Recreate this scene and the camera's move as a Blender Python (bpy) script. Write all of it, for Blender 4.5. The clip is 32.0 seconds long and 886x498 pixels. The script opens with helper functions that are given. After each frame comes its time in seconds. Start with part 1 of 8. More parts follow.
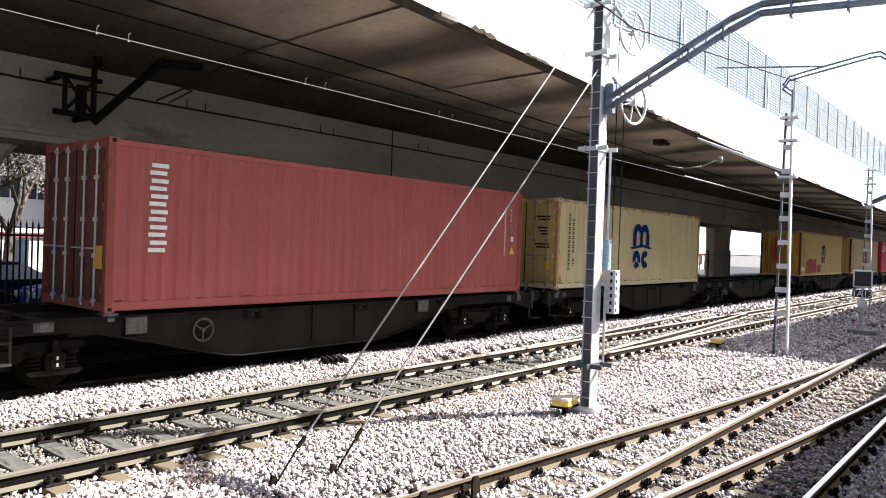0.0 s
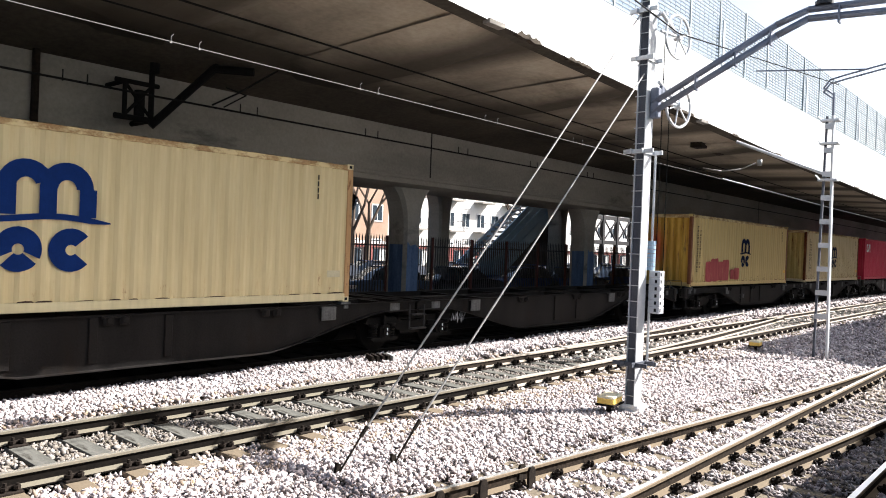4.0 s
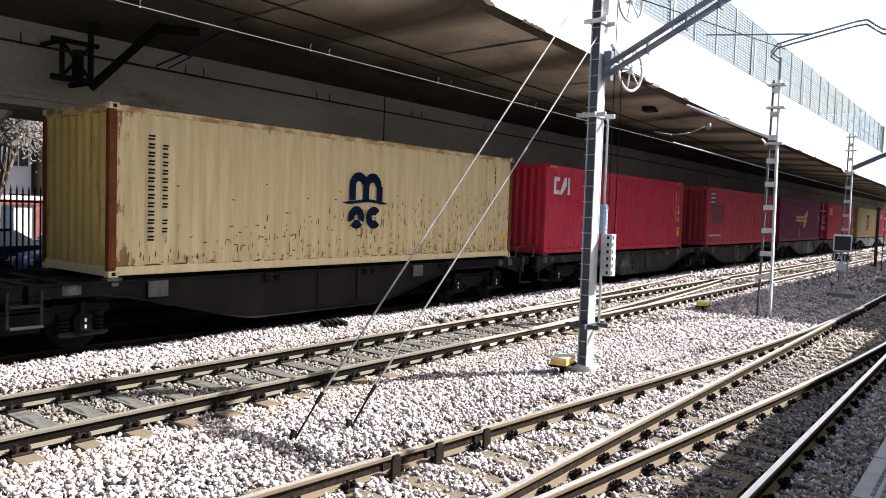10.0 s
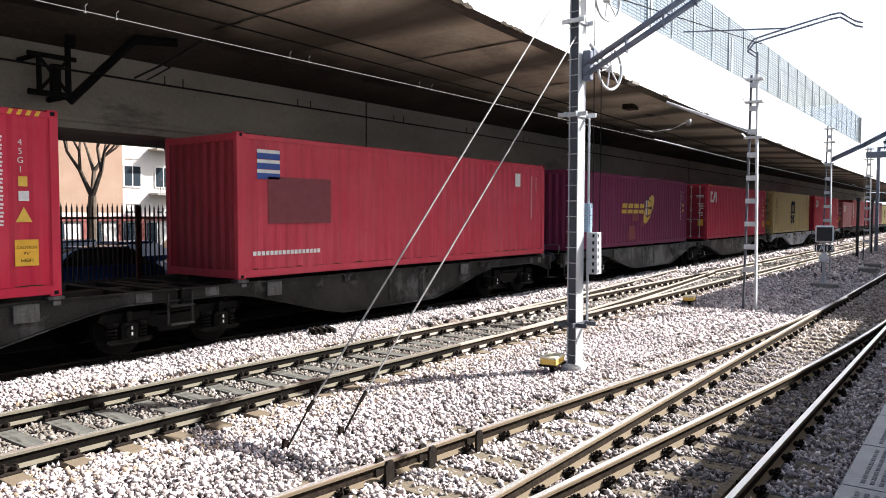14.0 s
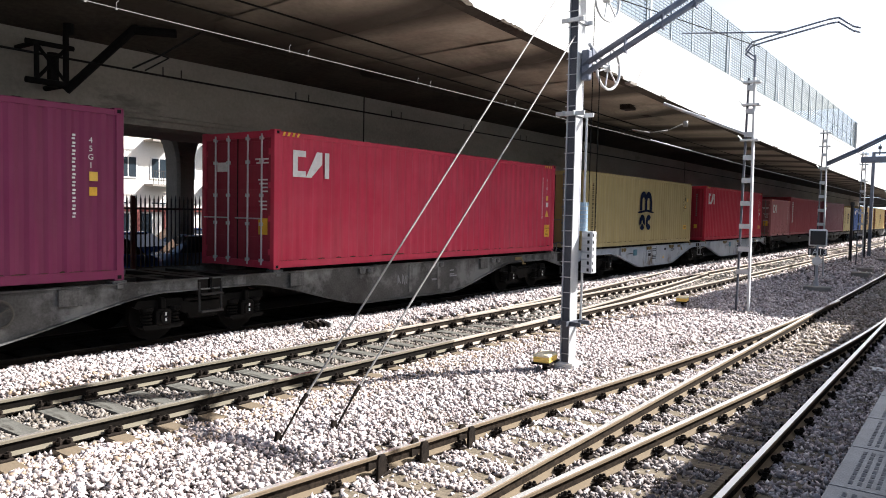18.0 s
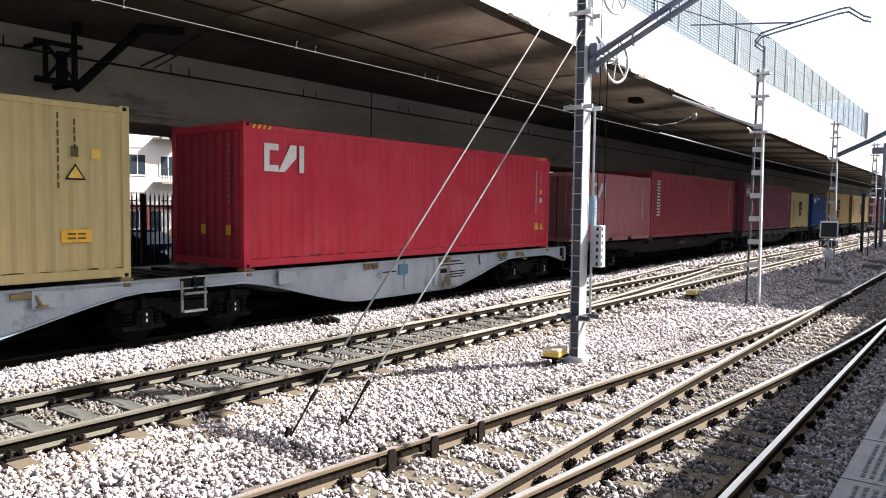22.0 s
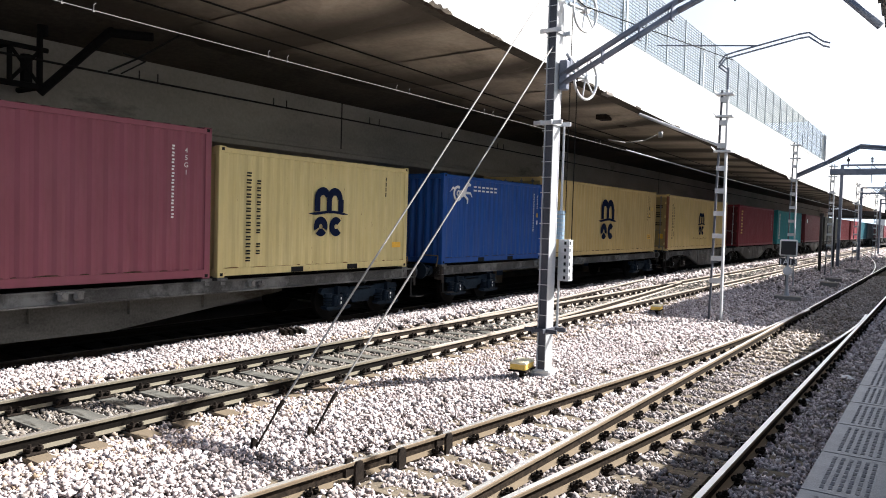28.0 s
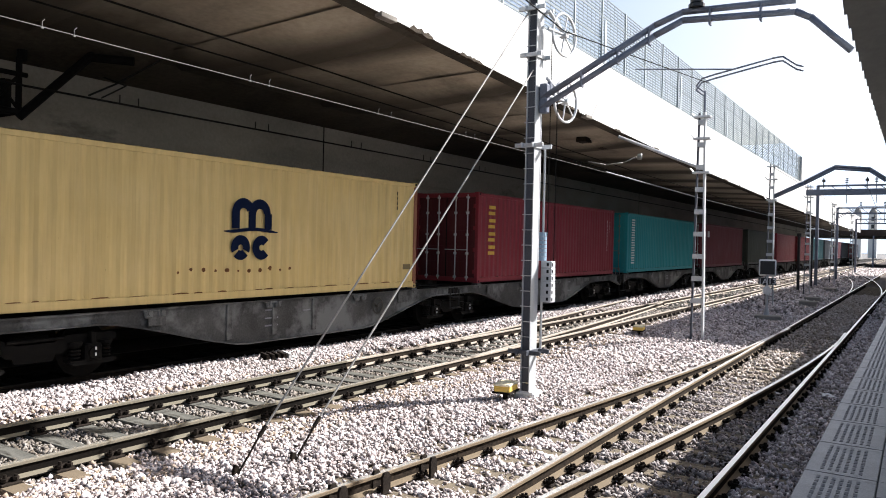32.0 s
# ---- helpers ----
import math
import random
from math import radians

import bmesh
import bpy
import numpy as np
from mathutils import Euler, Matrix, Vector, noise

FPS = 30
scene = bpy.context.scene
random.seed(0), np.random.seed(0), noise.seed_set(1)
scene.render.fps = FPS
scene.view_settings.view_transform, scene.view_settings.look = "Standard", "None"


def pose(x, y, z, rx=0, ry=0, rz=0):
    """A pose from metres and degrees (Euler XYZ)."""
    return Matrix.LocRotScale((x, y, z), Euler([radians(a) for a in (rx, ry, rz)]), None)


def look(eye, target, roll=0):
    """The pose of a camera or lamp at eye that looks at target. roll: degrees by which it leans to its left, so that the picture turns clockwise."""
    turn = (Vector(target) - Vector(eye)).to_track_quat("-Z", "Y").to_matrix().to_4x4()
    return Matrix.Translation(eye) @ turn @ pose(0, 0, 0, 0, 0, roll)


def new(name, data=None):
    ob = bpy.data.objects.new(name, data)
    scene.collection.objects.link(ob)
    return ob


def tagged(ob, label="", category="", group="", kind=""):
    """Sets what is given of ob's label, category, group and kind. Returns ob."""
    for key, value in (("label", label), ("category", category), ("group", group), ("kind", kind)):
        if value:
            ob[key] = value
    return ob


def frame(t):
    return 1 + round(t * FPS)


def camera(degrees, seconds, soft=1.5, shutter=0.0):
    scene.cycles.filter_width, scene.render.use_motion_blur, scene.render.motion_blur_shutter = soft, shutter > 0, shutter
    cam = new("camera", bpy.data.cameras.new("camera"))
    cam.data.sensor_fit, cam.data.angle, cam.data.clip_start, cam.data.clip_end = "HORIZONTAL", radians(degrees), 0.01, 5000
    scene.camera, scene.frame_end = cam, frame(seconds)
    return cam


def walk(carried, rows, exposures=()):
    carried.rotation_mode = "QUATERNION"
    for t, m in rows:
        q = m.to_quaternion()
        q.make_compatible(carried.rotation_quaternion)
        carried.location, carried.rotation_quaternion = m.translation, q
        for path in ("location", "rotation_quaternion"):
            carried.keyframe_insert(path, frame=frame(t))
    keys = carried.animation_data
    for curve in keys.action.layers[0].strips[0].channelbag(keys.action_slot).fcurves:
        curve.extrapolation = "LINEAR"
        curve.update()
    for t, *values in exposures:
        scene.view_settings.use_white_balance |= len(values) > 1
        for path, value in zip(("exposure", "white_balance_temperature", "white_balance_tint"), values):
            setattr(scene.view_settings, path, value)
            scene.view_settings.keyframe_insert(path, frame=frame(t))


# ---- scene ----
cam = camera(62.7, 32.0, soft=1.0)

PATH = [
    (0, (0.285, 0.144, 2.505), (1.828, 1.417, 2.488), 2.0),
    (0.5, (0.37, 0.259, 2.449), (1.866, 1.586, 2.404), 1.7),
    (1, (0.327, 0.254, 2.469), (1.767, 1.639, 2.403), 1.6),
    (1.5, (0.281, 0.31, 2.435), (1.713, 1.703, 2.34), 1.0),
    (2, (0.195, 0.249, 2.442), (1.576, 1.692, 2.355), 1.2),
    (2.5, (0.09, 0.165, 2.445), (1.489, 1.592, 2.365), 2.2),
    (3, (0.09, 0.263, 2.422), (1.477, 1.704, 2.404), 2.0),
    (3.5, (-0.151, 0.182, 2.445), (1.272, 1.588, 2.456), 1.5),
    (4, (-0.197, 0.199, 2.455), (1.298, 1.527, 2.442), 2.3),
    (4.5, (-0.258, 0.166, 2.494), (1.259, 1.469, 2.449), 1.9),
    (6.5, (-0.205, 0.213, 2.454), (1.384, 1.425, 2.369), 2.8),
    (7, (-0.275, 0.195, 2.447), (1.282, 1.448, 2.379), 2.0),
    (7.5, (-0.238, 0.205, 2.451), (1.327, 1.449, 2.394), 2.0),
    (8, (-0.219, 0.209, 2.453), (1.331, 1.471, 2.365), 1.5),
    (8.5, (-0.229, 0.207, 2.452), (1.317, 1.473, 2.377), 1.4),
    (9, (-0.212, 0.211, 2.454), (1.349, 1.458, 2.369), 1.4),
    (9.5, (-0.172, 0.221, 2.458), (1.393, 1.462, 2.357), 1.8),
    (10, (-0.16, 0.224, 2.459), (1.415, 1.452, 2.353), 1.9),
    (10.5, (-0.158, 0.225, 2.459), (1.429, 1.438, 2.366), 1.8),
    (11, (-0.158, 0.225, 2.459), (1.44, 1.422, 2.354), 0.9),
    (11.5, (-0.08, 0.244, 2.467), (1.549, 1.403, 2.388), 0.3),
    (12, (-0.16, 0.224, 2.459), (1.468, 1.383, 2.382), -0.1),
    (12.5, (-0.162, 0.224, 2.459), (1.483, 1.359, 2.38), -0.3),
    (13, (-0.161, 0.224, 2.459), (1.477, 1.368, 2.374), -0.1),
    (13.5, (-0.171, 0.221, 2.458), (1.45, 1.391, 2.379), 0.1),
    (14, (-0.164, 0.223, 2.459), (1.434, 1.421, 2.363), 0.1),
    (14.5, (-0.159, 0.224, 2.459), (1.434, 1.429, 2.358), 0.1),
    (16.5, (-0.173, 0.221, 2.458), (1.422, 1.421, 2.34), 0.2),
    (17, (-0.171, 0.221, 2.458), (1.434, 1.407, 2.327), 0.6),
    (17.5, (-0.179, 0.219, 2.457), (1.417, 1.417, 2.329), 0.8),
    (18, (-0.194, 0.216, 2.455), (1.412, 1.402, 2.35), 1.2),
    (18.5, (-0.189, 0.217, 2.456), (1.411, 1.41, 2.342), 1.2),
    (19, (-0.184, 0.218, 2.456), (1.418, 1.41, 2.33), 1.2),
    (19.5, (-0.181, 0.219, 2.457), (1.418, 1.413, 2.321), 1.3),
    (20, (-0.262, 0.198, 2.448), (1.339, 1.39, 2.33), 1.1),
    (20.5, (-0.179, 0.219, 2.457), (1.418, 1.417, 2.335), 1.0),
    (21, (-0.179, 0.219, 2.457), (1.416, 1.421, 2.342), 0.9),
    (21.5, (-0.181, 0.219, 2.457), (1.416, 1.417, 2.344), 0.6),
    (22, (-0.191, 0.216, 2.456), (1.401, 1.421, 2.337), 0.7),
    (22.5, (-0.184, 0.218, 2.456), (1.404, 1.43, 2.359), 0.9),
    (23, (-0.191, 0.216, 2.456), (1.374, 1.457, 2.353), 1.0),
    (23.5, (-0.193, 0.216, 2.456), (1.368, 1.464, 2.364), 1.3),
    (24, (-0.192, 0.216, 2.456), (1.363, 1.471, 2.364), 1.5),
    (24.5, (-0.197, 0.215, 2.455), (1.366, 1.461, 2.38), 1.8),
    (26.5, (-0.217, 0.228, 2.446), (1.398, 1.408, 2.411), 1.7),
    (27, (-0.208, 0.23, 2.447), (1.439, 1.364, 2.383), 1.8),
    (27.5, (-0.257, 0.222, 2.44), (1.39, 1.354, 2.381), 1.8),
    (28, (-0.234, 0.225, 2.443), (1.412, 1.359, 2.361), 1.7),
    (28.5, (-0.231, 0.226, 2.443), (1.424, 1.346, 2.37), 1.8),
    (29, (-0.233, 0.226, 2.443), (1.429, 1.336, 2.379), 1.8),
    (29.5, (-0.237, 0.225, 2.442), (1.424, 1.336, 2.363), 1.5),
    (30, (-0.229, 0.226, 2.443), (1.452, 1.307, 2.358), 1.5),
    (30.5, (-0.234, 0.226, 2.442), (1.445, 1.31, 2.389), 1.4),
    (31, (-0.245, 0.224, 2.44), (1.432, 1.312, 2.398), 1.4),
    (31.5, (-0.244, 0.224, 2.44), (1.433, 1.313, 2.405), 1.4),
    (32, (-0.245, 0.224, 2.441), (1.428, 1.32, 2.422), 1.3),
]
walk(cam, [(t, look(eye, aim, roll)) for t, eye, aim, roll in PATH], [(t, stops, 6250, 10) for t, stops in [(0, 1.9), (1, 2.1), (2, 2.0), (4.5, 1.85), (7, 1.72), (9, 1.68), (13, 1.72), (17, 1.72), (20, 1.6), (23, 1.68), (27, 1.68), (32, 1.48)]])

# ---- light ----
world = bpy.data.worlds.new("sky")
scene.world = world
world.use_nodes = True
wn = world.node_tree
sky = wn.nodes.new("ShaderNodeTexSky")
sky.sky_type = "NISHITA"
sky.sun_disc = False
SUN_TO = Vector((1.0, -0.65, 1.0)).normalized()
sky.sun_elevation = math.asin(SUN_TO.z)
sky.sun_rotation = math.atan2(SUN_TO.x, SUN_TO.y)
sky.dust_density = 4.0
sky.ozone_density = 0.5
wn.nodes["Background"].inputs[1].default_value = 0.07
wn.links.new(sky.outputs[0], wn.nodes["Background"].inputs[0])
sun_data = bpy.data.lights.new("sun", "SUN")
sun_data.energy = 5.0
sun_data.angle = radians(0.5)
sun_data.color = (1.0, 0.965, 0.93)
sun = new("sun", sun_data)
sun.matrix_world = look(SUN_TO * 60, (0, 0, 0))


# ---- materials ----
def nodes(name, rough=0.6, metal=0.0):
    m = bpy.data.materials.new(name)
    m.use_nodes = True
    t = m.node_tree
    b = t.nodes["Principled BSDF"]
    b.inputs["Roughness"].default_value = rough
    b.inputs["Metallic"].default_value = metal
    b.inputs["Specular IOR Level"].default_value = 0.08 if rough > 0.6 else 0.4
    return m, t, b


def noise_tex(t, scale, detail=4.0, vec=None, rough=0.6):
    n = t.nodes.new("ShaderNodeTexNoise")
    n.inputs["Scale"].default_value = scale
    n.inputs["Detail"].default_value = detail
    n.inputs["Roughness"].default_value = rough
    if vec is not None:
        t.links.new(vec, n.inputs["Vector"])
    return n.outputs["Fac"]


def coords(t, sx=1, sy=1, sz=1):
    c = t.nodes.new("ShaderNodeTexCoord")
    m = t.nodes.new("ShaderNodeMapping")
    m.inputs["Scale"].default_value = (sx, sy, sz)
    t.links.new(c.outputs["Object"], m.inputs["Vector"])
    return m.outputs["Vector"]


def ramp(t, fac, stops):
    r = t.nodes.new("ShaderNodeValToRGB")
    t.links.new(fac, r.inputs["Fac"])
    e = r.color_ramp.elements
    while len(e) < len(stops):
        e.new(0.5)
    for el, (p, c) in zip(e, stops):
        el.position = p
        el.color = (*c, 1) if len(c) == 3 else c
    return r.outputs["Color"]


def mix(t, fac, a, b, mode="MIX"):
    m = t.nodes.new("ShaderNodeMix")
    m.data_type = "RGBA"
    m.blend_type = mode
    for key, v in ((0, fac), (6, a), (7, b)):
        if isinstance(v, (int, float)):
            m.inputs[key].default_value = v
        elif isinstance(v, tuple):
            m.inputs[key].default_value = (*v[:3], 1)
        else:
            t.links.new(v, m.inputs[key])
    return m.outputs[2]


def bump(t, b, height, strength=0.3, dist=0.01):
    n = t.nodes.new("ShaderNodeBump")
    n.inputs["Strength"].default_value = strength
    n.inputs["Distance"].default_value = dist
    t.links.new(height, n.inputs["Height"])
    t.links.new(n.outputs["Normal"], b.inputs["Normal"])


def rough_surface(name, dark, light, scale=3.0, fine=40.0, rough=0.75, metal=0.0, stretch=(1, 1, 1), bump_by=0.3, stain=None, stain_at=0.58):
    """Two-scale mottled surface with optional stains."""
    m, t, b = nodes(name, rough, metal)
    v = coords(t, *stretch)
    big = noise_tex(t, scale, 5, v)
    small = noise_tex(t, fine, 3, coords(t))
    c = ramp(t, big, [(0.3, dark), (0.7, light)])
    c = mix(t, 0.35, c, ramp(t, small, [(0.3, dark), (0.72, light)]))
    if stain:
        s = ramp(t, noise_tex(t, scale * 0.6, 8, v, 0.7), [(stain_at, (0, 0, 0)), (stain_at + 0.1, (1, 1, 1))])
        c = mix(t, s, c, stain)
    t.links.new(c, b.inputs["Base Color"])
    if bump_by:
        bump(t, b, small, bump_by)
    return m


def paint_by_object(name):
    """Container paint: colour from the object, wear from its alpha; rust streaks, chalking, dents."""
    m, t, b = nodes(name, 0.55)
    b.inputs["Specular IOR Level"].default_value = 0.2
    oi = t.nodes.new("ShaderNodeObjectInfo")
    v = coords(t)
    streak = noise_tex(t, 2.2, 6, coords(t, 3.0, 3.0, 0.25))
    big = noise_tex(t, 0.9, 5, v)
    fine = noise_tex(t, 30, 3, v)
    hsv = t.nodes.new("ShaderNodeHueSaturation")
    hsv.inputs["Saturation"].default_value = 0.9
    hsv.inputs["Value"].default_value = 1.15
    t.links.new(oi.outputs["Color"], hsv.inputs["Color"])
    c = mix(t, ramp(t, big, [(0.35, (0, 0, 0)), (0.75, (0.55, 0.55, 0.55))]), oi.outputs["Color"], hsv.outputs["Color"])
    dirt = ramp(t, streak, [(0.4, (0.02, 0.02, 0.02)), (0.74, (0.5, 0.5, 0.5))])
    c = mix(t, dirt, c, mix(t, 0.55, (0.10, 0.075, 0.055), c))
    spots = noise_tex(t, 7.0, 9, coords(t, 1.3, 1.3, 0.5), 0.75)
    add = t.nodes.new("ShaderNodeMath")
    add.operation = "MULTIPLY_ADD"
    t.links.new(oi.outputs["Alpha"], add.inputs[0])
    add.inputs[1].default_value = 0.3
    t.links.new(spots, add.inputs[2])
    rust = ramp(t, add.outputs[0], [(0.78, (0, 0, 0)), (0.86, (0.85, 0.85, 0.85))])
    c = mix(t, rust, c, mix(t, fine, (0.05, 0.018, 0.008), (0.2, 0.07, 0.025)))
    t.links.new(c, b.inputs["Base Color"])
    t.links.new(ramp(t, streak, [(0.3, (0.42,) * 3), (0.7, (0.7,) * 3)]), b.inputs["Roughness"])
    bump(t, b, noise_tex(t, 2.2, 3, v), 0.3, 0.03)
    return m


def sprayed_end(name):
    """Weathered yellow end-wall paint with a soft cloud of red spray and rust from its edges."""
    m, t, b = nodes(name, 0.6)
    v = coords(t)
    base = ramp(t, noise_tex(t, 1.2, 5, coords(t, 1, 3.0, 0.4)), [(0.3, (0.45, 0.23, 0.025)), (0.7, (0.7, 0.43, 0.07))])
    place = t.nodes.new("ShaderNodeMapping")
    place.inputs["Location"].default_value = (0.0, -1.5 / 0.5, -1.5 / 1.15)
    place.inputs["Scale"].default_value = (0.0, 1 / 0.5, 1 / 1.15)
    t.links.new(v, place.inputs["Vector"])
    far = t.nodes.new("ShaderNodeVectorMath")
    far.operation = "LENGTH"
    t.links.new(place.outputs["Vector"], far.inputs[0])
    cloud = ramp(t, far.outputs["Value"], [(0.3, (0.9, 0.9, 0.9)), (1.0, (0, 0, 0))])
    c = mix(t, cloud, base, mix(t, noise_tex(t, 6, 3, coords(t, 1, 4, 0.5)), (0.62, 0.075, 0.02), (0.42, 0.05, 0.025)))
    rust = ramp(t, noise_tex(t, 3.0, 8, coords(t, 1, 4.0, 0.3), 0.7), [(0.56, (0, 0, 0)), (0.66, (0.85, 0.85, 0.85))])
    c = mix(t, rust, c, (0.13, 0.05, 0.02))
    t.links.new(c, b.inputs["Base Color"])
    return m


def rusted_side(name, light, dark, much):
    """Cream wall paint with rust creeping in from the front post, the top seam and the lower edge."""
    m, t, b = nodes(name, 0.6)
    v = coords(t)
    base = ramp(t, noise_tex(t, 2.2, 6, coords(t, 3.0, 3.0, 0.25)), [(0.32, light), (0.75, dark)])
    pos = t.nodes.new("ShaderNodeSeparateXYZ")
    t.links.new(v, pos.inputs[0])

    def rise(axis, a, z, to):
        r = t.nodes.new("ShaderNodeMapRange")
        r.inputs["From Min"].default_value, r.inputs["From Max"].default_value = a, z
        r.inputs["To Max"].default_value = to
        t.links.new(pos.outputs[axis], r.inputs["Value"])
        return r.outputs["Result"]

    def total(p, q):
        n = t.nodes.new("ShaderNodeMath")
        n.operation = "ADD"
        t.links.new(p, n.inputs[0])
        t.links.new(q, n.inputs[1])
        return n.outputs[0]
    near = total(total(rise("X", 0.6, 0.12, 0.2), rise("Z", 2.55, 2.76, 0.13)), total(rise("Z", 0.95, 0.2, 0.11), rise("X", 4.5, 12.0, 0.035)))
    spots = noise_tex(t, 5.0, 9, coords(t, 1.5, 1.5, 0.45), 0.75)
    rust = ramp(t, total(near, spots), [(0.72 - much, (0, 0, 0)), (0.78 - much, (0.9, 0.9, 0.9))])
    c = mix(t, rust, base, mix(t, noise_tex(t, 30, 3, v), (0.05, 0.018, 0.008), (0.22, 0.09, 0.035)))
    halo = ramp(t, total(near, spots), [(0.62 - much, (0, 0, 0)), (0.72 - much, (0.35, 0.35, 0.35))])
    c = mix(t, halo, c, mix(t, 0.5, c, (0.4, 0.2, 0.07)))
    t.links.new(c, b.inputs["Base Color"])
    bump(t, b, noise_tex(t, 2.2, 3, v), 0.3, 0.03)
    return m


def plain(name, colour, rough=0.5, metal=0.0):
    return rough_surface(name, tuple(c * 0.75 for c in colour), tuple(min(1, c * 1.15) for c in colour), 5.0, 60.0, rough, metal, bump_by=0.08)


def stone_material(name="ballast_stone", grime=0.0, tint=(0.045, 0.038, 0.03)):
    m, t, b = nodes(name, 0.9)
    g = t.nodes.new("ShaderNodeNewGeometry")
    c = ramp(t, g.outputs["Random Per Island"], [(0.0, (0.06, 0.043, 0.038)), (0.2, (0.22, 0.168, 0.162)), (0.48, (0.44, 0.367, 0.36)), (0.75, (0.63, 0.56, 0.55)), (1.0, (0.8, 0.74, 0.73))])
    sp = noise_tex(t, 0.35, 3, coords(t))
    c = mix(t, ramp(t, sp, [(0.45, (0, 0, 0)), (0.7, (0.5, 0.5, 0.5))]), c, mix(t, 0.5, c, (0.24, 0.17, 0.11)))
    c = mix(t, 0.3, c, ramp(t, noise_tex(t, 45, 3, coords(t)), [(0.3, (0.25, 0.22, 0.2)), (0.7, (0.62, 0.6, 0.58))]))
    # grime also carries the shade put into the platform stones.
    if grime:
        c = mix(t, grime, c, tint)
    t.links.new(c, b.inputs["Base Color"])
    return m


def above(t, value, level):
    n = t.nodes.new("ShaderNodeMath")
    n.operation = "GREATER_THAN"
    t.links.new(value, n.inputs[0])
    n.inputs[1].default_value = level
    return n.outputs[0]


def rail_material(name="rail_steel", dust=(0.1, 0.08, 0.056), gloss=0.3, metal=0.8, side=1.0, head=(0.85, 0.82, 0.77), flank=None):
    m, t, b = nodes(name, 0.5, 0.0)
    b.inputs["Specular IOR Level"].default_value = 0.08
    g = t.nodes.new("ShaderNodeNewGeometry")
    sep = t.nodes.new("ShaderNodeSeparateXYZ")
    t.links.new(g.outputs["Normal"], sep.inputs[0])
    top = ramp(t, sep.outputs["Z"], [(0.9, (0, 0, 0)), (0.97, (1, 1, 1))])
    rust = ramp(t, noise_tex(t, 25, 5, coords(t)), [(0.3, (0.012 * side, 0.009 * side, 0.007 * side)), (0.7, (0.055 * side, 0.04 * side, 0.028 * side))])
    foot = ramp(t, sep.outputs["Z"], [(0.5, (0, 0, 0)), (0.7, (1, 1, 1))])
    rust = mix(t, foot, rust, dust)
    if flank:
        pos = t.nodes.new("ShaderNodeSeparateXYZ")
        t.links.new(coords(t), pos.inputs[0])
        rust = mix(t, above(t, pos.outputs["Z"], -0.038), rust, flank)
    t.links.new(mix(t, top, rust, head), b.inputs["Base Color"])
    t.links.new(ramp(t, top, [(0, (0.0,) * 3), (1, (metal,) * 3)]), b.inputs["Metallic"])
    t.links.new(ramp(t, top, [(0, (0.8,) * 3), (1, (gloss,) * 3)]), b.inputs["Roughness"])
    return m


M_STONE = stone_material()
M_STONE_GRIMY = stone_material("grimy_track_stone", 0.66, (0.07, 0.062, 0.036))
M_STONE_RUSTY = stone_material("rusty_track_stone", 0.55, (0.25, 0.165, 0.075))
# Canopy shade over the platform track is put into this stone colour.
M_STONE_SHADED = stone_material("shade_dark_track_stone", 0.5)
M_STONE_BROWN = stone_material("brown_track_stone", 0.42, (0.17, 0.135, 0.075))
M_RAIL = rail_material(side=0.8, dust=(0.13, 0.1, 0.066), flank=(0.17, 0.13, 0.088))
M_RAIL_DARK = rail_material("greasy_rail_steel", (0.13, 0.115, 0.085), 0.3, 0.75, 0.15, (0.55, 0.52, 0.46), (0.15, 0.132, 0.1))
M_RAIL_DUSTY = rail_material("dusty_rail_steel", (0.3, 0.255, 0.205), 0.4, 0.6, 0.8, (0.62, 0.56, 0.48), (0.34, 0.29, 0.235))
# Near-black rail copy: shade under the train is put into its colour.
M_RAIL_SHADE = rail_material("shade_dark_rail_steel", (0.01, 0.009, 0.008), 0.7, 0.0, 0.2, (0.02, 0.018, 0.016))
# Bed colour kept dark so the gaps between loose stones read as shade.
M_BED = rough_surface("ballast_bed", (0.02, 0.016, 0.014), (0.1, 0.085, 0.08), 9.0, 26.0, 0.95, bump_by=1.0)
M_EARTH = rough_surface("street_ground", (0.10, 0.10, 0.10), (0.2, 0.19, 0.18), 0.4, 12.0, 0.9)
M_SLEEPER_GREY = rough_surface("weathered_grey_sleeper", (0.05, 0.049, 0.043), (0.14, 0.136, 0.12), 3.0, 30.0, 0.9, stretch=(3, 0.5, 3), bump_by=0.4, stain=(0.03, 0.027, 0.022), stain_at=0.6)
def sleeper_ends(m):
    """Rust-brown dust on the sleeper ends outside the rails."""
    t = m.node_tree
    b = t.nodes["Principled BSDF"]
    pos = t.nodes.new("ShaderNodeSeparateXYZ")
    t.links.new(coords(t), pos.inputs[0])
    out = t.nodes.new("ShaderNodeMapRange")
    out.inputs["From Min"].default_value, out.inputs["From Max"].default_value = -0.85, -1.0
    t.links.new(pos.outputs["Y"], out.inputs["Value"])
    c = mix(t, ramp(t, out.outputs["Result"], [(0.0, (0, 0, 0)), (1.0, (0.75, 0.75, 0.75))]), b.inputs["Base Color"].links[0].from_socket, (0.15, 0.112, 0.072))
    t.links.new(c, b.inputs["Base Color"])


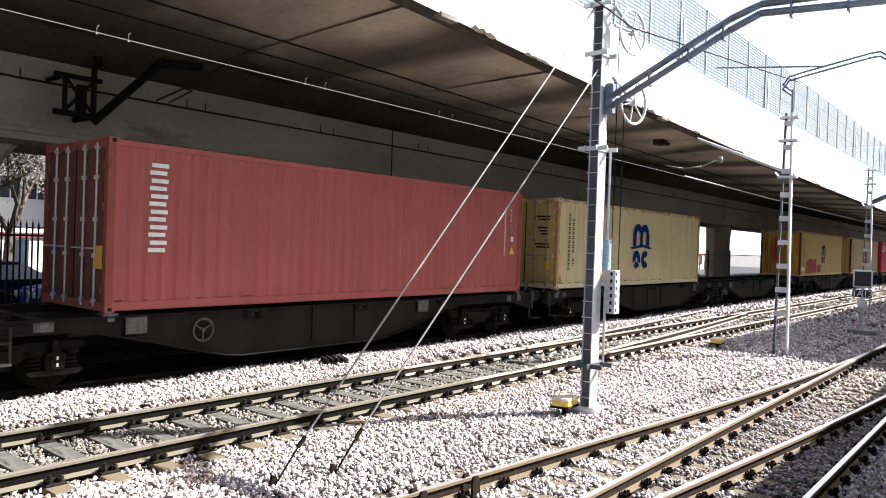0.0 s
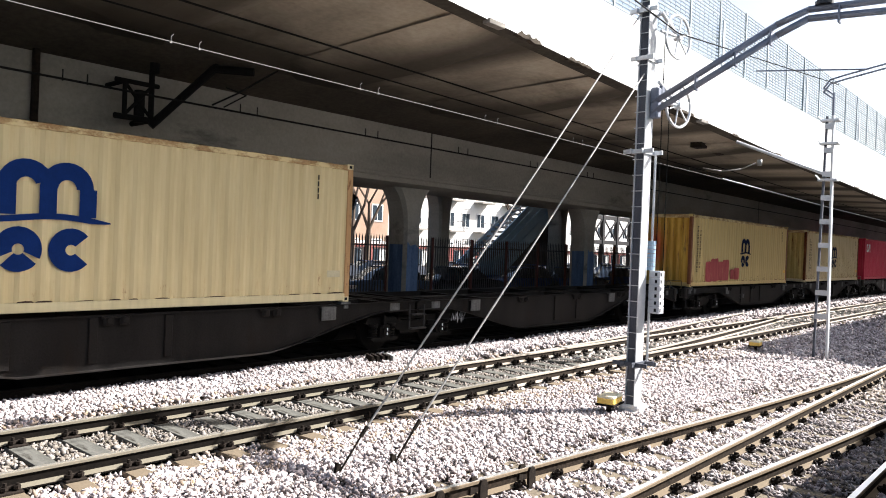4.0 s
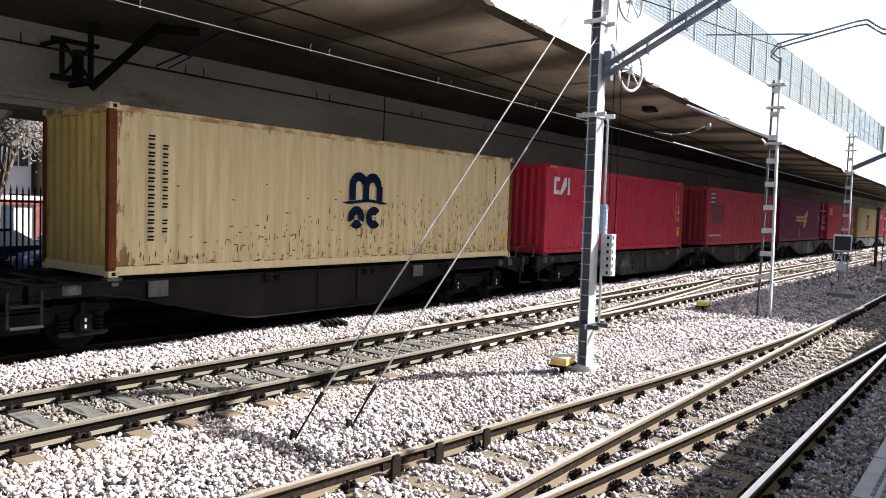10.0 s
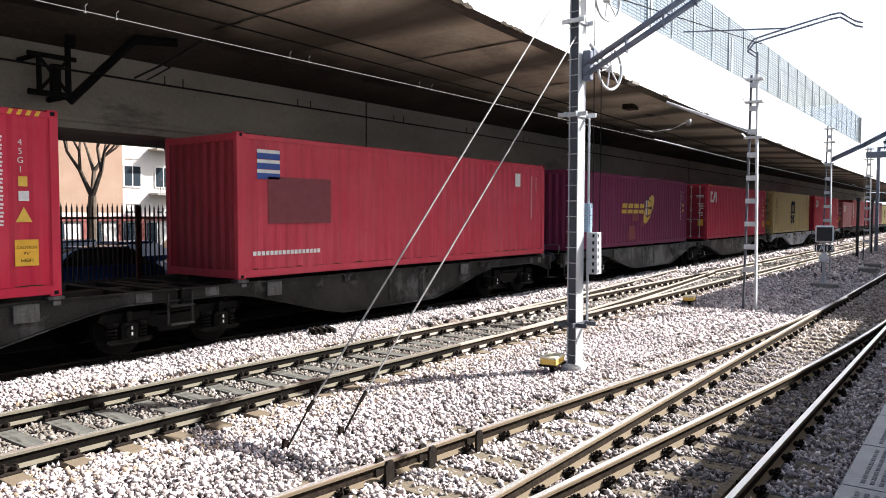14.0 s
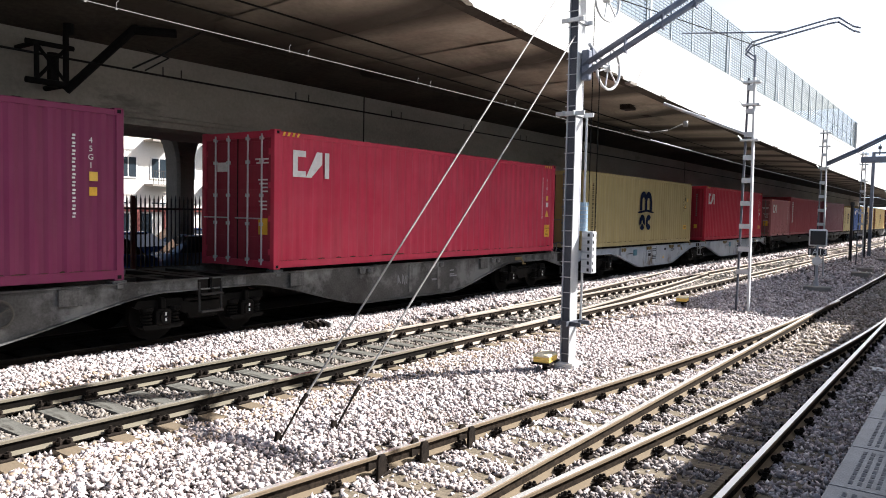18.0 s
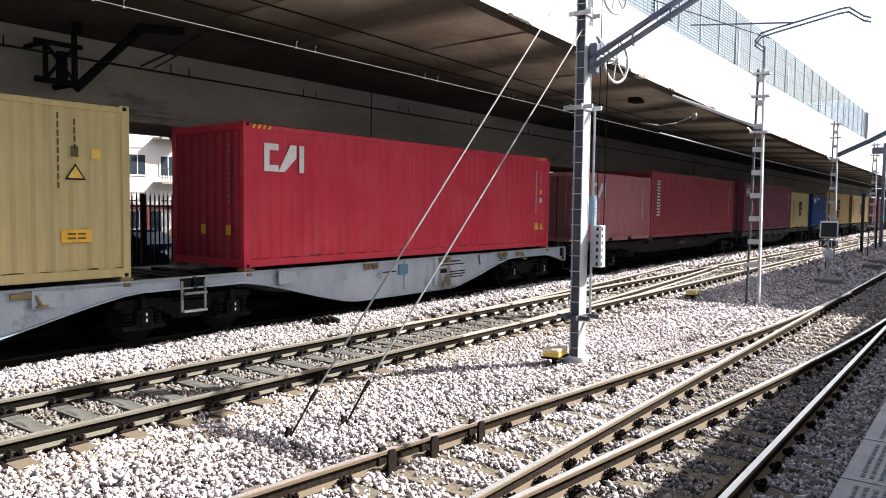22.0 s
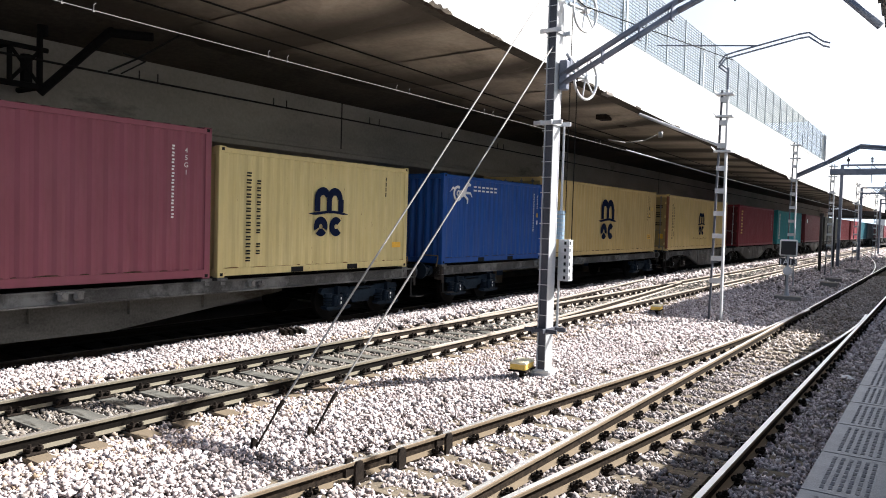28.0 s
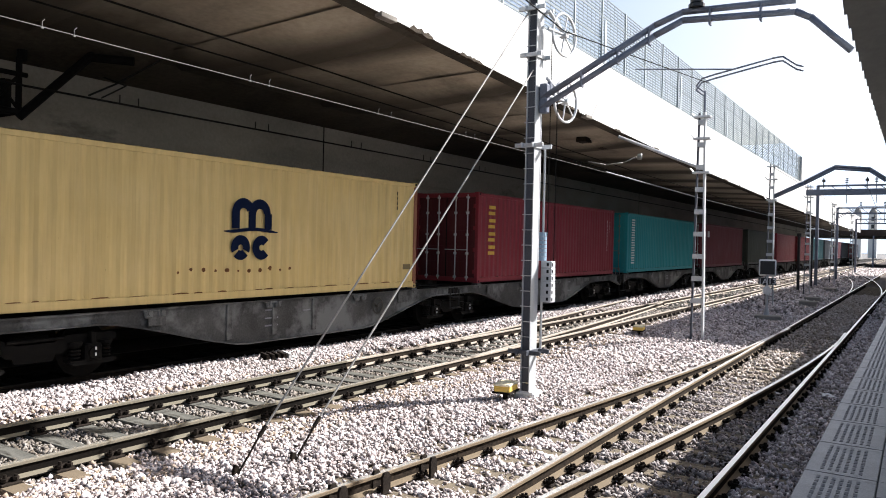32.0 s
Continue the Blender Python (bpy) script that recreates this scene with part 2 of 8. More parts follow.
sleeper_ends(M_SLEEPER_GREY)
M_SLEEPER = rough_surface("sleeper_wood", (0.05, 0.041, 0.03), (0.2, 0.165, 0.12), 4.0, 30.0, 0.9, stretch=(5, 0.6, 5), bump_by=0.6, stain=(0.1, 0.07, 0.042))
M_CLIP = rough_surface("fastening_iron", (0.006, 0.0048, 0.004), (0.028, 0.021, 0.016), 12, 60, 0.85)
M_CONCRETE = rough_surface("viaduct_concrete", (0.18, 0.167, 0.147), (0.33, 0.306, 0.27), 0.5, 14.0, 0.85, stretch=(0.5, 1, 1.5), stain=(0.09, 0.08, 0.07), stain_at=0.6)
def soffit_material(name):
    """Concrete soffit with soft soot bands, blotchy damp stains and inward shade painted in."""
    m, t, b = nodes(name, 0.9)
    v = coords(t)
    base = ramp(t, noise_tex(t, 0.35, 5, v), [(0.3, (0.26, 0.225, 0.175)), (0.7, (0.48, 0.42, 0.33))])
    base = mix(t, 0.3, base, ramp(t, noise_tex(t, 9.0, 4, v), [(0.3, (0.18, 0.155, 0.125)), (0.7, (0.46, 0.4, 0.32))]))
    w = t.nodes.new("ShaderNodeTexWave")
    w.bands_direction = "X"
    for key, val in (("Scale", 0.0683), ("Distortion", 3.5), ("Detail", 3.0), ("Detail Scale", 0.5), ("Phase Offset", 1.4)):
        w.inputs[key].default_value = val
    t.links.new(v, w.inputs["Vector"])
    soot = ramp(t, w.outputs["Fac"], [(0.4, (0, 0, 0)), (0.9, (0.85, 0.85, 0.85))])
    c = mix(t, soot, base, (0.035, 0.03, 0.024))
    # Light falling off under the deck: colour darkens from edge to beam.
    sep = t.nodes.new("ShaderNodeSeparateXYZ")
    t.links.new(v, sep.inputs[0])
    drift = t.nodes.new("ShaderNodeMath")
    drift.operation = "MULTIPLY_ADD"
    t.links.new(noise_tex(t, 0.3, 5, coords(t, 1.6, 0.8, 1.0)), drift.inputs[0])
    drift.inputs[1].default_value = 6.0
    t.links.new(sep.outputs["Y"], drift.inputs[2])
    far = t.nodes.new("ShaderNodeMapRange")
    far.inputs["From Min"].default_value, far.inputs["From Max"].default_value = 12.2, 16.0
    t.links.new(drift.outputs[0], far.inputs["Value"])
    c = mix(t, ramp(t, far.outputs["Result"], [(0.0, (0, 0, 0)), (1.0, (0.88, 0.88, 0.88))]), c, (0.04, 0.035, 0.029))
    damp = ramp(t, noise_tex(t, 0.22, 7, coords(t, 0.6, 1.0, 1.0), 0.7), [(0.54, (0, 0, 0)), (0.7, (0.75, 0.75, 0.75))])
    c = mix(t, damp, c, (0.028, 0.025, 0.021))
    t.links.new(c, b.inputs["Base Color"])
    return m


M_SOFFIT = soffit_material("deck_soffit_concrete")
M_SPALL = rough_surface("spalled_concrete", (0.015, 0.012, 0.009), (0.09, 0.073, 0.055), 6.0, 30.0, 0.95, bump_by=0.8)
M_GUY = rough_surface("dull_guy_steel", (0.2, 0.19, 0.175), (0.36, 0.345, 0.32), 9, 60, 0.45, 0.3, stretch=(1, 1, 0.3), bump_by=0)
# Dark concrete copy with the shade of undersides in its colour.
M_SHADE_CONCRETE = rough_surface("shade_dark_concrete", (0.024, 0.021, 0.018), (0.1, 0.086, 0.068), 0.5, 9.0, 0.9, stretch=(0.7, 0.4, 1))
M_FASCIA = rough_surface("parapet_concrete", (0.55, 0.54, 0.51), (0.7, 0.69, 0.66), 0.8, 20.0, 0.85, stretch=(0.4, 1, 1.5), bump_by=0.2)
M_PAINT = paint_by_object("container_paint")
M_MARK_WHITE = plain("white_marking_paint", (0.75, 0.74, 0.72), 0.6)
M_MARK_NAVY = plain("navy_marking_paint", (0.004, 0.009, 0.032), 0.8)
M_MARK_DEEPBLUE = plain("deep_blue_marking_paint", (0.006, 0.024, 0.12), 0.8)
M_MARK_BLACK = plain("black_marking_paint", (0.012, 0.012, 0.013), 0.8)
M_MARK_YELLOW = plain("yellow_marking_paint", (0.75, 0.42, 0.03), 0.55)
M_MARK_GOLD = plain("gold_marking_paint", (0.7, 0.45, 0.06), 0.5)
M_MARK_BLUE = plain("blue_marking_paint", (0.015, 0.06, 0.28), 0.5)
M_PANELNAVY = plain("deep_blue_panel_paint", (0.006, 0.018, 0.15), 0.5)
M_MARK_PURPLE = plain("dark_purple_paint", (0.05, 0.008, 0.024), 0.55)
M_MARK_PATCH = rough_surface("orange_red_repair_paint", (0.14, 0.022, 0.04), (0.3, 0.07, 0.045), 2.0, 20, 0.6)
M_MARK_RED = rough_surface("red_repair_paint", (0.27, 0.045, 0.05), (0.5, 0.12, 0.11), 2.2, 22, 0.65, stretch=(3, 1, 0.7), stain=(0.6, 0.36, 0.15), stain_at=0.6)
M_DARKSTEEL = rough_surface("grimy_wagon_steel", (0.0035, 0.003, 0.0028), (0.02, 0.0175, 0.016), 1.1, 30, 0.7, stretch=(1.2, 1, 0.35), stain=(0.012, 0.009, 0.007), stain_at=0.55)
M_LIGHTSTEEL = rough_surface("pale_grey_wagon_paint", (0.22, 0.25, 0.285), (0.42, 0.46, 0.51), 1.2, 25, 0.55, stretch=(1, 1, 0.6), stain=(0.1, 0.08, 0.055), stain_at=0.58)
M_MIDSTEEL = rough_surface("worn_grey_wagon_paint", (0.02, 0.019, 0.018), (0.105, 0.103, 0.099), 1.1, 25, 0.65, stretch=(0.9, 1, 0.9), stain=(0.165, 0.165, 0.16), stain_at=0.5)
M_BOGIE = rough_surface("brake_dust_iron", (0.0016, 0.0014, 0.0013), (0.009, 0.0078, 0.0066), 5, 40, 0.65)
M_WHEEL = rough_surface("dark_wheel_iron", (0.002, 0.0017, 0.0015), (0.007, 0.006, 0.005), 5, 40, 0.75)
M_BUFFER = rough_surface("blue_grey_buffer_iron", (0.004, 0.007, 0.011), (0.018, 0.03, 0.045), 4, 40, 0.45, 0.2)
M_PALEPLATE = rough_surface("chalky_end_paint", (0.1, 0.1, 0.1), (0.42, 0.41, 0.39), 5, 40, 0.7, stain=(0.12, 0.06, 0.03), stain_at=0.6)
M_LADDER = rough_surface("pale_ladder_paint", (0.16, 0.16, 0.155), (0.3, 0.3, 0.29), 5, 40, 0.6)
M_SCUFF = rough_surface("scuffed_brown_grey_paint", (0.015, 0.013, 0.012), (0.06, 0.054, 0.048), 3.0, 30.0, 0.75, stretch=(1.5, 1, 0.5), stain=(0.02, 0.013, 0.009), stain_at=0.6)
M_BOGIE_BLUE = rough_surface("faded_blue_bogie_paint", (0.0025, 0.0045, 0.0075), (0.015, 0.027, 0.043), 4, 40, 0.65, stain=(0.07, 0.055, 0.038), stain_at=0.62)
M_BELLY = rough_surface("pale_dusty_frame_paint", (0.025, 0.024, 0.021), (0.12, 0.117, 0.105), 1.2, 24, 0.75, stretch=(0.5, 1, 1.5), stain=(0.03, 0.026, 0.02), stain_at=0.56)
M_SOOTSTEEL = rough_surface("sooty_grey_wagon_paint", (0.006, 0.0055, 0.005), (0.042, 0.04, 0.037), 1.5, 25, 0.65, stretch=(0.9, 1, 0.75), stain=(0.085, 0.083, 0.08), stain_at=0.55)
M_STEP = plain("dull_step_paint", (0.03, 0.029, 0.028), 0.7)
M_BOXBLUE = plain("light_blue_box_paint", (0.25, 0.34, 0.42), 0.5)
M_PANELBLUE = plain("teal_panel_paint", (0.07, 0.19, 0.25), 0.5)
M_WEAR = rough_surface("chalky_worn_patch", (0.03, 0.029, 0.028), (0.16, 0.158, 0.152), 4.0, 30.0, 0.8, stretch=(2, 1, 0.6), stain=(0.03, 0.026, 0.023), stain_at=0.6)
M_RUSTPOST = rough_surface("rust_eaten_post_paint", (0.045, 0.014, 0.007), (0.22, 0.075, 0.028), 4.0, 28.0, 0.85, stretch=(1, 1, 0.5), stain=(0.56, 0.43, 0.21), stain_at=0.6)
M_RUSTRAIL = rough_surface("rust_edged_cream_paint", (0.2, 0.09, 0.04), (0.5, 0.36, 0.18), 3.0, 28.0, 0.85, stretch=(1, 1, 2), stain=(0.62, 0.5, 0.27), stain_at=0.46)
M_RUSTEND = rough_surface("rust_blotched_end_paint", (0.4, 0.28, 0.09), (0.6, 0.45, 0.17), 1.2, 20.0, 0.7, stretch=(1, 3, 0.5), stain=(0.17, 0.07, 0.03), stain_at=0.6)
M_RUSTSIDE = rusted_side("rust_eaten_wall_paint", (0.66, 0.54, 0.31), (0.5, 0.38, 0.19), 0.02)
M_RUSTSIDE_LIGHT = rusted_side("lightly_rusted_wall_paint", (0.645, 0.475, 0.19), (0.5, 0.36, 0.14), -0.03)
M_RUSTSIDE_PALE = rusted_side("pale_rusted_wall_paint", (0.62, 0.51, 0.28), (0.5, 0.395, 0.2), -0.025)
M_FAINT = plain("faint_cream_sticker", (0.52, 0.46, 0.3), 0.6)
M_DULLBAR = plain("dull_zinc_bar", (0.2, 0.195, 0.18), 0.6, 0.3)
M_SPRAY = plain("pale_spray_paint", (0.24, 0.24, 0.255), 0.7)
M_DULLPAINT = plain("dull_grey_wheel_paint", (0.085, 0.08, 0.07), 0.7)
M_OLIVE = plain("faded_olive_ink", (0.12, 0.1, 0.045), 0.7)
M_OCHRE = plain("worn_ochre_paint", (0.19, 0.14, 0.06), 0.6)
M_RUST = rough_surface("rust_drip", (0.07, 0.03, 0.012), (0.24, 0.11, 0.045), 8, 40, 0.85)
M_SEAM = rough_surface("dark_seam_dirt", (0.02, 0.013, 0.01), (0.1, 0.06, 0.04), 8, 40, 0.9)
M_DARKROOF = rough_surface("dark_brown_roof_cladding", (0.03, 0.022, 0.018), (0.07, 0.055, 0.045), 0.5, 5, 0.8)
M_GALV = rough_surface("galvanised_steel", (0.42, 0.43, 0.44), (0.62, 0.63, 0.64), 6, 50, 0.45, 0.6, bump_by=0.05)
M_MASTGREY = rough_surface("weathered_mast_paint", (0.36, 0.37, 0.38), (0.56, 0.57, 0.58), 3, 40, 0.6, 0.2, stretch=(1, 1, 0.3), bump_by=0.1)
# Darker copy of the mast paint, with shade put into its colour.
M_MAST_SHADE = rough_surface("shaded_mast_paint", (0.05, 0.054, 0.066), (0.11, 0.115, 0.13), 3, 40, 0.7, 0.1, stretch=(1, 1, 0.3), bump_by=0.1)
M_FENCE = rough_surface("grey_mesh_fence", (0.085, 0.11, 0.12), (0.16, 0.19, 0.2), 4, 40, 0.6, 0.2, bump_by=0.05)
M_FENCEPOST = rough_surface("pale_railing_post", (0.26, 0.3, 0.32), (0.4, 0.44, 0.46), 4, 40, 0.6, 0.2, bump_by=0.05)
# Oil stains and the shade under the train share this colour.
M_OILY_SHADE = rough_surface("oily_shade_dark_ballast", (0.004, 0.0036, 0.0032), (0.015, 0.0135, 0.012), 9.0, 26.0, 0.95, bump_by=1.0)
M_TUBE = rough_surface("blue_grey_tube_paint", (0.10, 0.115, 0.15), (0.19, 0.205, 0.25), 4, 40, 0.5, 0.3, bump_by=0.08)
M_YELLOW = plain("sun_bleached_yellow_plastic", (0.85, 0.57, 0.12), 0.55)
M_PALELID = plain("bleached_cream_plastic", (0.8, 0.72, 0.5), 0.55)
M_WIRE = rough_surface("dull_copper_wire", (0.07, 0.068, 0.065), (0.13, 0.125, 0.12), 8, 50, 0.6, 0.2, bump_by=0)
M_WIREDARK = rough_surface("dark_wire", (0.004, 0.004, 0.004), (0.012, 0.011, 0.011), 8, 50, 0.8, 0.0, bump_by=0)
M_IRONFENCE = plain("dark_iron_paint", (0.02, 0.018, 0.018), 0.6)
M_TILE = rough_surface("platform_paving", (0.1, 0.104, 0.112), (0.225, 0.23, 0.243), 2.2, 55, 0.45, stain=(0.08, 0.08, 0.084), bump_by=0.25)
M_GRIME = rough_surface("groove_grime", (0.11, 0.112, 0.12), (0.25, 0.25, 0.26), 8, 60, 0.9)
M_CANOPY = rough_surface("canopy_sheet_metal", (0.28, 0.285, 0.265), (0.44, 0.445, 0.415), 1.0, 30, 0.6, 0.2)
M_BRICK = rough_surface("brown_brick", (0.25, 0.165, 0.115), (0.36, 0.255, 0.19), 0.6, 12, 0.9)
M_PLASTER = rough_surface("white_plaster", (0.62, 0.6, 0.55), (0.78, 0.76, 0.72), 0.4, 10, 0.85)
M_ASPHALT = rough_surface("asphalt", (0.04, 0.04, 0.042), (0.075, 0.075, 0.075), 0.7, 60, 0.9)
M_RUBBER = plain("black_rubber", (0.012, 0.012, 0.012), 0.8)
M_BARK = rough_surface("bare_bark", (0.05, 0.038, 0.03), (0.14, 0.11, 0.085), 6, 40, 0.9, bump_by=0.5)
M_BLACK = plain("black_enamel", (0.012, 0.012, 0.014), 0.4)
M_STAIRBLUE = rough_surface("blue_stair_cladding", (0.28, 0.45, 0.62), (0.5, 0.66, 0.8), 1.0, 20, 0.25, 0.2)


def glass(name, tint):
    m, t, b = nodes(name, 0.06)
    b.inputs["Base Color"].default_value = (*tint, 1)
    b.inputs["Specular IOR Level"].default_value = 0.9
    return m


M_WINDOW = glass("dark_window_glass", (0.03, 0.04, 0.05))


# ---- mesh helpers ----
def box(bm, x0, x1, y0, y1, z0, z1, bevel=0.0):
    r = bmesh.ops.create_cube(bm, size=1.0, matrix=Matrix.LocRotScale(((x0 + x1) / 2, (y0 + y1) / 2, (z0 + z1) / 2), None, (x1 - x0, y1 - y0, z1 - z0)))
    if bevel:
        edges = list({e for v in r["verts"] for e in v.link_edges})
        bmesh.ops.bevel(bm, geom=edges, offset=bevel, segments=1, affect="EDGES", clamp_overlap=True)


def rod(bm, a, b, r, seg=8, r2=None):
    a, b = Vector(a), Vector(b)
    d = b - a
    m = Matrix.Translation((a + b) / 2) @ d.to_track_quat("Z", "Y").to_matrix().to_4x4()
    bmesh.ops.create_cone(bm, cap_ends=True, segments=seg, radius1=r, radius2=r if r2 is None else r2, depth=d.length, matrix=m)


def path_rod(bm, pts, r, seg=8):
    for a, b in zip(pts, pts[1:]):
        rod(bm, a, b, r, seg)
    for p in pts[1:-1]:
        bmesh.ops.create_icosphere(bm, subdivisions=1, radius=r * 1.02, matrix=Matrix.Translation(p))


def ring(bm, centre, axis, big, small, seg=28, sub=6):
    q = Vector(axis).to_track_quat("Z", "Y").to_matrix()
    rows = []
    for i in range(seg):
        a = 2 * math.pi * i / seg
        row = []
        for j in range(sub):
            b = 2 * math.pi * j / sub
            p = Vector(((big + small * math.cos(b)) * math.cos(a), (big + small * math.cos(b)) * math.sin(a), small * math.sin(b)))
            row.append(bm.verts.new(Vector(centre) + q @ p))
        rows.append(row)
    for i in range(seg):
        for j in range(sub):
            bm.faces.new((rows[i][j], rows[(i + 1) % seg][j], rows[(i + 1) % seg][(j + 1) % sub], rows[i][(j + 1) % sub]))


def prism(bm, outline, y0, y1):
    """A plate with an outline in x and z, from y0 to y1."""
    f = [bm.verts.new((x, y0, z)) for x, z in outline]
    g = [bm.verts.new((x, y1, z)) for x, z in outline]
    bm.faces.new(f)
    bm.faces.new(g[::-1])
    n = len(f)
    for i in range(n):
        bm.faces.new((f[i], g[i], g[(i + 1) % n], f[(i + 1) % n]))
    bmesh.ops.recalc_face_normals(bm, faces=bm.faces[:])


def mesh_of(bm, name, material, smooth=False):
    me = bpy.data.meshes.new(name)
    bm.to_mesh(me)
    bm.free()
    me.materials.append(material)
    if smooth:
        for p in me.polygons:
            p.use_smooth = True
    return me


def part(name, bm, material, parent=None, label="", smooth=False, at=None):
    ob = new(name, mesh_of(bm, name, material, smooth) if isinstance(bm, bmesh.types.BMesh) else bm)
    if parent is not None:
        ob.parent = parent
    if at is not None:
        ob.matrix_basis = at
    if label:
        ob["label"] = label
    return ob


def grid_mesh(name, verts, faces, material):
    me = bpy.data.meshes.new(name)
    me.from_pydata(verts, [], faces)
    me.materials.append(material)
    return me


# ---- ground ----
bm = bmesh.new()
box(bm, -1500, 2500, -1500, 1500, -1.2, -0.55)
tagged(part("ground", bm, M_EARTH), "grey-brown flat ground reaching the horizon", "ground", kind="structure")
bm = bmesh.new()
box(bm, -60, 330, 0.95, 12.15, -0.54, -0.25)
tagged(part("ballast_bed", bm, M_BED), "dark crushed stone track bed, shade between stones in its colour", "ballast", kind="structure")


def turnout_shift(x):
    """How far the diverging track lies from the platform track."""
    if x < 10.5:
        return 0.775 + (10.5 - x) * 0.112
    return 0.775 * max(0.0, (25.0 - x) / 14.5) ** 2


def catch_shift(x):
    """How far the stub track lies from the middle track."""
    return 0.0 if x < 12 else 1.5 * ((x - 12) / 20.0) ** 1.35


def far_shift(x):
    return 0.0 if x < 46 else 6.3 * min(1.0, (x - 46) / 62.0) ** 1.6


GAUGE = 1.668
Y_PLATFORM, Y_MIDDLE, Y_TRAIN = 2.79, 9.05, 13.12


def rail(name, line, x0, x1, step, parent, material=None):
    """A rail along y = line(x), with foot, web and head."""
    prof = [(-0.075, -0.18), (0.075, -0.18), (0.075, -0.166), (0.012, -0.135), (0.012, -0.05), (0.037, -0.036), (0.037, -0.007), (0.03, 0.0), (-0.03, 0.0), (-0.037, -0.007), (-0.037, -0.036), (-0.012, -0.05), (-0.012, -0.135), (-0.075, -0.166)]
    n = max(1, int(round((x1 - x0) / step)))
    verts, faces, k = [], [], len(prof)
    for i in range(n + 1):
        x = x0 + (x1 - x0) * i / n
        y = line(x)
        verts += [(x, y + dy, z) for dy, z in prof]
    for i in range(n):
        faces += [(i * k + j, i * k + (j + 1) % k, (i + 1) * k + (j + 1) % k, (i + 1) * k + j) for j in range(k)]
    faces += [tuple(range(k))[::-1], tuple(range(n * k, n * k + k))]
    return part(name, grid_mesh(name, verts, faces, material or M_RAIL), None, parent)


def clip_bmesh():
    """A chair plate with screw spikes, nuts and clamp bars on both sides of the rail."""
    bm = bmesh.new()
    for s in (-1, 1):
        box(bm, -0.11, 0.11, s * 0.115 - 0.06, s * 0.115 + 0.06, -0.172, -0.145, 0.006)
        for x, h in ((-0.06, 0.095), (0.055, 0.075)):
            rod(bm, (x, s * 0.125, -0.15), (x + 0.008, s * 0.128, -0.15 + h), 0.024, 7, 0.018)
            rod(bm, (x, s * 0.125, -0.125), (x, s * 0.125, -0.095), 0.038, 6)
        rod(bm, (-0.09, s * 0.07, -0.12), (0.095, s * 0.105, -0.115), 0.02, 6)
        rod(bm, (-0.06, s * 0.125, -0.11), (-0.03, s * 0.045, -0.12), 0.022, 6)
        rod(bm, (0.055, s * 0.125, -0.115), (0.03, s * 0.045, -0.12), 0.022, 6)
    return bm


CLIP = mesh_of(clip_bmesh(), "rail_clip", M_CLIP)
bm = clip_bmesh()
bmesh.ops.scale(bm, vec=(0.72, 0.85, 1.0), verts=bm.verts[:])
CLIP_SMALL = mesh_of(bm, "small_rail_clip", M_CLIP)
bm = bmesh.new()
box(bm, -0.125, 0.125, -1.3, 1.3, -0.34, -0.172, 0.012)
SLEEPER = mesh_of(bm, "sleeper", M_SLEEPER)
bm = bmesh.new()
box(bm, -0.125, 0.125, -2.0, 2.0, -0.34, -0.172, 0.012)
SLEEPER_LONG = mesh_of(bm, "sleeper_long", M_SLEEPER)


def in_paint(mesh, material):
    me = mesh.copy()
    me.materials.clear()
    me.materials.append(material)
    return me


SLEEPER_GREY, SLEEPER_LONG_GREY = in_paint(SLEEPER, M_SLEEPER_GREY), in_paint(SLEEPER_LONG, M_SLEEPER_GREY)


def sleepers(parent, xs, centre, rails, mesh=None, clip=None):
    for x in xs:
        j = random.uniform(-0.03, 0.03)
        s = part("sleeper", mesh or SLEEPER, None, parent, at=pose(x + j, centre(x), random.uniform(-0.02, -0.012), 0, 0, random.uniform(-0.6, 0.6)))
        for r in rails:
            part("rail_clip", clip or CLIP, None, s, at=pose(0, r(x) - centre(x), 0))


def span(a, b, step=0.6):
    return [a + step * i for i in range(int((b - a) / step) + 1)]


track = tagged(new("middle_track"), "railway track of worn steel rails on timber sleepers in pale ballast", "track", kind="structure")
for s in (-1, 1):
    rail("rail", lambda x, s=s: Y_MIDDLE + s * GAUGE / 2 * 1.007, -30, 11.0, 60, track, M_RAIL_DARK)
    rail("rail", lambda x, s=s: Y_MIDDLE + s * GAUGE / 2 * 1.007, 11.006, 320, 60, track, M_RAIL_DUSTY)
    rail("stub_rail", lambda x, s=s: Y_MIDDLE + s * GAUGE / 2 + catch_shift(x), 12.2, 32.2, 0.8, track, M_RAIL_DUSTY)
rails_mid = [lambda x: Y_MIDDLE - 0.84, lambda x: Y_MIDDLE + 0.84]
sleepers(track, span(-8.4, 12), lambda x: Y_MIDDLE, rails_mid, SLEEPER_GREY)
sleepers(track, span(12.6, 32.6), lambda x: Y_MIDDLE + catch_shift(x) / 2, rails_mid + [lambda x: Y_MIDDLE + 0.834 + catch_shift(x)], SLEEPER_LONG_GREY)
sleepers(track, span(33.2, 60, 0.65), lambda x: Y_MIDDLE, [], SLEEPER_GREY)

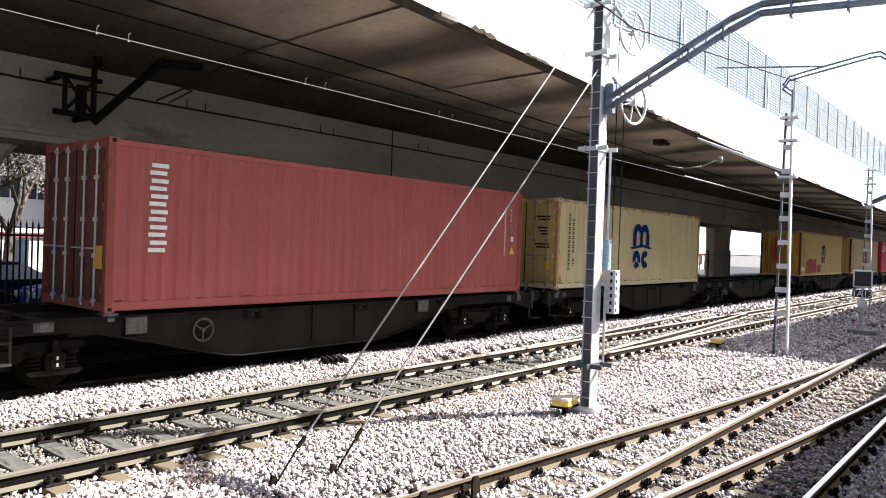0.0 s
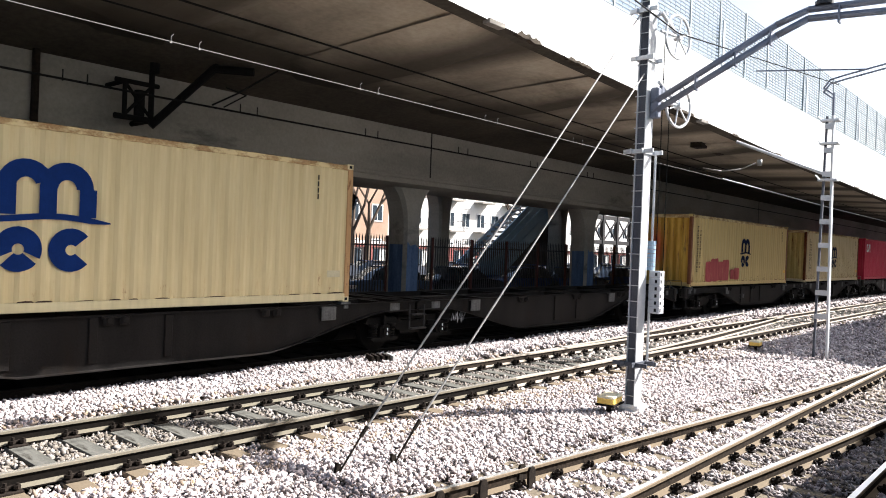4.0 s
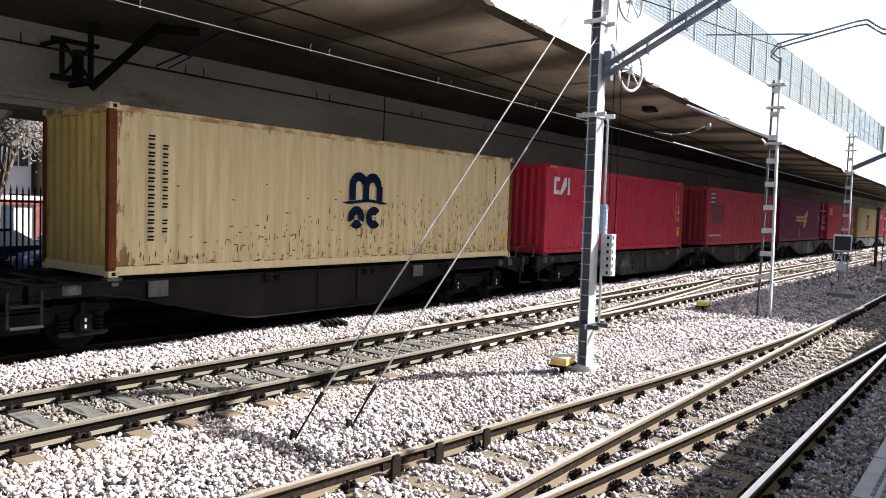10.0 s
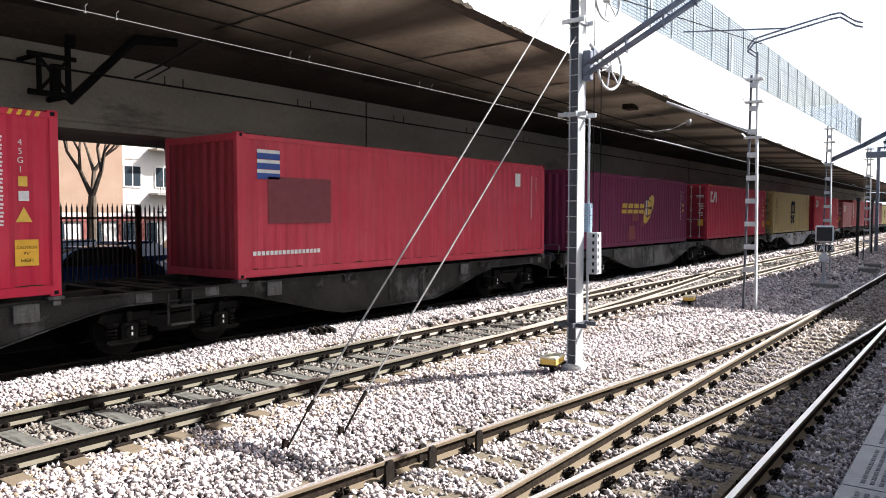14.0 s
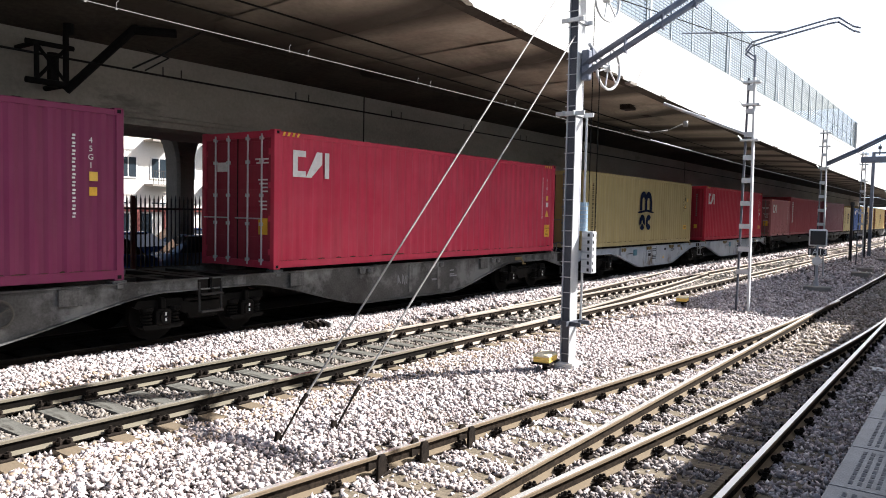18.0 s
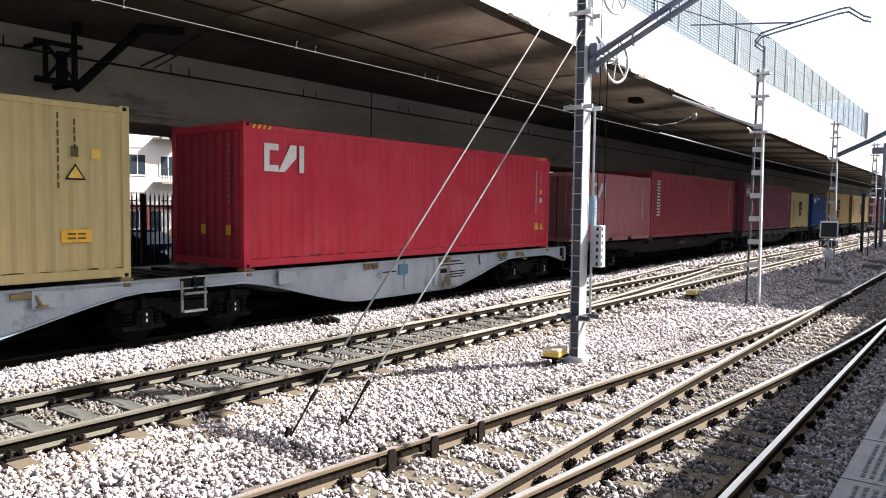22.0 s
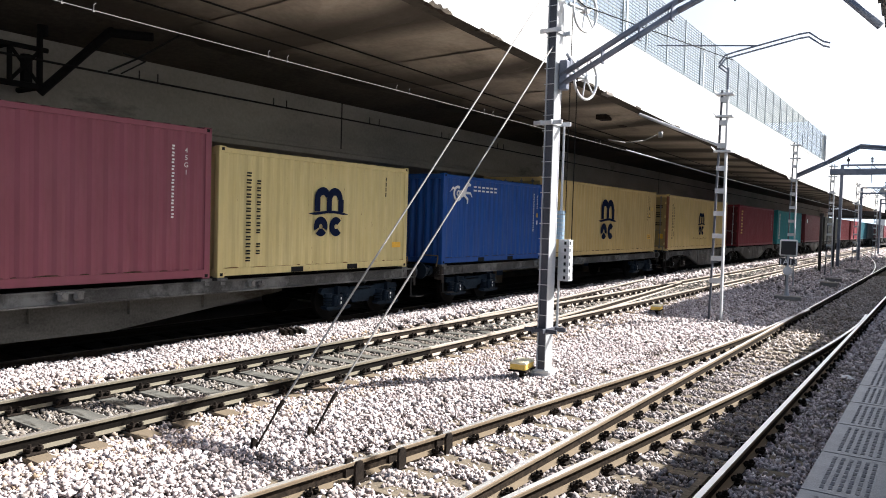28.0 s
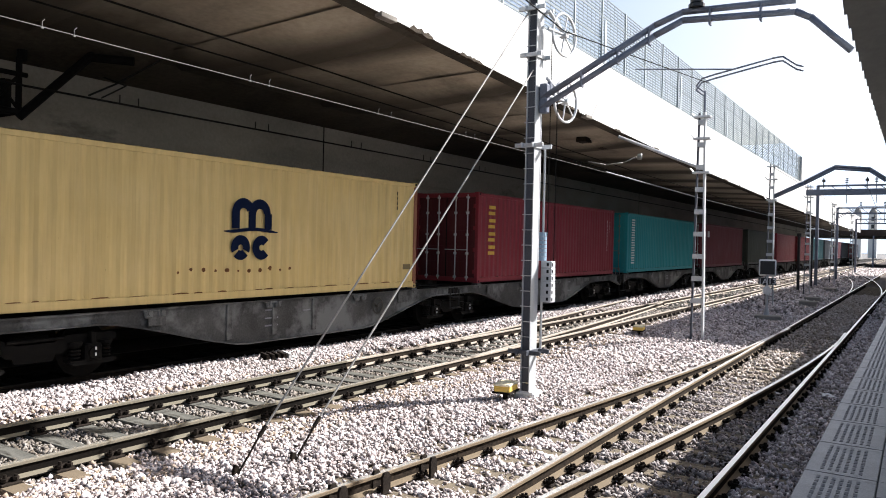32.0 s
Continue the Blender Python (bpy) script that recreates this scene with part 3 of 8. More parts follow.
track = tagged(new("platform_track"), "curving turnout of bright-headed rails beside the platform", "track", kind="structure")
for s in (-1, 1):
    rail("rail", lambda x, s=s: Y_PLATFORM + s * GAUGE / 2, -30, 320, 60, track)
    rail("diverging_rail", lambda x, s=s: Y_PLATFORM + s * GAUGE / 2 + turnout_shift(x) - (0.0 if x < 22 else 0.07 * s * (x - 22) / 2.6), -8, 24.6, 0.6, track)
    rail("far_diverging_rail", lambda x, s=s: Y_PLATFORM + s * GAUGE / 2 + far_shift(x), 46, 112, 2.0, track)
four = [lambda x: Y_PLATFORM - 0.834, lambda x: Y_PLATFORM + 0.834, lambda x: Y_PLATFORM - 0.834 + turnout_shift(x), lambda x: Y_PLATFORM + 0.834 + turnout_shift(x)]
sleepers(track, span(-8.0, 24.8), lambda x: Y_PLATFORM + turnout_shift(x) / 2 + 0.1, four, SLEEPER_LONG, CLIP_SMALL)
sleepers(track, span(25.4, 62, 0.62), lambda x: Y_PLATFORM, four[:2], clip=CLIP_SMALL)
# short guard plates bolted on the outer rail
for x in (5.15, 5.75, 6.5):
    bm = bmesh.new()
    prism(bm, [(-0.06, -0.2), (0.07, -0.2), (0.06, 0.02), (0.035, 0.06), (-0.035, 0.06), (-0.06, 0.02)], 0.0, 0.03)
    prism(bm, [(-0.06, -0.2), (0.07, -0.2), (0.06, 0.02), (0.035, 0.06), (-0.035, 0.06), (-0.06, 0.02)], -0.13, -0.1)
    part("rail_brace", bm, M_CLIP, track, at=pose(x, Y_PLATFORM + 0.834 + turnout_shift(x) - 0.02, -0.02))

# short worn guard bar beside the platform rail
bm = bmesh.new()
prism(bm, [(5.3, -0.17), (7.5, -0.17), (7.46, -0.11), (7.36, -0.085), (5.4, -0.085), (5.3, -0.11)], 2.08, 2.15)
part("guard_bar", bm, M_SLEEPER, track, "rust-brown steel guard bar")

# Freight bed, rails and sleepers painted near-black for the train's shade.
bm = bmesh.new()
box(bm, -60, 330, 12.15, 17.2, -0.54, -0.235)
tagged(part("freight_track_bed", bm, M_OILY_SHADE), "near-black ballast, oil and the train's shade in one colour", "ballast", kind="structure")
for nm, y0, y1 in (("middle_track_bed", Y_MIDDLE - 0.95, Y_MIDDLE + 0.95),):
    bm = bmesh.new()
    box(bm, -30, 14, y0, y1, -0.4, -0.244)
    tagged(part(nm, bm, M_OILY_SHADE), "dark greasy ballast between the rails", "ballast", kind="structure")
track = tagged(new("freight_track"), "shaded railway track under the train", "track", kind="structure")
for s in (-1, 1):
    rail("rail", lambda x, s=s: Y_TRAIN + s * GAUGE / 2, -60, 320, 60, track, M_RAIL_SHADE)
sleepers(track, span(-1, 30), lambda x: Y_TRAIN, [lambda x: Y_TRAIN - 0.834], in_paint(SLEEPER, M_OILY_SHADE))


# ---- viaduct ----
Y_EDGE, Y_BEAM = 8.0, 15.6


def soffit_z(x):
    """Height of the deck's front lower edge; the viaduct ramps down gently."""
    return 5.37 + 0.856 * math.exp(-(max(x, -6.0) - 12) / 24.0) - (0.06 * (x + 6.0) if x < -6 else 0.0)


def strip(name, section, xs, material, parent=None, closed=True):
    """A solid swept along x; section(x) gives its outline in y and z."""
    verts, faces, k = [], [], len(section(xs[0]))
    for x in xs:
        verts += [(x, y, z) for y, z in section(x)]
    for i in range(len(xs) - 1):
        faces += [(i * k + j, i * k + (j + 1) % k, (i + 1) * k + (j + 1) % k, (i + 1) * k + j) for j in range(k)]
    faces += [tuple(range(k))[::-1], tuple(range((len(xs) - 1) * k, len(xs) * k))]
    me = grid_mesh(name, verts, faces, material)
    b = bmesh.new()
    b.from_mesh(me)
    bmesh.ops.recalc_face_normals(b, faces=b.faces[:])
    b.to_mesh(me)
    b.free()
    return part(name, me, None, parent)


XS = [-40, -25, -15, -6, 0, 4, 8, 12, 16, 20, 25, 30, 36, 44, 54, 66, 80, 100, 130]
viaduct = tagged(new("viaduct"), "concrete road viaduct with stained soffit and pale parapet", "viaduct", kind="structure")
Y_SPLIT = Y_EDGE + 3.4


def slab_z(x, y):
    z = soffit_z(x) + 0.12
    return z + (6.1 - z) * (y - Y_EDGE - 0.25) / (Y_BEAM - Y_EDGE - 0.25)


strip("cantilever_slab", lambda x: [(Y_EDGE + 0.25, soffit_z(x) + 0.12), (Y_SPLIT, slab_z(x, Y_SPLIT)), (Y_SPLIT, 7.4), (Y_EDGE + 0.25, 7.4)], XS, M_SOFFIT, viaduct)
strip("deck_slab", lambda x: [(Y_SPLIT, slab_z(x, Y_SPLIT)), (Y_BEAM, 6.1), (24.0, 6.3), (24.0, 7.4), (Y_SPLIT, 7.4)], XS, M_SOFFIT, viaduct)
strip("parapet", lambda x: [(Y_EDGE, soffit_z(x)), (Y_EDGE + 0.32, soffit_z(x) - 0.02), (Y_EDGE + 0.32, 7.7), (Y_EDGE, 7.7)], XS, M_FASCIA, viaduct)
strip("longitudinal_beam", lambda x: [(Y_BEAM, 4.24), (Y_BEAM + 0.25, 4.17), (Y_BEAM + 1.6, 4.12), (Y_BEAM + 1.6, 7.0), (Y_BEAM, 7.0)], XS, M_CONCRETE, viaduct)
strip("beam_ledge", lambda x: [(Y_BEAM - 0.04, 4.4), (Y_BEAM, 4.37), (Y_BEAM, 4.5), (Y_BEAM - 0.04, 4.48)], XS, M_CONCRETE, viaduct)
strip("rear_beam", lambda x: [(21.5, 4.85), (22.6, 4.85), (22.6, 6.8), (21.5, 6.8)], XS, M_CONCRETE, viaduct)
for i in range(11):
    x = -21.6 + 4.6 * i
    z = soffit_z(x)

    def slab(y, z=z):
        return z + 0.12 + (6.1 - z - 0.12) * (y - Y_EDGE) / (Y_BEAM - Y_EDGE)
    bm = bmesh.new()
    keel = [(Y_EDGE + 0.33, 0.0), (Y_EDGE + 1.2, 0.12), (Y_EDGE + 2.8, 0.22), (Y_BEAM - 2.6, 0.2), (Y_BEAM - 1.3, 0.0)]
    rows = [[bm.verts.new((x + dx, y, slab(y) - d * f + 0.01)) for dx, f in ((-1.5, 0), (-0.45, 1), (0.35, 1), (0.9, 0))] for y, d in keel]
    for r0, r1 in zip(rows, rows[1:]):
        for j in range(3):
            bm.faces.new((r0[j], r0[j + 1], r1[j + 1], r1[j]))
    bmesh.ops.recalc_face_normals(bm, faces=bm.faces[:])
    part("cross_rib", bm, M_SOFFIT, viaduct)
# The haunch wears it too, darkening the corner at the beam.
strip("haunch", lambda x: [(Y_BEAM - 1.7, slab_z(x, Y_BEAM - 1.7) + 0.02), (Y_BEAM - 1.2, slab_z(x, Y_BEAM - 1.2) - 0.06), (Y_BEAM, 5.88), (Y_BEAM, 6.3), (Y_BEAM - 1.7, 6.4)], XS, M_SHADE_CONCRETE, viaduct)
# Parapet faces that look down get the shade-dark concrete.
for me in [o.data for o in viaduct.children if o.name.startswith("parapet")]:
    me.materials.append(M_SHADE_CONCRETE)
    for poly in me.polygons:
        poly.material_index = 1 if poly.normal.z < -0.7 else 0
# broken concrete along the parapet's lower edge
rnd = random.Random(12)
for i in range(13):
    x = 3.5 + 40 * (i / 13) ** 1.3 + rnd.uniform(-1.0, 1.0)
    bm = bmesh.new()
    wd, ht, n = rnd.uniform(0.3, 1.3), rnd.uniform(0.03, 0.1), 12
    up = [(x + wd * k / n, soffit_z(x + wd * k / n) + (ht * rnd.uniform(0.4, 1.0) if 0 < k < n else 0.004)) for k in range(n + 1)]
    prism(bm, up + [(px, soffit_z(px) - rnd.uniform(0.0, 0.03)) for px, pz in up[::-1]], Y_EDGE - 0.004, Y_EDGE + 0.1)
    part("spalled_edge", bm, M_SPALL, viaduct, "broken dark concrete along the lower edge")
for x in (-13.6, 1.4, 16.4, 31.4, 46.4, 61.4):
    bm = bmesh.new()
    box(bm, x - 0.02, x + 0.02, Y_BEAM - 0.012, Y_BEAM + 0.01, 4.5, 6.0)
    part("beam_joint", bm, M_MARK_BLACK, viaduct)


def pillar(x, y, label, top=4.16):
    bm = bmesh.new()
    prof = [(0.32, -0.6), (0.32, top - 1.25), (0.34, top - 0.95), (0.39, top - 0.68), (0.48, top - 0.42), (0.62, top - 0.2), (0.8, top)]
    rows = []
    for h, z in prof:
        rows.append([bm.verts.new((x + sx * h, y + sy * 0.42, z)) for sx, sy in ((-1, -0.7), (-0.8, -1), (0.8, -1), (1, -0.7), (1, 0.7), (0.8, 1), (-0.8, 1), (-1, 0.7))])
    for r0, r1 in zip(rows, rows[1:]):
        for j in range(8):
            bm.faces.new((r0[j], r0[(j + 1) % 8], r1[(j + 1) % 8], r1[j]))
    bmesh.ops.recalc_face_normals(bm, faces=bm.faces[:])
    return part("pillar", bm, M_CONCRETE, viaduct, label)


M_BLUESPRAY = rough_surface("blue_sprayed_concrete", (0.035, 0.06, 0.12), (0.13, 0.19, 0.3), 1.6, 18, 0.85, stretch=(3, 3, 0.35), stain=(0.2, 0.2, 0.2), stain_at=0.58)
for i in range(9):
    p = pillar(-16.4 + 10.85 * i, 16.4, "concrete pillar flaring into the beam")
    if i in (3, 4, 5):
        x = -16.4 + 10.85 * i
        bm = bmesh.new()
        prism(bm, [(x - 0.254, 0.1), (x + 0.254, 0.1), (x + 0.25, 2.3), (x + 0.1, 2.42), (x - 0.12, 2.36), (x - 0.25, 2.5)], 15.974, 15.978)
        box(bm, x - 0.326, x - 0.322, 16.11, 16.69, 0.1, 2.4)
        part("painted_panel", bm, M_BLUESPRAY, p, "blue spray paint over the pillar's faces")
    pillar(-14.8 + 9.7 * i, 22.0, "concrete pillar flaring into the beam", 4.9)


# railing on the parapet
def deck_fence():
    f = tagged(new("deck_railing"), "tall grey steel mesh railing along the viaduct parapet", "railing")
    for i in range(35):
        x = -6 + 2.0 * i
        bm = bmesh.new()
        box(bm, x - 0.022, x + 0.022, Y_EDGE + 0.1, Y_EDGE + 0.15, 7.7, 9.75)
        if i % 4 == 1:
            prism(bm, [(x - 0.05, 7.7), (x + 0.11, 7.7), (x + 0.06, 9.0), (x - 0.05, 9.0)], Y_EDGE + 0.0, Y_EDGE + 0.03)
        part("post", bm, M_FENCEPOST, f)
    for i in range(21):
        z = 7.8 + i * 0.095
        bm = bmesh.new()
        box(bm, -6, 62.1, Y_EDGE + 0.12, Y_EDGE + 0.14, z, z + (0.03 if i % 7 else 0.055))
        part("horizontal_bar", bm, M_FENCE, f)
    bm = bmesh.new()
    for i in range(227):
        x = -6 + 0.3 * i
        box(bm, x, x + 0.013, Y_EDGE + 0.125, Y_EDGE + 0.135, 7.75, 9.7)
    part("upright_wire", bm, M_FENCE, f)["kind"] = "stuff"
    bm = bmesh.new()
    box(bm, 62.1, 62.7, Y_EDGE, Y_EDGE + 0.3, 7.7, 9.7, 0.02)
    part("end_post", bm, M_FASCIA, f, "white end post of the railing")


deck_fence()
for x in (9.5, 18.6):
    bm = bmesh.new()
    box(bm, x, x + 0.45, Y_EDGE - 0.04, Y_EDGE + 0.12, soffit_z(x) - 0.06, soffit_z(x) + 0.03, 0.01)
    tagged(part("drain_block", bm, M_CONCRETE), "rough concrete block under the parapet edge", "concrete block")
for x in (22.2, 23.7):
    bm = bmesh.new()
    z = soffit_z(x)
    box(bm, x + 0.4, x + 0.9, 9.6, 9.95, z - 0.02, z + 0.2)
    tagged(part("soffit_plate", bm, M_CLIP), "dark square plate fixed under the deck", "plate", group="soffit plates")

# ---- platform ----
Z_PLAT, Y_PLAT = 0.75, 0.93
bm = bmesh.new()
box(bm, -25, 120, -14.0, Y_PLAT - 0.06, -0.6, Z_PLAT - 0.03)
platform = tagged(part("platform", bm, M_TILE), "grey paved station platform with grooved edge slabs", "platform", kind="structure")
bm = bmesh.new()
box(bm, 0, 0.995, -0.49, 0.0, -0.12, 0.0, 0.008)
for g in range(6):
    for h in range(8):
        box(bm, 0.09 + h * 0.105, 0.165 + h * 0.105, -0.385 + g * 0.052, -0.36 + g * 0.052, -0.002, 0.0025)
EDGE_SLAB = mesh_of(bm, "edge_slab", M_TILE)
EDGE_SLAB.materials.append(M_GRIME)
for poly in EDGE_SLAB.polygons:
    poly.material_index = 1 if poly.center.z > 0.0 or (poly.center.z > -0.0015 and poly.area < 0.0005) else 0
bm = bmesh.new()
box(bm, 0.0, 0.395, -0.395, 0.0, -0.03, 0.0, 0.004)
for g in range(4):
    for h in range(4):
        box(bm, 0.03 + h * 0.095, 0.1 + h * 0.095, -0.37 + g * 0.095, -0.343 + g * 0.095, -0.002, 0.0025)
GROOVE_SLAB = mesh_of(bm, "grooved_slab", M_TILE)
GROOVE_SLAB.materials.append(M_GRIME)
for poly in GROOVE_SLAB.polygons:
    poly.material_index = 1 if poly.center.z > -0.0015 and poly.area < 0.01 else 0
bm = bmesh.new()
box(bm, 0.0, 0.595, -0.595, 0.0, -0.03, 0.0, 0.004)
PAVER = mesh_of(bm, "paving_slab", M_TILE)
for i in range(45):
    part("edge_slab", EDGE_SLAB, None, platform, at=pose(1.0 * i - 4, Y_PLAT, Z_PLAT))
for i in range(105):
    part("grooved_slab", GROOVE_SLAB, None, platform, at=pose(0.4 * i - 4, Y_PLAT - 0.495, Z_PLAT))
for i in range(50):
    for j in range(2):
        part("paving_slab", PAVER, None, platform, at=pose(0.6 * i - 4, Y_PLAT - 0.9 - 0.6 * j, Z_PLAT + 0.0 + random.uniform(-0.001, 0.001)))


def canopy():
    c = tagged(new("platform_canopy"), "long corrugated metal platform canopy on steel posts", "canopy", kind="structure")
    n, verts, faces = 1000, [], []
    for i in range(n + 1):
        x = -20 + 0.08 * i
        z = 3.15 + (0.03 if i % 2 else 0.0)
        verts += [(x, 0.43, z), (x, -6.5, z + 0.9), (x, 0.43, z + 0.05), (x, -6.5, z + 0.95)]
    for i in range(n):
        a, b = 4 * i, 4 * i + 4
        faces += [(a, a + 1, b + 1, b), (a + 2, b + 2, b + 3, a + 3), (a, b, b + 2, a + 2)]
    part("sheeting", grid_mesh("sheeting", verts, faces, M_CANOPY), None, c)
    bm = bmesh.new()
    rod(bm, (-20, 0.16, 3.11), (60, 0.16, 3.11), 0.025, 8)
    part("conduit", bm, M_GALV, c)
    for y in (0.05, -2.8, -5.9):
        bm = bmesh.new()
        box(bm, -20, 60, y - 0.06, y + 0.06, 3.02 - y * 0.13, 3.18 - y * 0.13)
        part("purlin", bm, M_TUBE, c)
    for i in range(8):
        bm = bmesh.new()
        box(bm, -18.1 + 11 * i, -17.9 + 11 * i, -3.0, -2.8, 0.72, 3.5, 0.02)
        part("post", bm, M_TUBE, c)
    return c


canopy()
# Unseen blocks added beside the platform; their heights shape the far shadow.
for x0, x1, h in ((28.0, 33.5, 6.6), (33.5, 95.0, 13.0)):
    bm = bmesh.new()
    box(bm, x0, x1, -12, -1.0, 0.7, h)
    tagged(part("station_building", bm, M_PLASTER), "plain pale unseen block added to shade the far tracks", "building", kind="structure")


# ---- train ----
TIMES = [(0, 0), (0.5, -2.65), (1, -5.35), (1.5, -8.08), (2, -10.87), (2.5, -13.69), (3, -16.55), (3.5, -19.42), (4, -22.32), (4.5, -25.28), (5.5, -31.3), (6.5, -37.4), (7.5, -43.54), (8, -46.7), (8.5, -49.9), (9, -53.1), (9.5, -56.35), (10, -59.62), (11, -66.15), (12, -72.78), (12.5, -76.1), (13, -79.5), (13.5, -82.95), (14, -86.45), (14.5, -89.95), (15.5, -97.0), (16.5, -104.08), (17, -107.7), (17.5, -111.32), (18, -114.95), (18.5, -118.6), (19.5, -125.9), (20.5, -133.28), (21, -137.05), (21.5, -140.95), (22, -144.92), (22.5, -148.95), (23, -152.78), (23.5, -156.6), (24, -160.48), (24.5, -164.4), (25.5, -172.3), (27, -184.4), (28, -192.65), (28.5, -196.75), (29.2, -202.4), (30, -208.85), (31, -217.1), (31.7, -223.0), (32, -225.5)]
MOVING = []
Z_LOAD = 1.16


def corrugated(length, height, depth, pitch, y):
    """A pressed wall sheet in x and z with trapezoid folds, as vertices and faces."""
    n = int(length / pitch)
    p = length / n
    xs = []
    for i in range(n):
        x = i * p
        xs += [(x + 0.06 * p, 0.0), (x + 0.32 * p, 0.0), (x + 0.56 * p, depth), (x + 0.82 * p, depth)]
    xs = [(0.0, 0.0)] + xs + [(length, 0.0)]
    verts = [(x, y + d, z) for x, d in xs for z in (0.0, height)]
    faces = [(2 * i, 2 * i + 2, 2 * i + 3, 2 * i + 1) for i in range(len(xs) - 1)]
    return verts, faces


SHAPES = {}


def shapes(length, height):
    """Shared meshes of one container size."""
    key = (length, height)
    if key in SHAPES:
        return SHAPES[key]
    s = {}
    v, f = corrugated(length - 0.24, height - 0.3, 0.025, 0.278, 0.0)
    s["side_wall"] = grid_mesh("side_wall", [(x + 0.12, y + 0.012, z + 0.17) for x, y, z in v], f, M_PAINT)
    s["far_wall"] = grid_mesh("far_wall", [(x + 0.12, 2.425 - y, z + 0.17) for x, y, z in v], [q[::-1] for q in f], M_PAINT)
    v, f = corrugated(2.2, height - 0.3, 0.045, 0.25, 0.0)
    s["end_wall"] = grid_mesh("end_wall", [(y + 0.03, 2.32 - x, z + 0.17) for x, y, z in v], f, M_PAINT)
    s["back_wall"] = grid_mesh("back_wall", [(length - 0.03 - y, x + 0.12, z + 0.17) for x, y, z in v], f, M_PAINT)
    v, f = corrugated(length - 0.2, 2.3, 0.02, 0.36, 0.0)
    s["roof"] = grid_mesh("roof", [(x + 0.1, z + 0.07, height - 0.03 + y) for x, y, z in v], f, M_PAINT)
    bm = bmesh.new()
    box(bm, 0.1, length - 0.1, 0.03, 2.41, 0.1, 0.16)
    s["floor"] = mesh_of(bm, "floor", M_DARKSTEEL)
    for nm, y in (("near", 0.0), ("far", 2.438)):
        sg = 1 if nm == "near" else -1
        y0, y1 = sorted((y, y + sg * 0.06))
        bm = bmesh.new()
        box(bm, 0.1, length - 0.1, y0, y1, height - 0.13, height - 0.03, 0.008)
        s["top_rail_" + nm] = mesh_of(bm, "top_rail", M_PAINT)
        bm = bmesh.new()
        box(bm, 0.1, length - 0.1, y0, y1, 0.03, 0.18, 0.008)
        s["bottom_rail_" + nm] = mesh_of(bm, "bottom_rail", M_PAINT)
    bm = bmesh.new()
    box(bm, 0.0, 0.14, 0.0, 0.12, 0.1, height - 0.1, 0.01)
    s["corner_post"] = mesh_of(bm, "corner_post", M_PAINT)
    bm = bmesh.new()
    box(bm, 0.0, 0.178, -0.003, 0.162, 0.0, 0.118, 0.012)
    # Proud black face in place of the casting's hole, shade as colour.
    box(bm, 0.055, 0.125, -0.005, 0.01, 0.03, 0.09, 0.0)
    s["corner_casting"] = mesh_of(bm, "corner_casting", M_PAINT)
    s["corner_casting"].materials.append(M_MARK_BLACK)
    for poly in s["corner_casting"].polygons:
        if poly.center.y < -0.0035:
            poly.material_index = 1
    bm = bmesh.new()
    box(bm, 0.005, 0.09, 0.1, 2.33, height - 0.16, height - 0.02, 0.006)
    s["end_header"] = mesh_of(bm, "end_header", M_PAINT)
    bm = bmesh.new()
    box(bm, 0.005, 0.09, 0.1, 2.33, 0.02, 0.17, 0.006)
    s["end_sill"] = mesh_of(bm, "end_sill", M_PAINT)
    bm = bmesh.new()
    box(bm, 0.03, 0.075, 0.125, 1.213, 0.17, height - 0.16, 0.006)
    s["door"] = mesh_of(bm, "door", M_PAINT)
    bm = bmesh.new()
    box(bm, 0.02, 0.031, 0.2, 1.14, 0, (height - 0.6) / 6.2, 0.008)
    s["door_panel"] = mesh_of(bm, "door_panel", M_PAINT)
    bm = bmesh.new()
    box(bm, 0.022, 0.034, 1.196, 1.228, 0.17, height - 0.16, 0.003)
    s["gasket"] = mesh_of(bm, "gasket", M_RUBBER)
    bm = bmesh.new()
    rod(bm, (0.0, 0, 0.08), (0.0, 0, height - 0.08), 0.02, 8)
    for z in (0.14, 0.9, 1.5, 2.2, height - 0.2):
        box(bm, -0.03, 0.03, -0.045, 0.045, z, z + 0.07)
    rod(bm, (-0.02, 0, 1.05), (-0.02, 0.38, 1.05), 0.014, 6)
    s["locking_bar"] = mesh_of(bm, "locking_bar", M_DULLBAR)
    s["bright_bar"] = s["locking_bar"].copy()
    s["bright_bar"].materials.clear()
    s["bright_bar"].materials.append(M_GALV)
    bm = bmesh.new()
    box(bm, -0.012, 0.012, -0.03, 0.05, 0, 0.12)
    s["hinge"] = mesh_of(bm, "hinge", M_PAINT)
    SHAPES[key] = s
    return s


def block(bm, x, z, w, h, y=0.0):
    """A painted mark on the near wall, standing 3 mm proud."""
    box(bm, x, x + w, y - 0.006, y - 0.001, z, z + h)


def arch_shape(bm, cx, cz, r0, r1, a0, a1, y, seg=12, sx=1.0):
    p = []
    for i in range(seg + 1):
        a = radians(a0 + (a1 - a0) * i / seg)
        p.append(((cx + sx * r1 * math.cos(a), cz + r1 * math.sin(a)), (cx + sx * r0 * math.cos(a), cz + r0 * math.sin(a))))
    for (a, b), (c, d) in zip(p, p[1:]):
        vs = [bm.verts.new((q[0], y, q[1])) for q in (a, b, d, c)]
        bm.faces.new(vs)


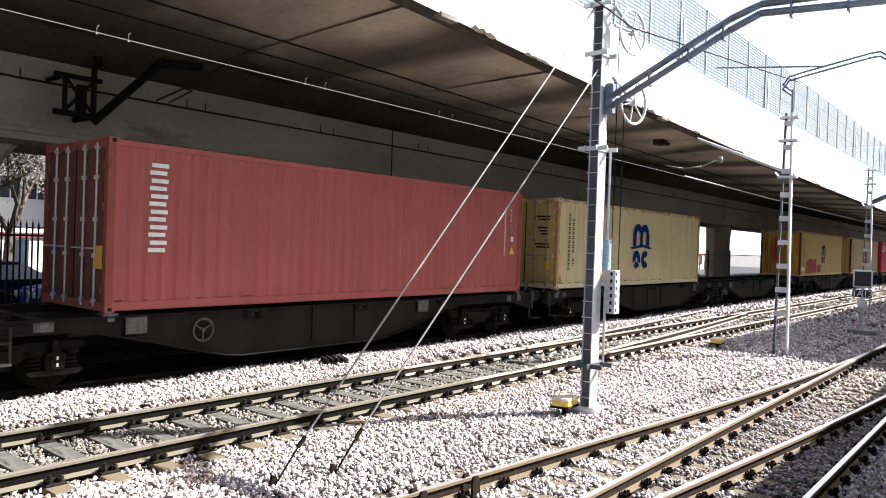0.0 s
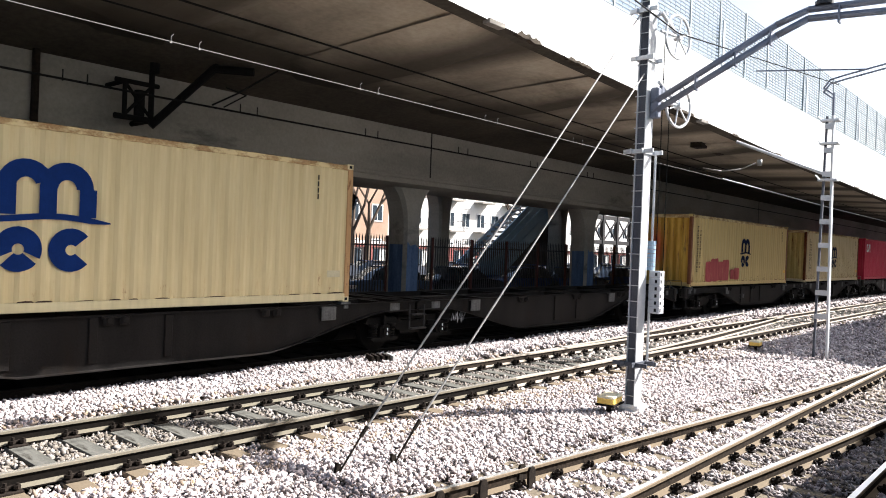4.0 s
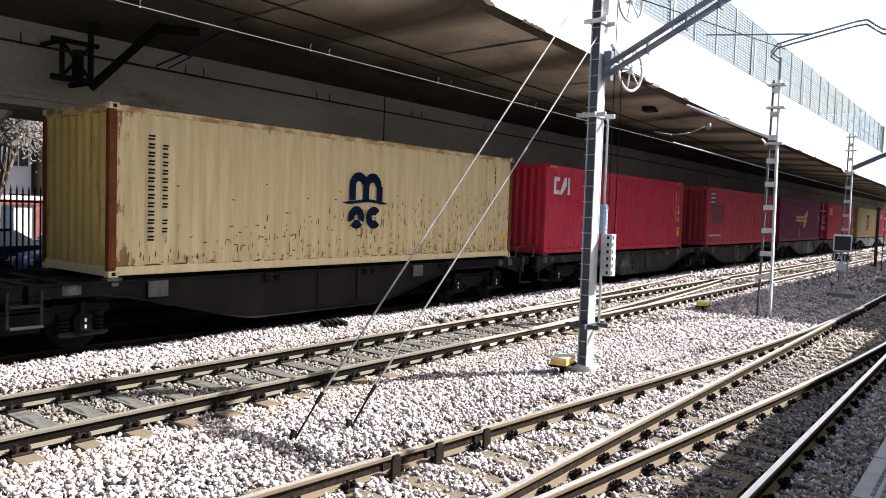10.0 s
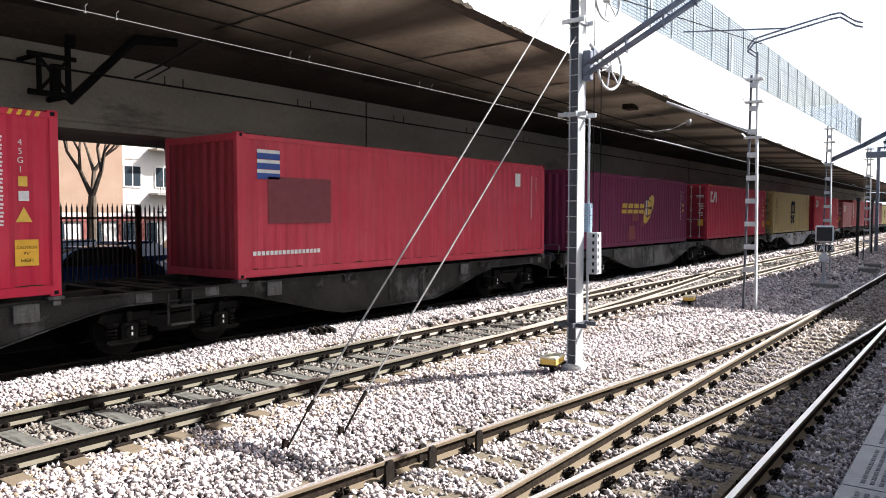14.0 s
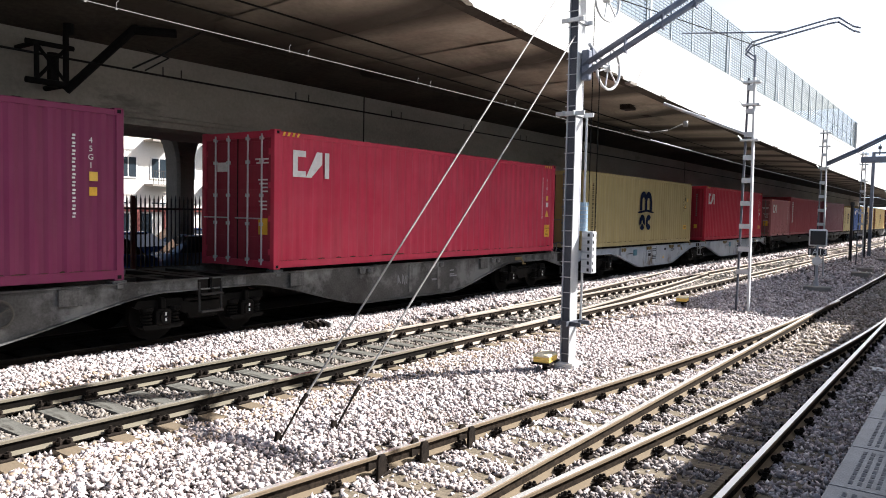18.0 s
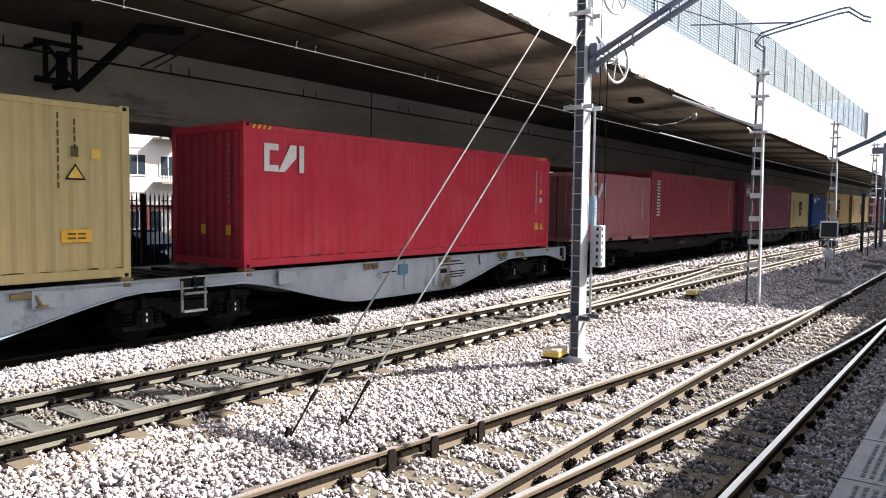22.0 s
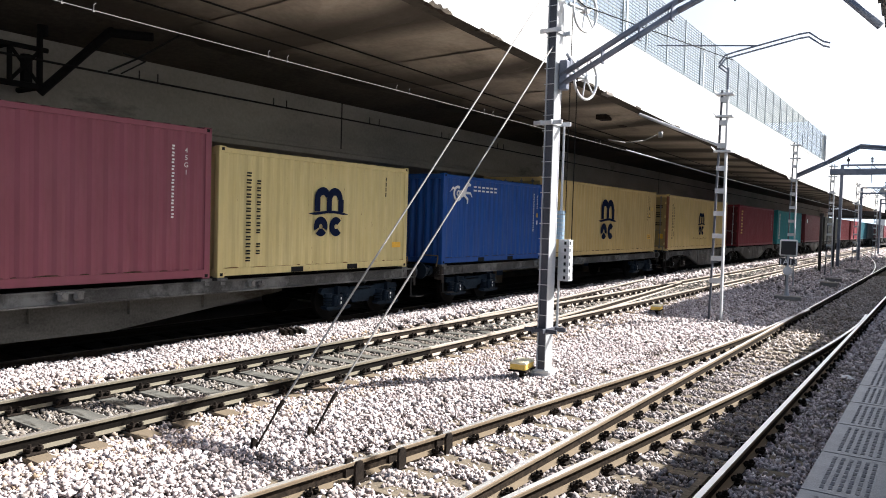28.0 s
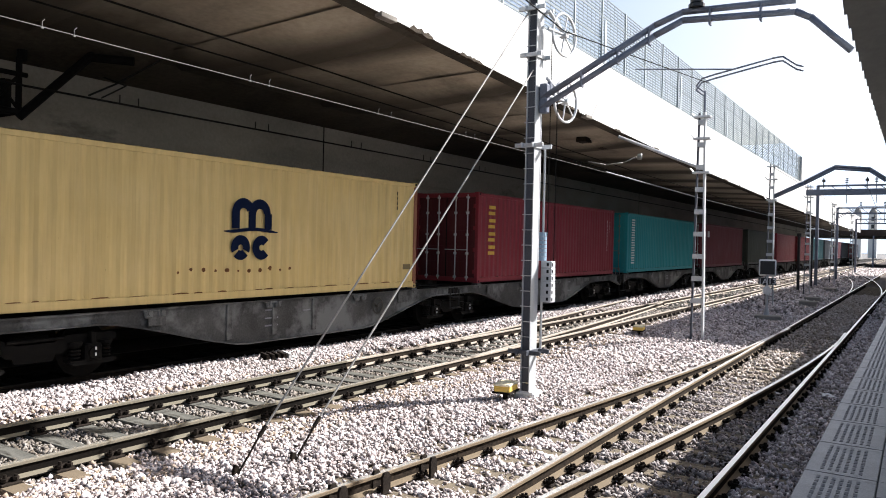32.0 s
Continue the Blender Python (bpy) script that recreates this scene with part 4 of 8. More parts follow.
def blotch(bm, cx, cz, rx, rz, seed):
    """A roughly brushed patch of paint with an uneven outline."""
    rnd = random.Random(seed)
    pts = []
    for i in range(36):
        a = 2 * math.pi * i / 36
        c, s = math.cos(a), math.sin(a)
        k = 1.0 / max(abs(c), abs(s)) ** 0.96 * rnd.uniform(0.93, 1.03)
        pts.append((cx + rx * c * k, cz + rz * s * k))
    bm.faces.new([bm.verts.new((x, -0.003 - 0.0004 * (seed % 5), z)) for x, z in pts])


H40, H20, C40, C20 = 2.896, 2.591, 12.192, 6.058


def drips(cont, n, top, seed, length=C40):
    """Short rust runs and chips low on the near wall."""
    rnd = random.Random(seed)
    bm = bmesh.new()
    for i in range(n):
        x = 0.2 + (length - 0.4) * rnd.random() ** 0.6
        z = 0.2 + (top - 0.2) * (0.35 + 0.65 * x / length) * rnd.random() ** 1.7
        h, w = rnd.uniform(0.02, 0.16), rnd.uniform(0.01, 0.04)
        bm.faces.new([bm.verts.new((x + a, 0.004, z + b)) for a, b in ((0, 0), (w * 0.7, -h * 0.2), (w, h * 0.6), (w * 0.4, h))])
    for i in range(n // 4):
        x, w, z = 0.3 + (length - 0.7) * rnd.random() ** 0.7, rnd.uniform(0.03, 0.12), 0.2 + (top - 0.3) * rnd.random() ** 2
        bm.faces.new([bm.verts.new((x + a, 0.0035, z + b)) for a, b in ((0, 0), (w, -0.008), (w * 0.9, 0.014), (w * 0.2, 0.02))])
    part("rust_run", bm, M_RUST, cont, "brown rust runs low on the wall")["kind"] = "stuff"


def rust_eaten(cont, wall, posts=True):
    """Rust on the posts, rails and end wall, spreading over the near wall from its edges."""
    for o in cont.children:
        if o.name.startswith("side_wall"):
            o.data = in_paint(o.data, wall)
        if posts and o.name.startswith("corner_post"):
            o.data = in_paint(o.data, M_RUSTPOST)
        elif o.name.startswith(("top_rail", "end_header")):
            o.data = in_paint(o.data, M_RUSTRAIL)
        elif o.name.startswith("end_wall") and posts:
            o.data = in_paint(o.data, M_RUSTEND)


def scrawl(w, x, z, width, height, seed):
    """A thin sprayed scribble on a wagon's side sill, as one bent stroke."""
    rnd = random.Random(seed)
    bm = bmesh.new()
    pts = [(x + width * (i / 13 + rnd.uniform(-0.09, 0.09)), z + height * (rnd.uniform(0.2, 0.5) if i % 2 else rnd.uniform(-0.5, -0.2))) for i in range(14)]
    rows = []
    for i, (px, pz) in enumerate(pts):
        (x0, z0), (x1, z1) = pts[max(i - 1, 0)], pts[min(i + 1, 13)]
        d = math.hypot(x1 - x0, z1 - z0)
        nx, nz = -(z1 - z0) / d * 0.018, (x1 - x0) / d * 0.018
        rows.append([bm.verts.new((px + k * nx + k * 0.008, -0.027, pz + k * nz)) for k in (-1, 1)])
    for r0, r1 in zip(rows, rows[1:]):
        bm.faces.new((r0[0], r1[0], r1[1], r0[1]))
    part("graffiti_stroke", bm, M_SPRAY, w, "pale sprayed graffiti scribble")


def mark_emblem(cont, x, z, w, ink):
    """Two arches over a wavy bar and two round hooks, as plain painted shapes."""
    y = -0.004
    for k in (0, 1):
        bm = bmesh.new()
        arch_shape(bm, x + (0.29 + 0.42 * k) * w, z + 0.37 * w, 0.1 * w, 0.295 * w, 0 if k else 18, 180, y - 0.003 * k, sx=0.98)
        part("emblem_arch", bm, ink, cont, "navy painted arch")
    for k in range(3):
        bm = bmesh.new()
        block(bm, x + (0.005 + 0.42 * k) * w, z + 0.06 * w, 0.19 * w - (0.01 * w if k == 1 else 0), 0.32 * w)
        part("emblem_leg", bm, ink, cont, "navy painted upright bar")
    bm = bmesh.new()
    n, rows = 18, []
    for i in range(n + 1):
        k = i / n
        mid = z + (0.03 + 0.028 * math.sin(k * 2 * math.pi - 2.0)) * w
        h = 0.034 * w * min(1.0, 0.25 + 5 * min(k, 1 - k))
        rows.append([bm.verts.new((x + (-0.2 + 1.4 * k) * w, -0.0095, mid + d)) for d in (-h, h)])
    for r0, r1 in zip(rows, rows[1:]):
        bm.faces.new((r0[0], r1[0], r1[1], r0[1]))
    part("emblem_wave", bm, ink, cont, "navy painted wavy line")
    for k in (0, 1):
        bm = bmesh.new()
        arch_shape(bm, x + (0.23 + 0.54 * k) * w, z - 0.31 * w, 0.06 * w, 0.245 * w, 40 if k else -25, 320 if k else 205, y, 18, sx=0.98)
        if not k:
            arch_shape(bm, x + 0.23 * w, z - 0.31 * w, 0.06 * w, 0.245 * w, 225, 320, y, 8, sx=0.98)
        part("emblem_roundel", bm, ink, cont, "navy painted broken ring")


def mark_column(cont, x, z_top, n, w, h, step, mat, label, name="painted_bar"):
    """A column of plain bars standing for upright writing."""
    bm = bmesh.new()
    if h < 0.1:
        block(bm, 0, 0, w, h * 0.36)
        block(bm, 0.008, h * 0.62, w, h * 0.38)
    else:
        block(bm, 0, 0, w, h)
    me = mesh_of(bm, name, mat)
    for i in range(n):
        part(name, me, None, cont, label, at=pose(x, 0, z_top - i * step - h))


def outline_column(cont, x, z_top, n, w, h, step, mat, label):
    """Bold upright marks as pairs of plain bars."""
    b = h * 0.36
    for i in range(n):
        z = z_top - i * step - h
        for d in (0.0, h - b):
            bm = bmesh.new()
            block(bm, x + (0.03 if d else 0.0), z + d, w - 0.03, b)
            part("painted_bar", bm, mat, cont, label)


def sign_text(cont, body, x, z, size, mat=None):
    cu = bpy.data.curves.new("sticker_text", "FONT")
    cu.body = body
    cu.size, cu.align_x = size, "CENTER"
    cu.materials.append(mat or M_MARK_BLACK)
    t = new("sticker_text", cu)
    t.parent = cont
    t.matrix_basis = pose(x, -0.009, z, 90, 0, 0)


def stickers(c, length, top, caution=True):
    """Small warning stickers under the number column."""
    x = length - 0.64
    mark_plate(c, x + 0.03, top - 0.74, 0.13, 0.15, M_MARK_GOLD, "small orange sticker")
    mark_plate(c, x + 0.03, top - 0.96, 0.15, 0.15, M_MARK_WHITE, "small white sticker")
    bm = bmesh.new()
    prism(bm, [(x - 0.02, top - 1.28), (x + 0.22, top - 1.28), (x + 0.1, top - 1.05)], -0.006, -0.002)
    part("warning_triangle", bm, M_MARK_GOLD, c, "yellow warning triangle")
    if caution:
        sign_text(c, "CAUTION", length - 0.51, 0.76, 0.065)
        sign_text(c, "9'6\"", length - 0.51, 0.67, 0.065)
        sign_text(c, "HIGH", length - 0.51, 0.56, 0.075)


def mark_row(cont, x, z, n, w, h, step, mat, label, name="painted_row"):
    bm = bmesh.new()
    for i in range(n):
        block(bm, x + i * step, z, w, h)
    return part(name, bm, mat, cont, label)


def mark_plate(cont, x, z, w, h, mat, label, name="sticker"):
    bm = bmesh.new()
    block(bm, x, z, w, h)
    return part(name, bm, mat, cont, label)


def container(u, length, height, colour, wear, doors, label, end=None, posts=None):
    """A freight container whose near left lower corner is at train place u. end: end colour, on some darkened for the
    end's shade.
    """
    c = tagged(new("freight_container"), label, "container", group="containers on the train")
    s = shapes(length, height)
    tint = (*colour, wear)

    def add(name, key, parent=c, at=None):
        ob = part(name, s[key], None, parent, at=at)
        ob.color = tint
        return ob
    for k in ("side_wall", "far_wall", "back_wall", "roof", "floor"):
        add(k, k)
    for k in ("near", "far"):
        add("top_rail", "top_rail_" + k)
        add("bottom_rail", "bottom_rail_" + k)
    for x in (0.0, length - 0.14):
        for y in (0.0, 2.318):
            p = add("corner_post", "corner_post", at=pose(x, y, 0))
            if posts:
                p.color = (*posts, 0.8)
    for x in (0.0, length - 0.178):
        for y in (0.0, 2.279):
            for z in (0.0, height - 0.118):
                add("corner_casting", "corner_casting", at=pose(x, y, z))
    add("end_header", "end_header")
    add("end_sill", "end_sill")
    if doors:
        for k in (0, 1):
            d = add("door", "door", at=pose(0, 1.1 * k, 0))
            # Doors take the end colour, which can hold the shade on that end.
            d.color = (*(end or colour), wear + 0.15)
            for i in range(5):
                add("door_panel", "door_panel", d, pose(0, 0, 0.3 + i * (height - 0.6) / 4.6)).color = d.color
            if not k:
                part("gasket", s["gasket"], None, d, "black rubber door gasket")
            for j in (0, 1):
                part("locking_bar", s["bright_bar" if colour[1] < 0.1 else "locking_bar"], None, d, at=pose(0.005, 0.4 + 0.45 * j, 0))
            for i in range(4):
                h = part("hinge", s["hinge"], None, d, at=pose(0.02, 0.14 if k == 0 else 1.19, 0.3 + i * (height - 0.6) / 3.3))
                h.color = tint
    else:
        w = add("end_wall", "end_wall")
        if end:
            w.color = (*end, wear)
    rnd = random.Random(int(u * 10))
    bm = bmesh.new()
    x = 0.15
    while x < length - 0.3:
        wd = rnd.uniform(0.08, 0.5)
        h = rnd.uniform(0.006, 0.02 + 0.03 * wear)
        bm.faces.new([bm.verts.new((x + a * wd, 0.0065, 0.181 + b * h)) for a, b in ((0, 0), (1, 0), (0.85, 0.8), (0.5, 1), (0.1, 0.6))])
        x += wd + rnd.uniform(0.0, 0.35)
    part("seam_dirt", bm, M_RUST if wear > 0.38 else M_SEAM, c, "brown dirt along the lower seam")["kind"] = "stuff"
    # Fork pockets are black blocks; the shade inside is their colour.
    if length < 7:
        for x in (1.95, 3.75):
            bm = bmesh.new()
            box(bm, x, x + 0.36, -0.004, 0.05, 0.035, 0.15)
            part("fork_pocket", bm, M_MARK_BLACK, c, "dark forklift pocket")
    c["span"] = length
    MOVING.append((c, u, Y_TRAIN - 1.219, Z_LOAD))
    return c


WAGON = {}
GAP = 0.05


def belly(x, mids, shallow, deep=0.66):
    """Depth of a wagon's side sill: thin over the bogies, deep between them."""
    if shallow:
        return 0.22
    k = min(1.0, max(0.0, (min(abs(x - m) for m in mids) - 1.1) / 3.0))
    return 0.2 + deep * (0.65 * k + 0.35 * k * k * (3 - 2 * k))


def wagon_parts(length, mids, steel, shallow, deep):
    """Shared meshes for one wagon length."""
    s = {}
    L, n = length, 44
    xs = [L * i / n for i in range(n + 1)]
    low = [-GAP - belly(x, mids, shallow, deep) for x in xs]

    def ribbon(name, tops, lows, y0, y1):
        v, f = [], []
        for x, t, b in zip(xs, tops, lows):
            v += [(x, y0, t), (x, y0, b), (x, y1, b), (x, y1, t)]
        for i in range(n):
            f += [(4 * i + j, 4 * i + (j + 1) % 4, 4 * i + 4 + (j + 1) % 4, 4 * i + 4 + j) for j in range(4)]
        f += [(0, 3, 2, 1), (4 * n, 4 * n + 1, 4 * n + 2, 4 * n + 3)]
        return grid_mesh(name, v, f, steel)
    s["side_sill"] = ribbon("side_sill", [-GAP] * (n + 1), low, 0.0, 0.03)
    s["bottom_flange"] = ribbon("bottom_flange", [z + 0.006 for z in low], [z - 0.016 for z in low], -0.085, 0.06)
    s["top_flange"] = ribbon("top_flange", [-GAP] * (n + 1), [-GAP - 0.022] * (n + 1), -0.05, 0.1)
    bm = bmesh.new()
    box(bm, -0.13, 0.13, -0.035, 0.2, -GAP, 0.0, 0.008)
    box(bm, -0.06, 0.06, -0.055, -0.02, -GAP - 0.09, -GAP + 0.02, 0.012)
    s["container_pad"] = mesh_of(bm, "container_pad", M_OCHRE if steel is M_LIGHTSTEEL else M_MIDSTEEL)
    bm = bmesh.new()
    for x in (-0.13, 0.13):
        box(bm, x - 0.085, x + 0.085, -0.1, -0.02, -0.22, -0.07, 0.03)
        rod(bm, (x, -0.12, -0.12), (x, -0.02, -0.12), 0.045, 9)
    box(bm, -0.24, 0.24, -0.07, -0.02, -0.11, -0.07, 0.008)
    s["twist_lock"] = mesh_of(bm, "twist_lock", M_OCHRE if steel is M_LIGHTSTEEL else steel)
    bm = bmesh.new()
    box(bm, 0.0, 0.22, 0.0, 2.5, -0.36, -0.06, 0.01)
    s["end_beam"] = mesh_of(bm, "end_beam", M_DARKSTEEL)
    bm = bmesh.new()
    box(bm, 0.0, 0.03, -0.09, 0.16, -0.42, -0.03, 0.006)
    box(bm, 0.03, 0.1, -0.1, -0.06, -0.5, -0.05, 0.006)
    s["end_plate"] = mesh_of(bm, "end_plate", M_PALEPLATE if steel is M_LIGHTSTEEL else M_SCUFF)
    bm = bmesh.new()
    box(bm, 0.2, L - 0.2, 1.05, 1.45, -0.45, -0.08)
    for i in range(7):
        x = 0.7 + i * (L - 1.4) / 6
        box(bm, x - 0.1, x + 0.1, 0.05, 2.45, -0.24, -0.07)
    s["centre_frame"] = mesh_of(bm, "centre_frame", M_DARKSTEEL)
    bm = bmesh.new()
    rod(bm, (-0.4, 0, 0), (0, 0, 0), 0.115, 12)
    rod(bm, (-0.16, 0, 0), (0, 0, 0), 0.145, 12)
    rod(bm, (-0.45, 0, 0), (-0.4, 0, 0), 0.225, 18)
    s["buffer"] = mesh_of(bm, "buffer", M_BUFFER)
    bm = bmesh.new()
    path_rod(bm, [Vector((0, -0.05, -0.3)), Vector((0.0, -0.06, -0.74)), Vector((0.04, -0.1, -0.78))], 0.022, 7)
    box(bm, -0.02, 0.34, -0.24, -0.02, -0.795, -0.77, 0.006)
    s["step"] = mesh_of(bm, "step", M_STEP)
    bm = bmesh.new()
    for x in (-0.24, 0.24):
        box(bm, x - 0.022, x + 0.022, -0.1, -0.07, -0.68, -0.12, 0.006)
    for z in (-0.34, -0.66):
        box(bm, -0.24, 0.24, -0.17, -0.07, z - 0.025, z + 0.015, 0.006)
    s["ladder"] = mesh_of(bm, "ladder", M_LADDER if steel is M_LIGHTSTEEL else M_STEP)
    bm = bmesh.new()
    box(bm, -0.19, 0.19, -0.07, -0.05, -0.36, -0.09, 0.008)
    box(bm, -0.19, 0.19, -0.07, 0.0, -0.11, -0.08, 0.004)
    s["sign_plate"] = mesh_of(bm, "sign_plate", M_WEAR if steel is not M_LIGHTSTEEL else M_LIGHTSTEEL)
    bm = bmesh.new()
    box(bm, -0.2, 0.2, -0.06, -0.02, -0.2, -0.1, 0.015)
    rod(bm, (0.16, -0.05, -0.15), (0.24, -0.09, -0.32), 0.03, 7)
    rod(bm, (0.16, -0.09, -0.32), (0.34, -0.09, -0.32), 0.02, 7)
    s["brake_lever"] = mesh_of(bm, "brake_lever", M_OCHRE)
    bm = bmesh.new()
    path_rod(bm, [Vector((0, 0, 0)), Vector((0.06, 0, 0.24)), Vector((0.14, 0.06, 0.3)), Vector((0.14, 0.55, 0.3)), Vector((0.06, 0.62, 0.24)), Vector((0, 0.62, 0))], 0.016, 7)
    s["handrail"] = mesh_of(bm, "handrail", M_OCHRE if shallow or steel is M_DARKSTEEL else M_DULLBAR)
    bm = bmesh.new()
    ring(bm, (0, -0.07, 0), (0, 1, 0), 0.2, 0.02, 24, 6)
    for k in range(3):
        a = k * math.pi * 2 / 3 + 0.5
        rod(bm, (0, -0.05, 0), (0.2 * math.cos(a), -0.07, 0.2 * math.sin(a)), 0.014, 5)
    rod(bm, (0, -0.09, 0), (0, 0.0, 0), 0.04, 10)
    s["brake_wheel"] = mesh_of(bm, "brake_wheel", M_DULLPAINT)
    bm = bmesh.new()
    box(bm, -0.07, 0.07, -0.035, 0.0, -0.8, -0.08, 0.01)
    s["stiffener"] = mesh_of(bm, "stiffener", steel)
    return s


def coil(bm, x, y, z0, z1, r, wire_r):
    """A stack of rings standing for a coil spring."""
    n = max(3, int((z1 - z0) / 0.052))
    for k in range(n):
        ring(bm, (x, y, z0 + (k + 0.5) * (z1 - z0) / n), (0, 0, 1), r, wire_r, 12, 5)


def bogie_meshes(material, barred):
    s = {}
    bm = bmesh.new()
    if barred:
        prism(bm, [(-1.3, 0.62), (-1.2, 0.72), (1.2, 0.72), (1.3, 0.62), (1.25, 0.55), (-1.25, 0.55)], -0.07, 0.07)
        prism(bm, [(-0.5, 0.3), (0.5, 0.3), (0.62, 0.38), (-0.62, 0.38)], -0.07, 0.07)
        for x0, x1 in ((-1.05, -0.5), (-0.2, -0.42), (0.2, 0.42), (1.05, 0.5), (-0.2, 0.0), (0.2, 0.0)):
            prism(bm, [(x1 - 0.06, 0.33), (x1 + 0.06, 0.33), (x0 + 0.07, 0.6), (x0 - 0.07, 0.6)], -0.06, 0.06)
    else:
        prism(bm, [(-1.42, 0.66), (-1.36, 0.76), (-0.5, 0.76), (-0.3, 0.66), (0.3, 0.66), (0.5, 0.76), (1.36, 0.76), (1.42, 0.66), (1.3, 0.6), (0.6, 0.58), (0.42, 0.46), (-0.42, 0.46), (-0.6, 0.58), (-1.3, 0.6)], -0.05, 0.05)
        prism(bm, [(-0.42, 0.66), (0.42, 0.66), (0.3, 0.36), (-0.3, 0.36)], -0.03, 0.03)
        rod(bm, (-0.45, -0.06, 0.72), (0.45, -0.06, 0.72), 0.03, 7)
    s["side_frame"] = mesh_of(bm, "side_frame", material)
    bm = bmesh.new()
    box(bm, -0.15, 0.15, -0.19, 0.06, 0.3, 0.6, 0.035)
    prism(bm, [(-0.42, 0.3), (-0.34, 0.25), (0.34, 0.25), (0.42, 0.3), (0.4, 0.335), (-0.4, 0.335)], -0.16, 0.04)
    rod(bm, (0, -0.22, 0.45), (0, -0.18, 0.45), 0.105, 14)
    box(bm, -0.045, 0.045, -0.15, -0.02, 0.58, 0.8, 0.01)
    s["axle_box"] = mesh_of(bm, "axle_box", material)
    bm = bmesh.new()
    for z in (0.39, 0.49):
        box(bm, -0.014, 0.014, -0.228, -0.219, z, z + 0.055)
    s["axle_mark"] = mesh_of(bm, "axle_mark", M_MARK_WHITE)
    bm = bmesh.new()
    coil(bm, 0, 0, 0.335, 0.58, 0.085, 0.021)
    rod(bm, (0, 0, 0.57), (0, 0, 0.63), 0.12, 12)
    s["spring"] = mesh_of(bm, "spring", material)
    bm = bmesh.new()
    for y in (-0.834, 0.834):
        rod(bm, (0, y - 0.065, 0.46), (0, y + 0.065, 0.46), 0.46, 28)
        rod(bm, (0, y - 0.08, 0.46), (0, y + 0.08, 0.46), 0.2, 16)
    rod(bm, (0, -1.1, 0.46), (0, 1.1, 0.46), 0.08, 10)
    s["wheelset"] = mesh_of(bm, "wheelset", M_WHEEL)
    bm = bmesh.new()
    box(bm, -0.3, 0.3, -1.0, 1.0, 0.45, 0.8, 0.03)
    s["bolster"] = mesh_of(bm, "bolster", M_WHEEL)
    return s


BOGIES = {}


def add_bogie(w, x, material, barred=False):
    key = (material.name, barred)
    if key not in BOGIES:
        BOGIES[key] = bogie_meshes(material, barred)
    s = BOGIES[key]
    b = part("bogie", s["bolster"], None, w, at=pose(x, 1.219, -Z_LOAD))
    for y in (-1.08, 1.08):
        part("side_frame", s["side_frame"], None, b, at=pose(0, y, 0, 0, 0, 0 if y < 0 else 180))
    for xs in (-0.92, 0.92):
        part("axle_box", s["axle_box"], None, b, at=pose(xs, -1.09, 0))
        part("axle_mark", s["axle_mark"], None, b, "two white dashes on the axle box", at=pose(xs, -1.09, 0))
        part("wheelset", s["wheelset"], None, b, at=pose(xs, 0, 0))
        for d in (-0.27, 0.27):
            part("spring", s["spring"], None, b, at=pose(xs + d, -1.13, 0))


def wagon_marks(w, L, steel, style, mids):
    """Lettering bars, hanging plates and worn patches on the near side sill."""
    rnd = random.Random(style * 13 + 5)
    if steel is M_LIGHTSTEEL:
        for x, z, wd, ht in ((0.36, -0.34, 0.5, 0.03), (0.52, -0.22, 0.9, 0.035), (0.52, -0.3, 1.1, 0.03), (0.52, -0.5, 0.28, 0.12), (0.55, -0.5, 0.7, 0.03), (0.55, -0.57, 0.7, 0.03), (0.55, -0.64, 0.6, 0.03), (0.72, -0.16, 0.45, 0.09), (0.72, -0.27, 0.5, 0.02), (0.72, -0.32, 0.5, 0.02), (0.72, -0.37, 0.3, 0.02), (0.66, -0.3, 0.2, 0.1)):
            bm = bmesh.new()
            block(bm, x * L, z, wd, ht, -0.022)
            part("painted_bar", bm, M_MARK_BLACK, w, "dark painted lettering bar")
        bm = bmesh.new()
        prism(bm, [(0.645 * L, -0.66), (0.645 * L + 0.17, -0.66), (0.645 * L + 0.085, -0.5)], -0.028, -0.022)
        part("warning_triangle", bm, M_MARK_GOLD, w, "yellow warning triangle")
        bm = bmesh.new()
        box(bm, 0.4 * L, 0.4 * L + 0.34, -0.06, -0.02, -0.42, -0.16, 0.01)
        part("brake_panel", bm, M_PANELBLUE, w, "teal brake control panel")
        return
    for k in range(2 if steel is M_MIDSTEEL else 0):
        x = L * rnd.uniform(0.3, 0.66)
        bm = bmesh.new()
        for r in range(rnd.choice((1, 2, 3))):
            block(bm, x, rnd.uniform(-0.5, -0.2) - 0.06 * r, rnd.uniform(0.12, 0.4), 0.03, -0.026)
        part("painted_bar", bm, M_SPRAY, w, "dull pale lettering bars")


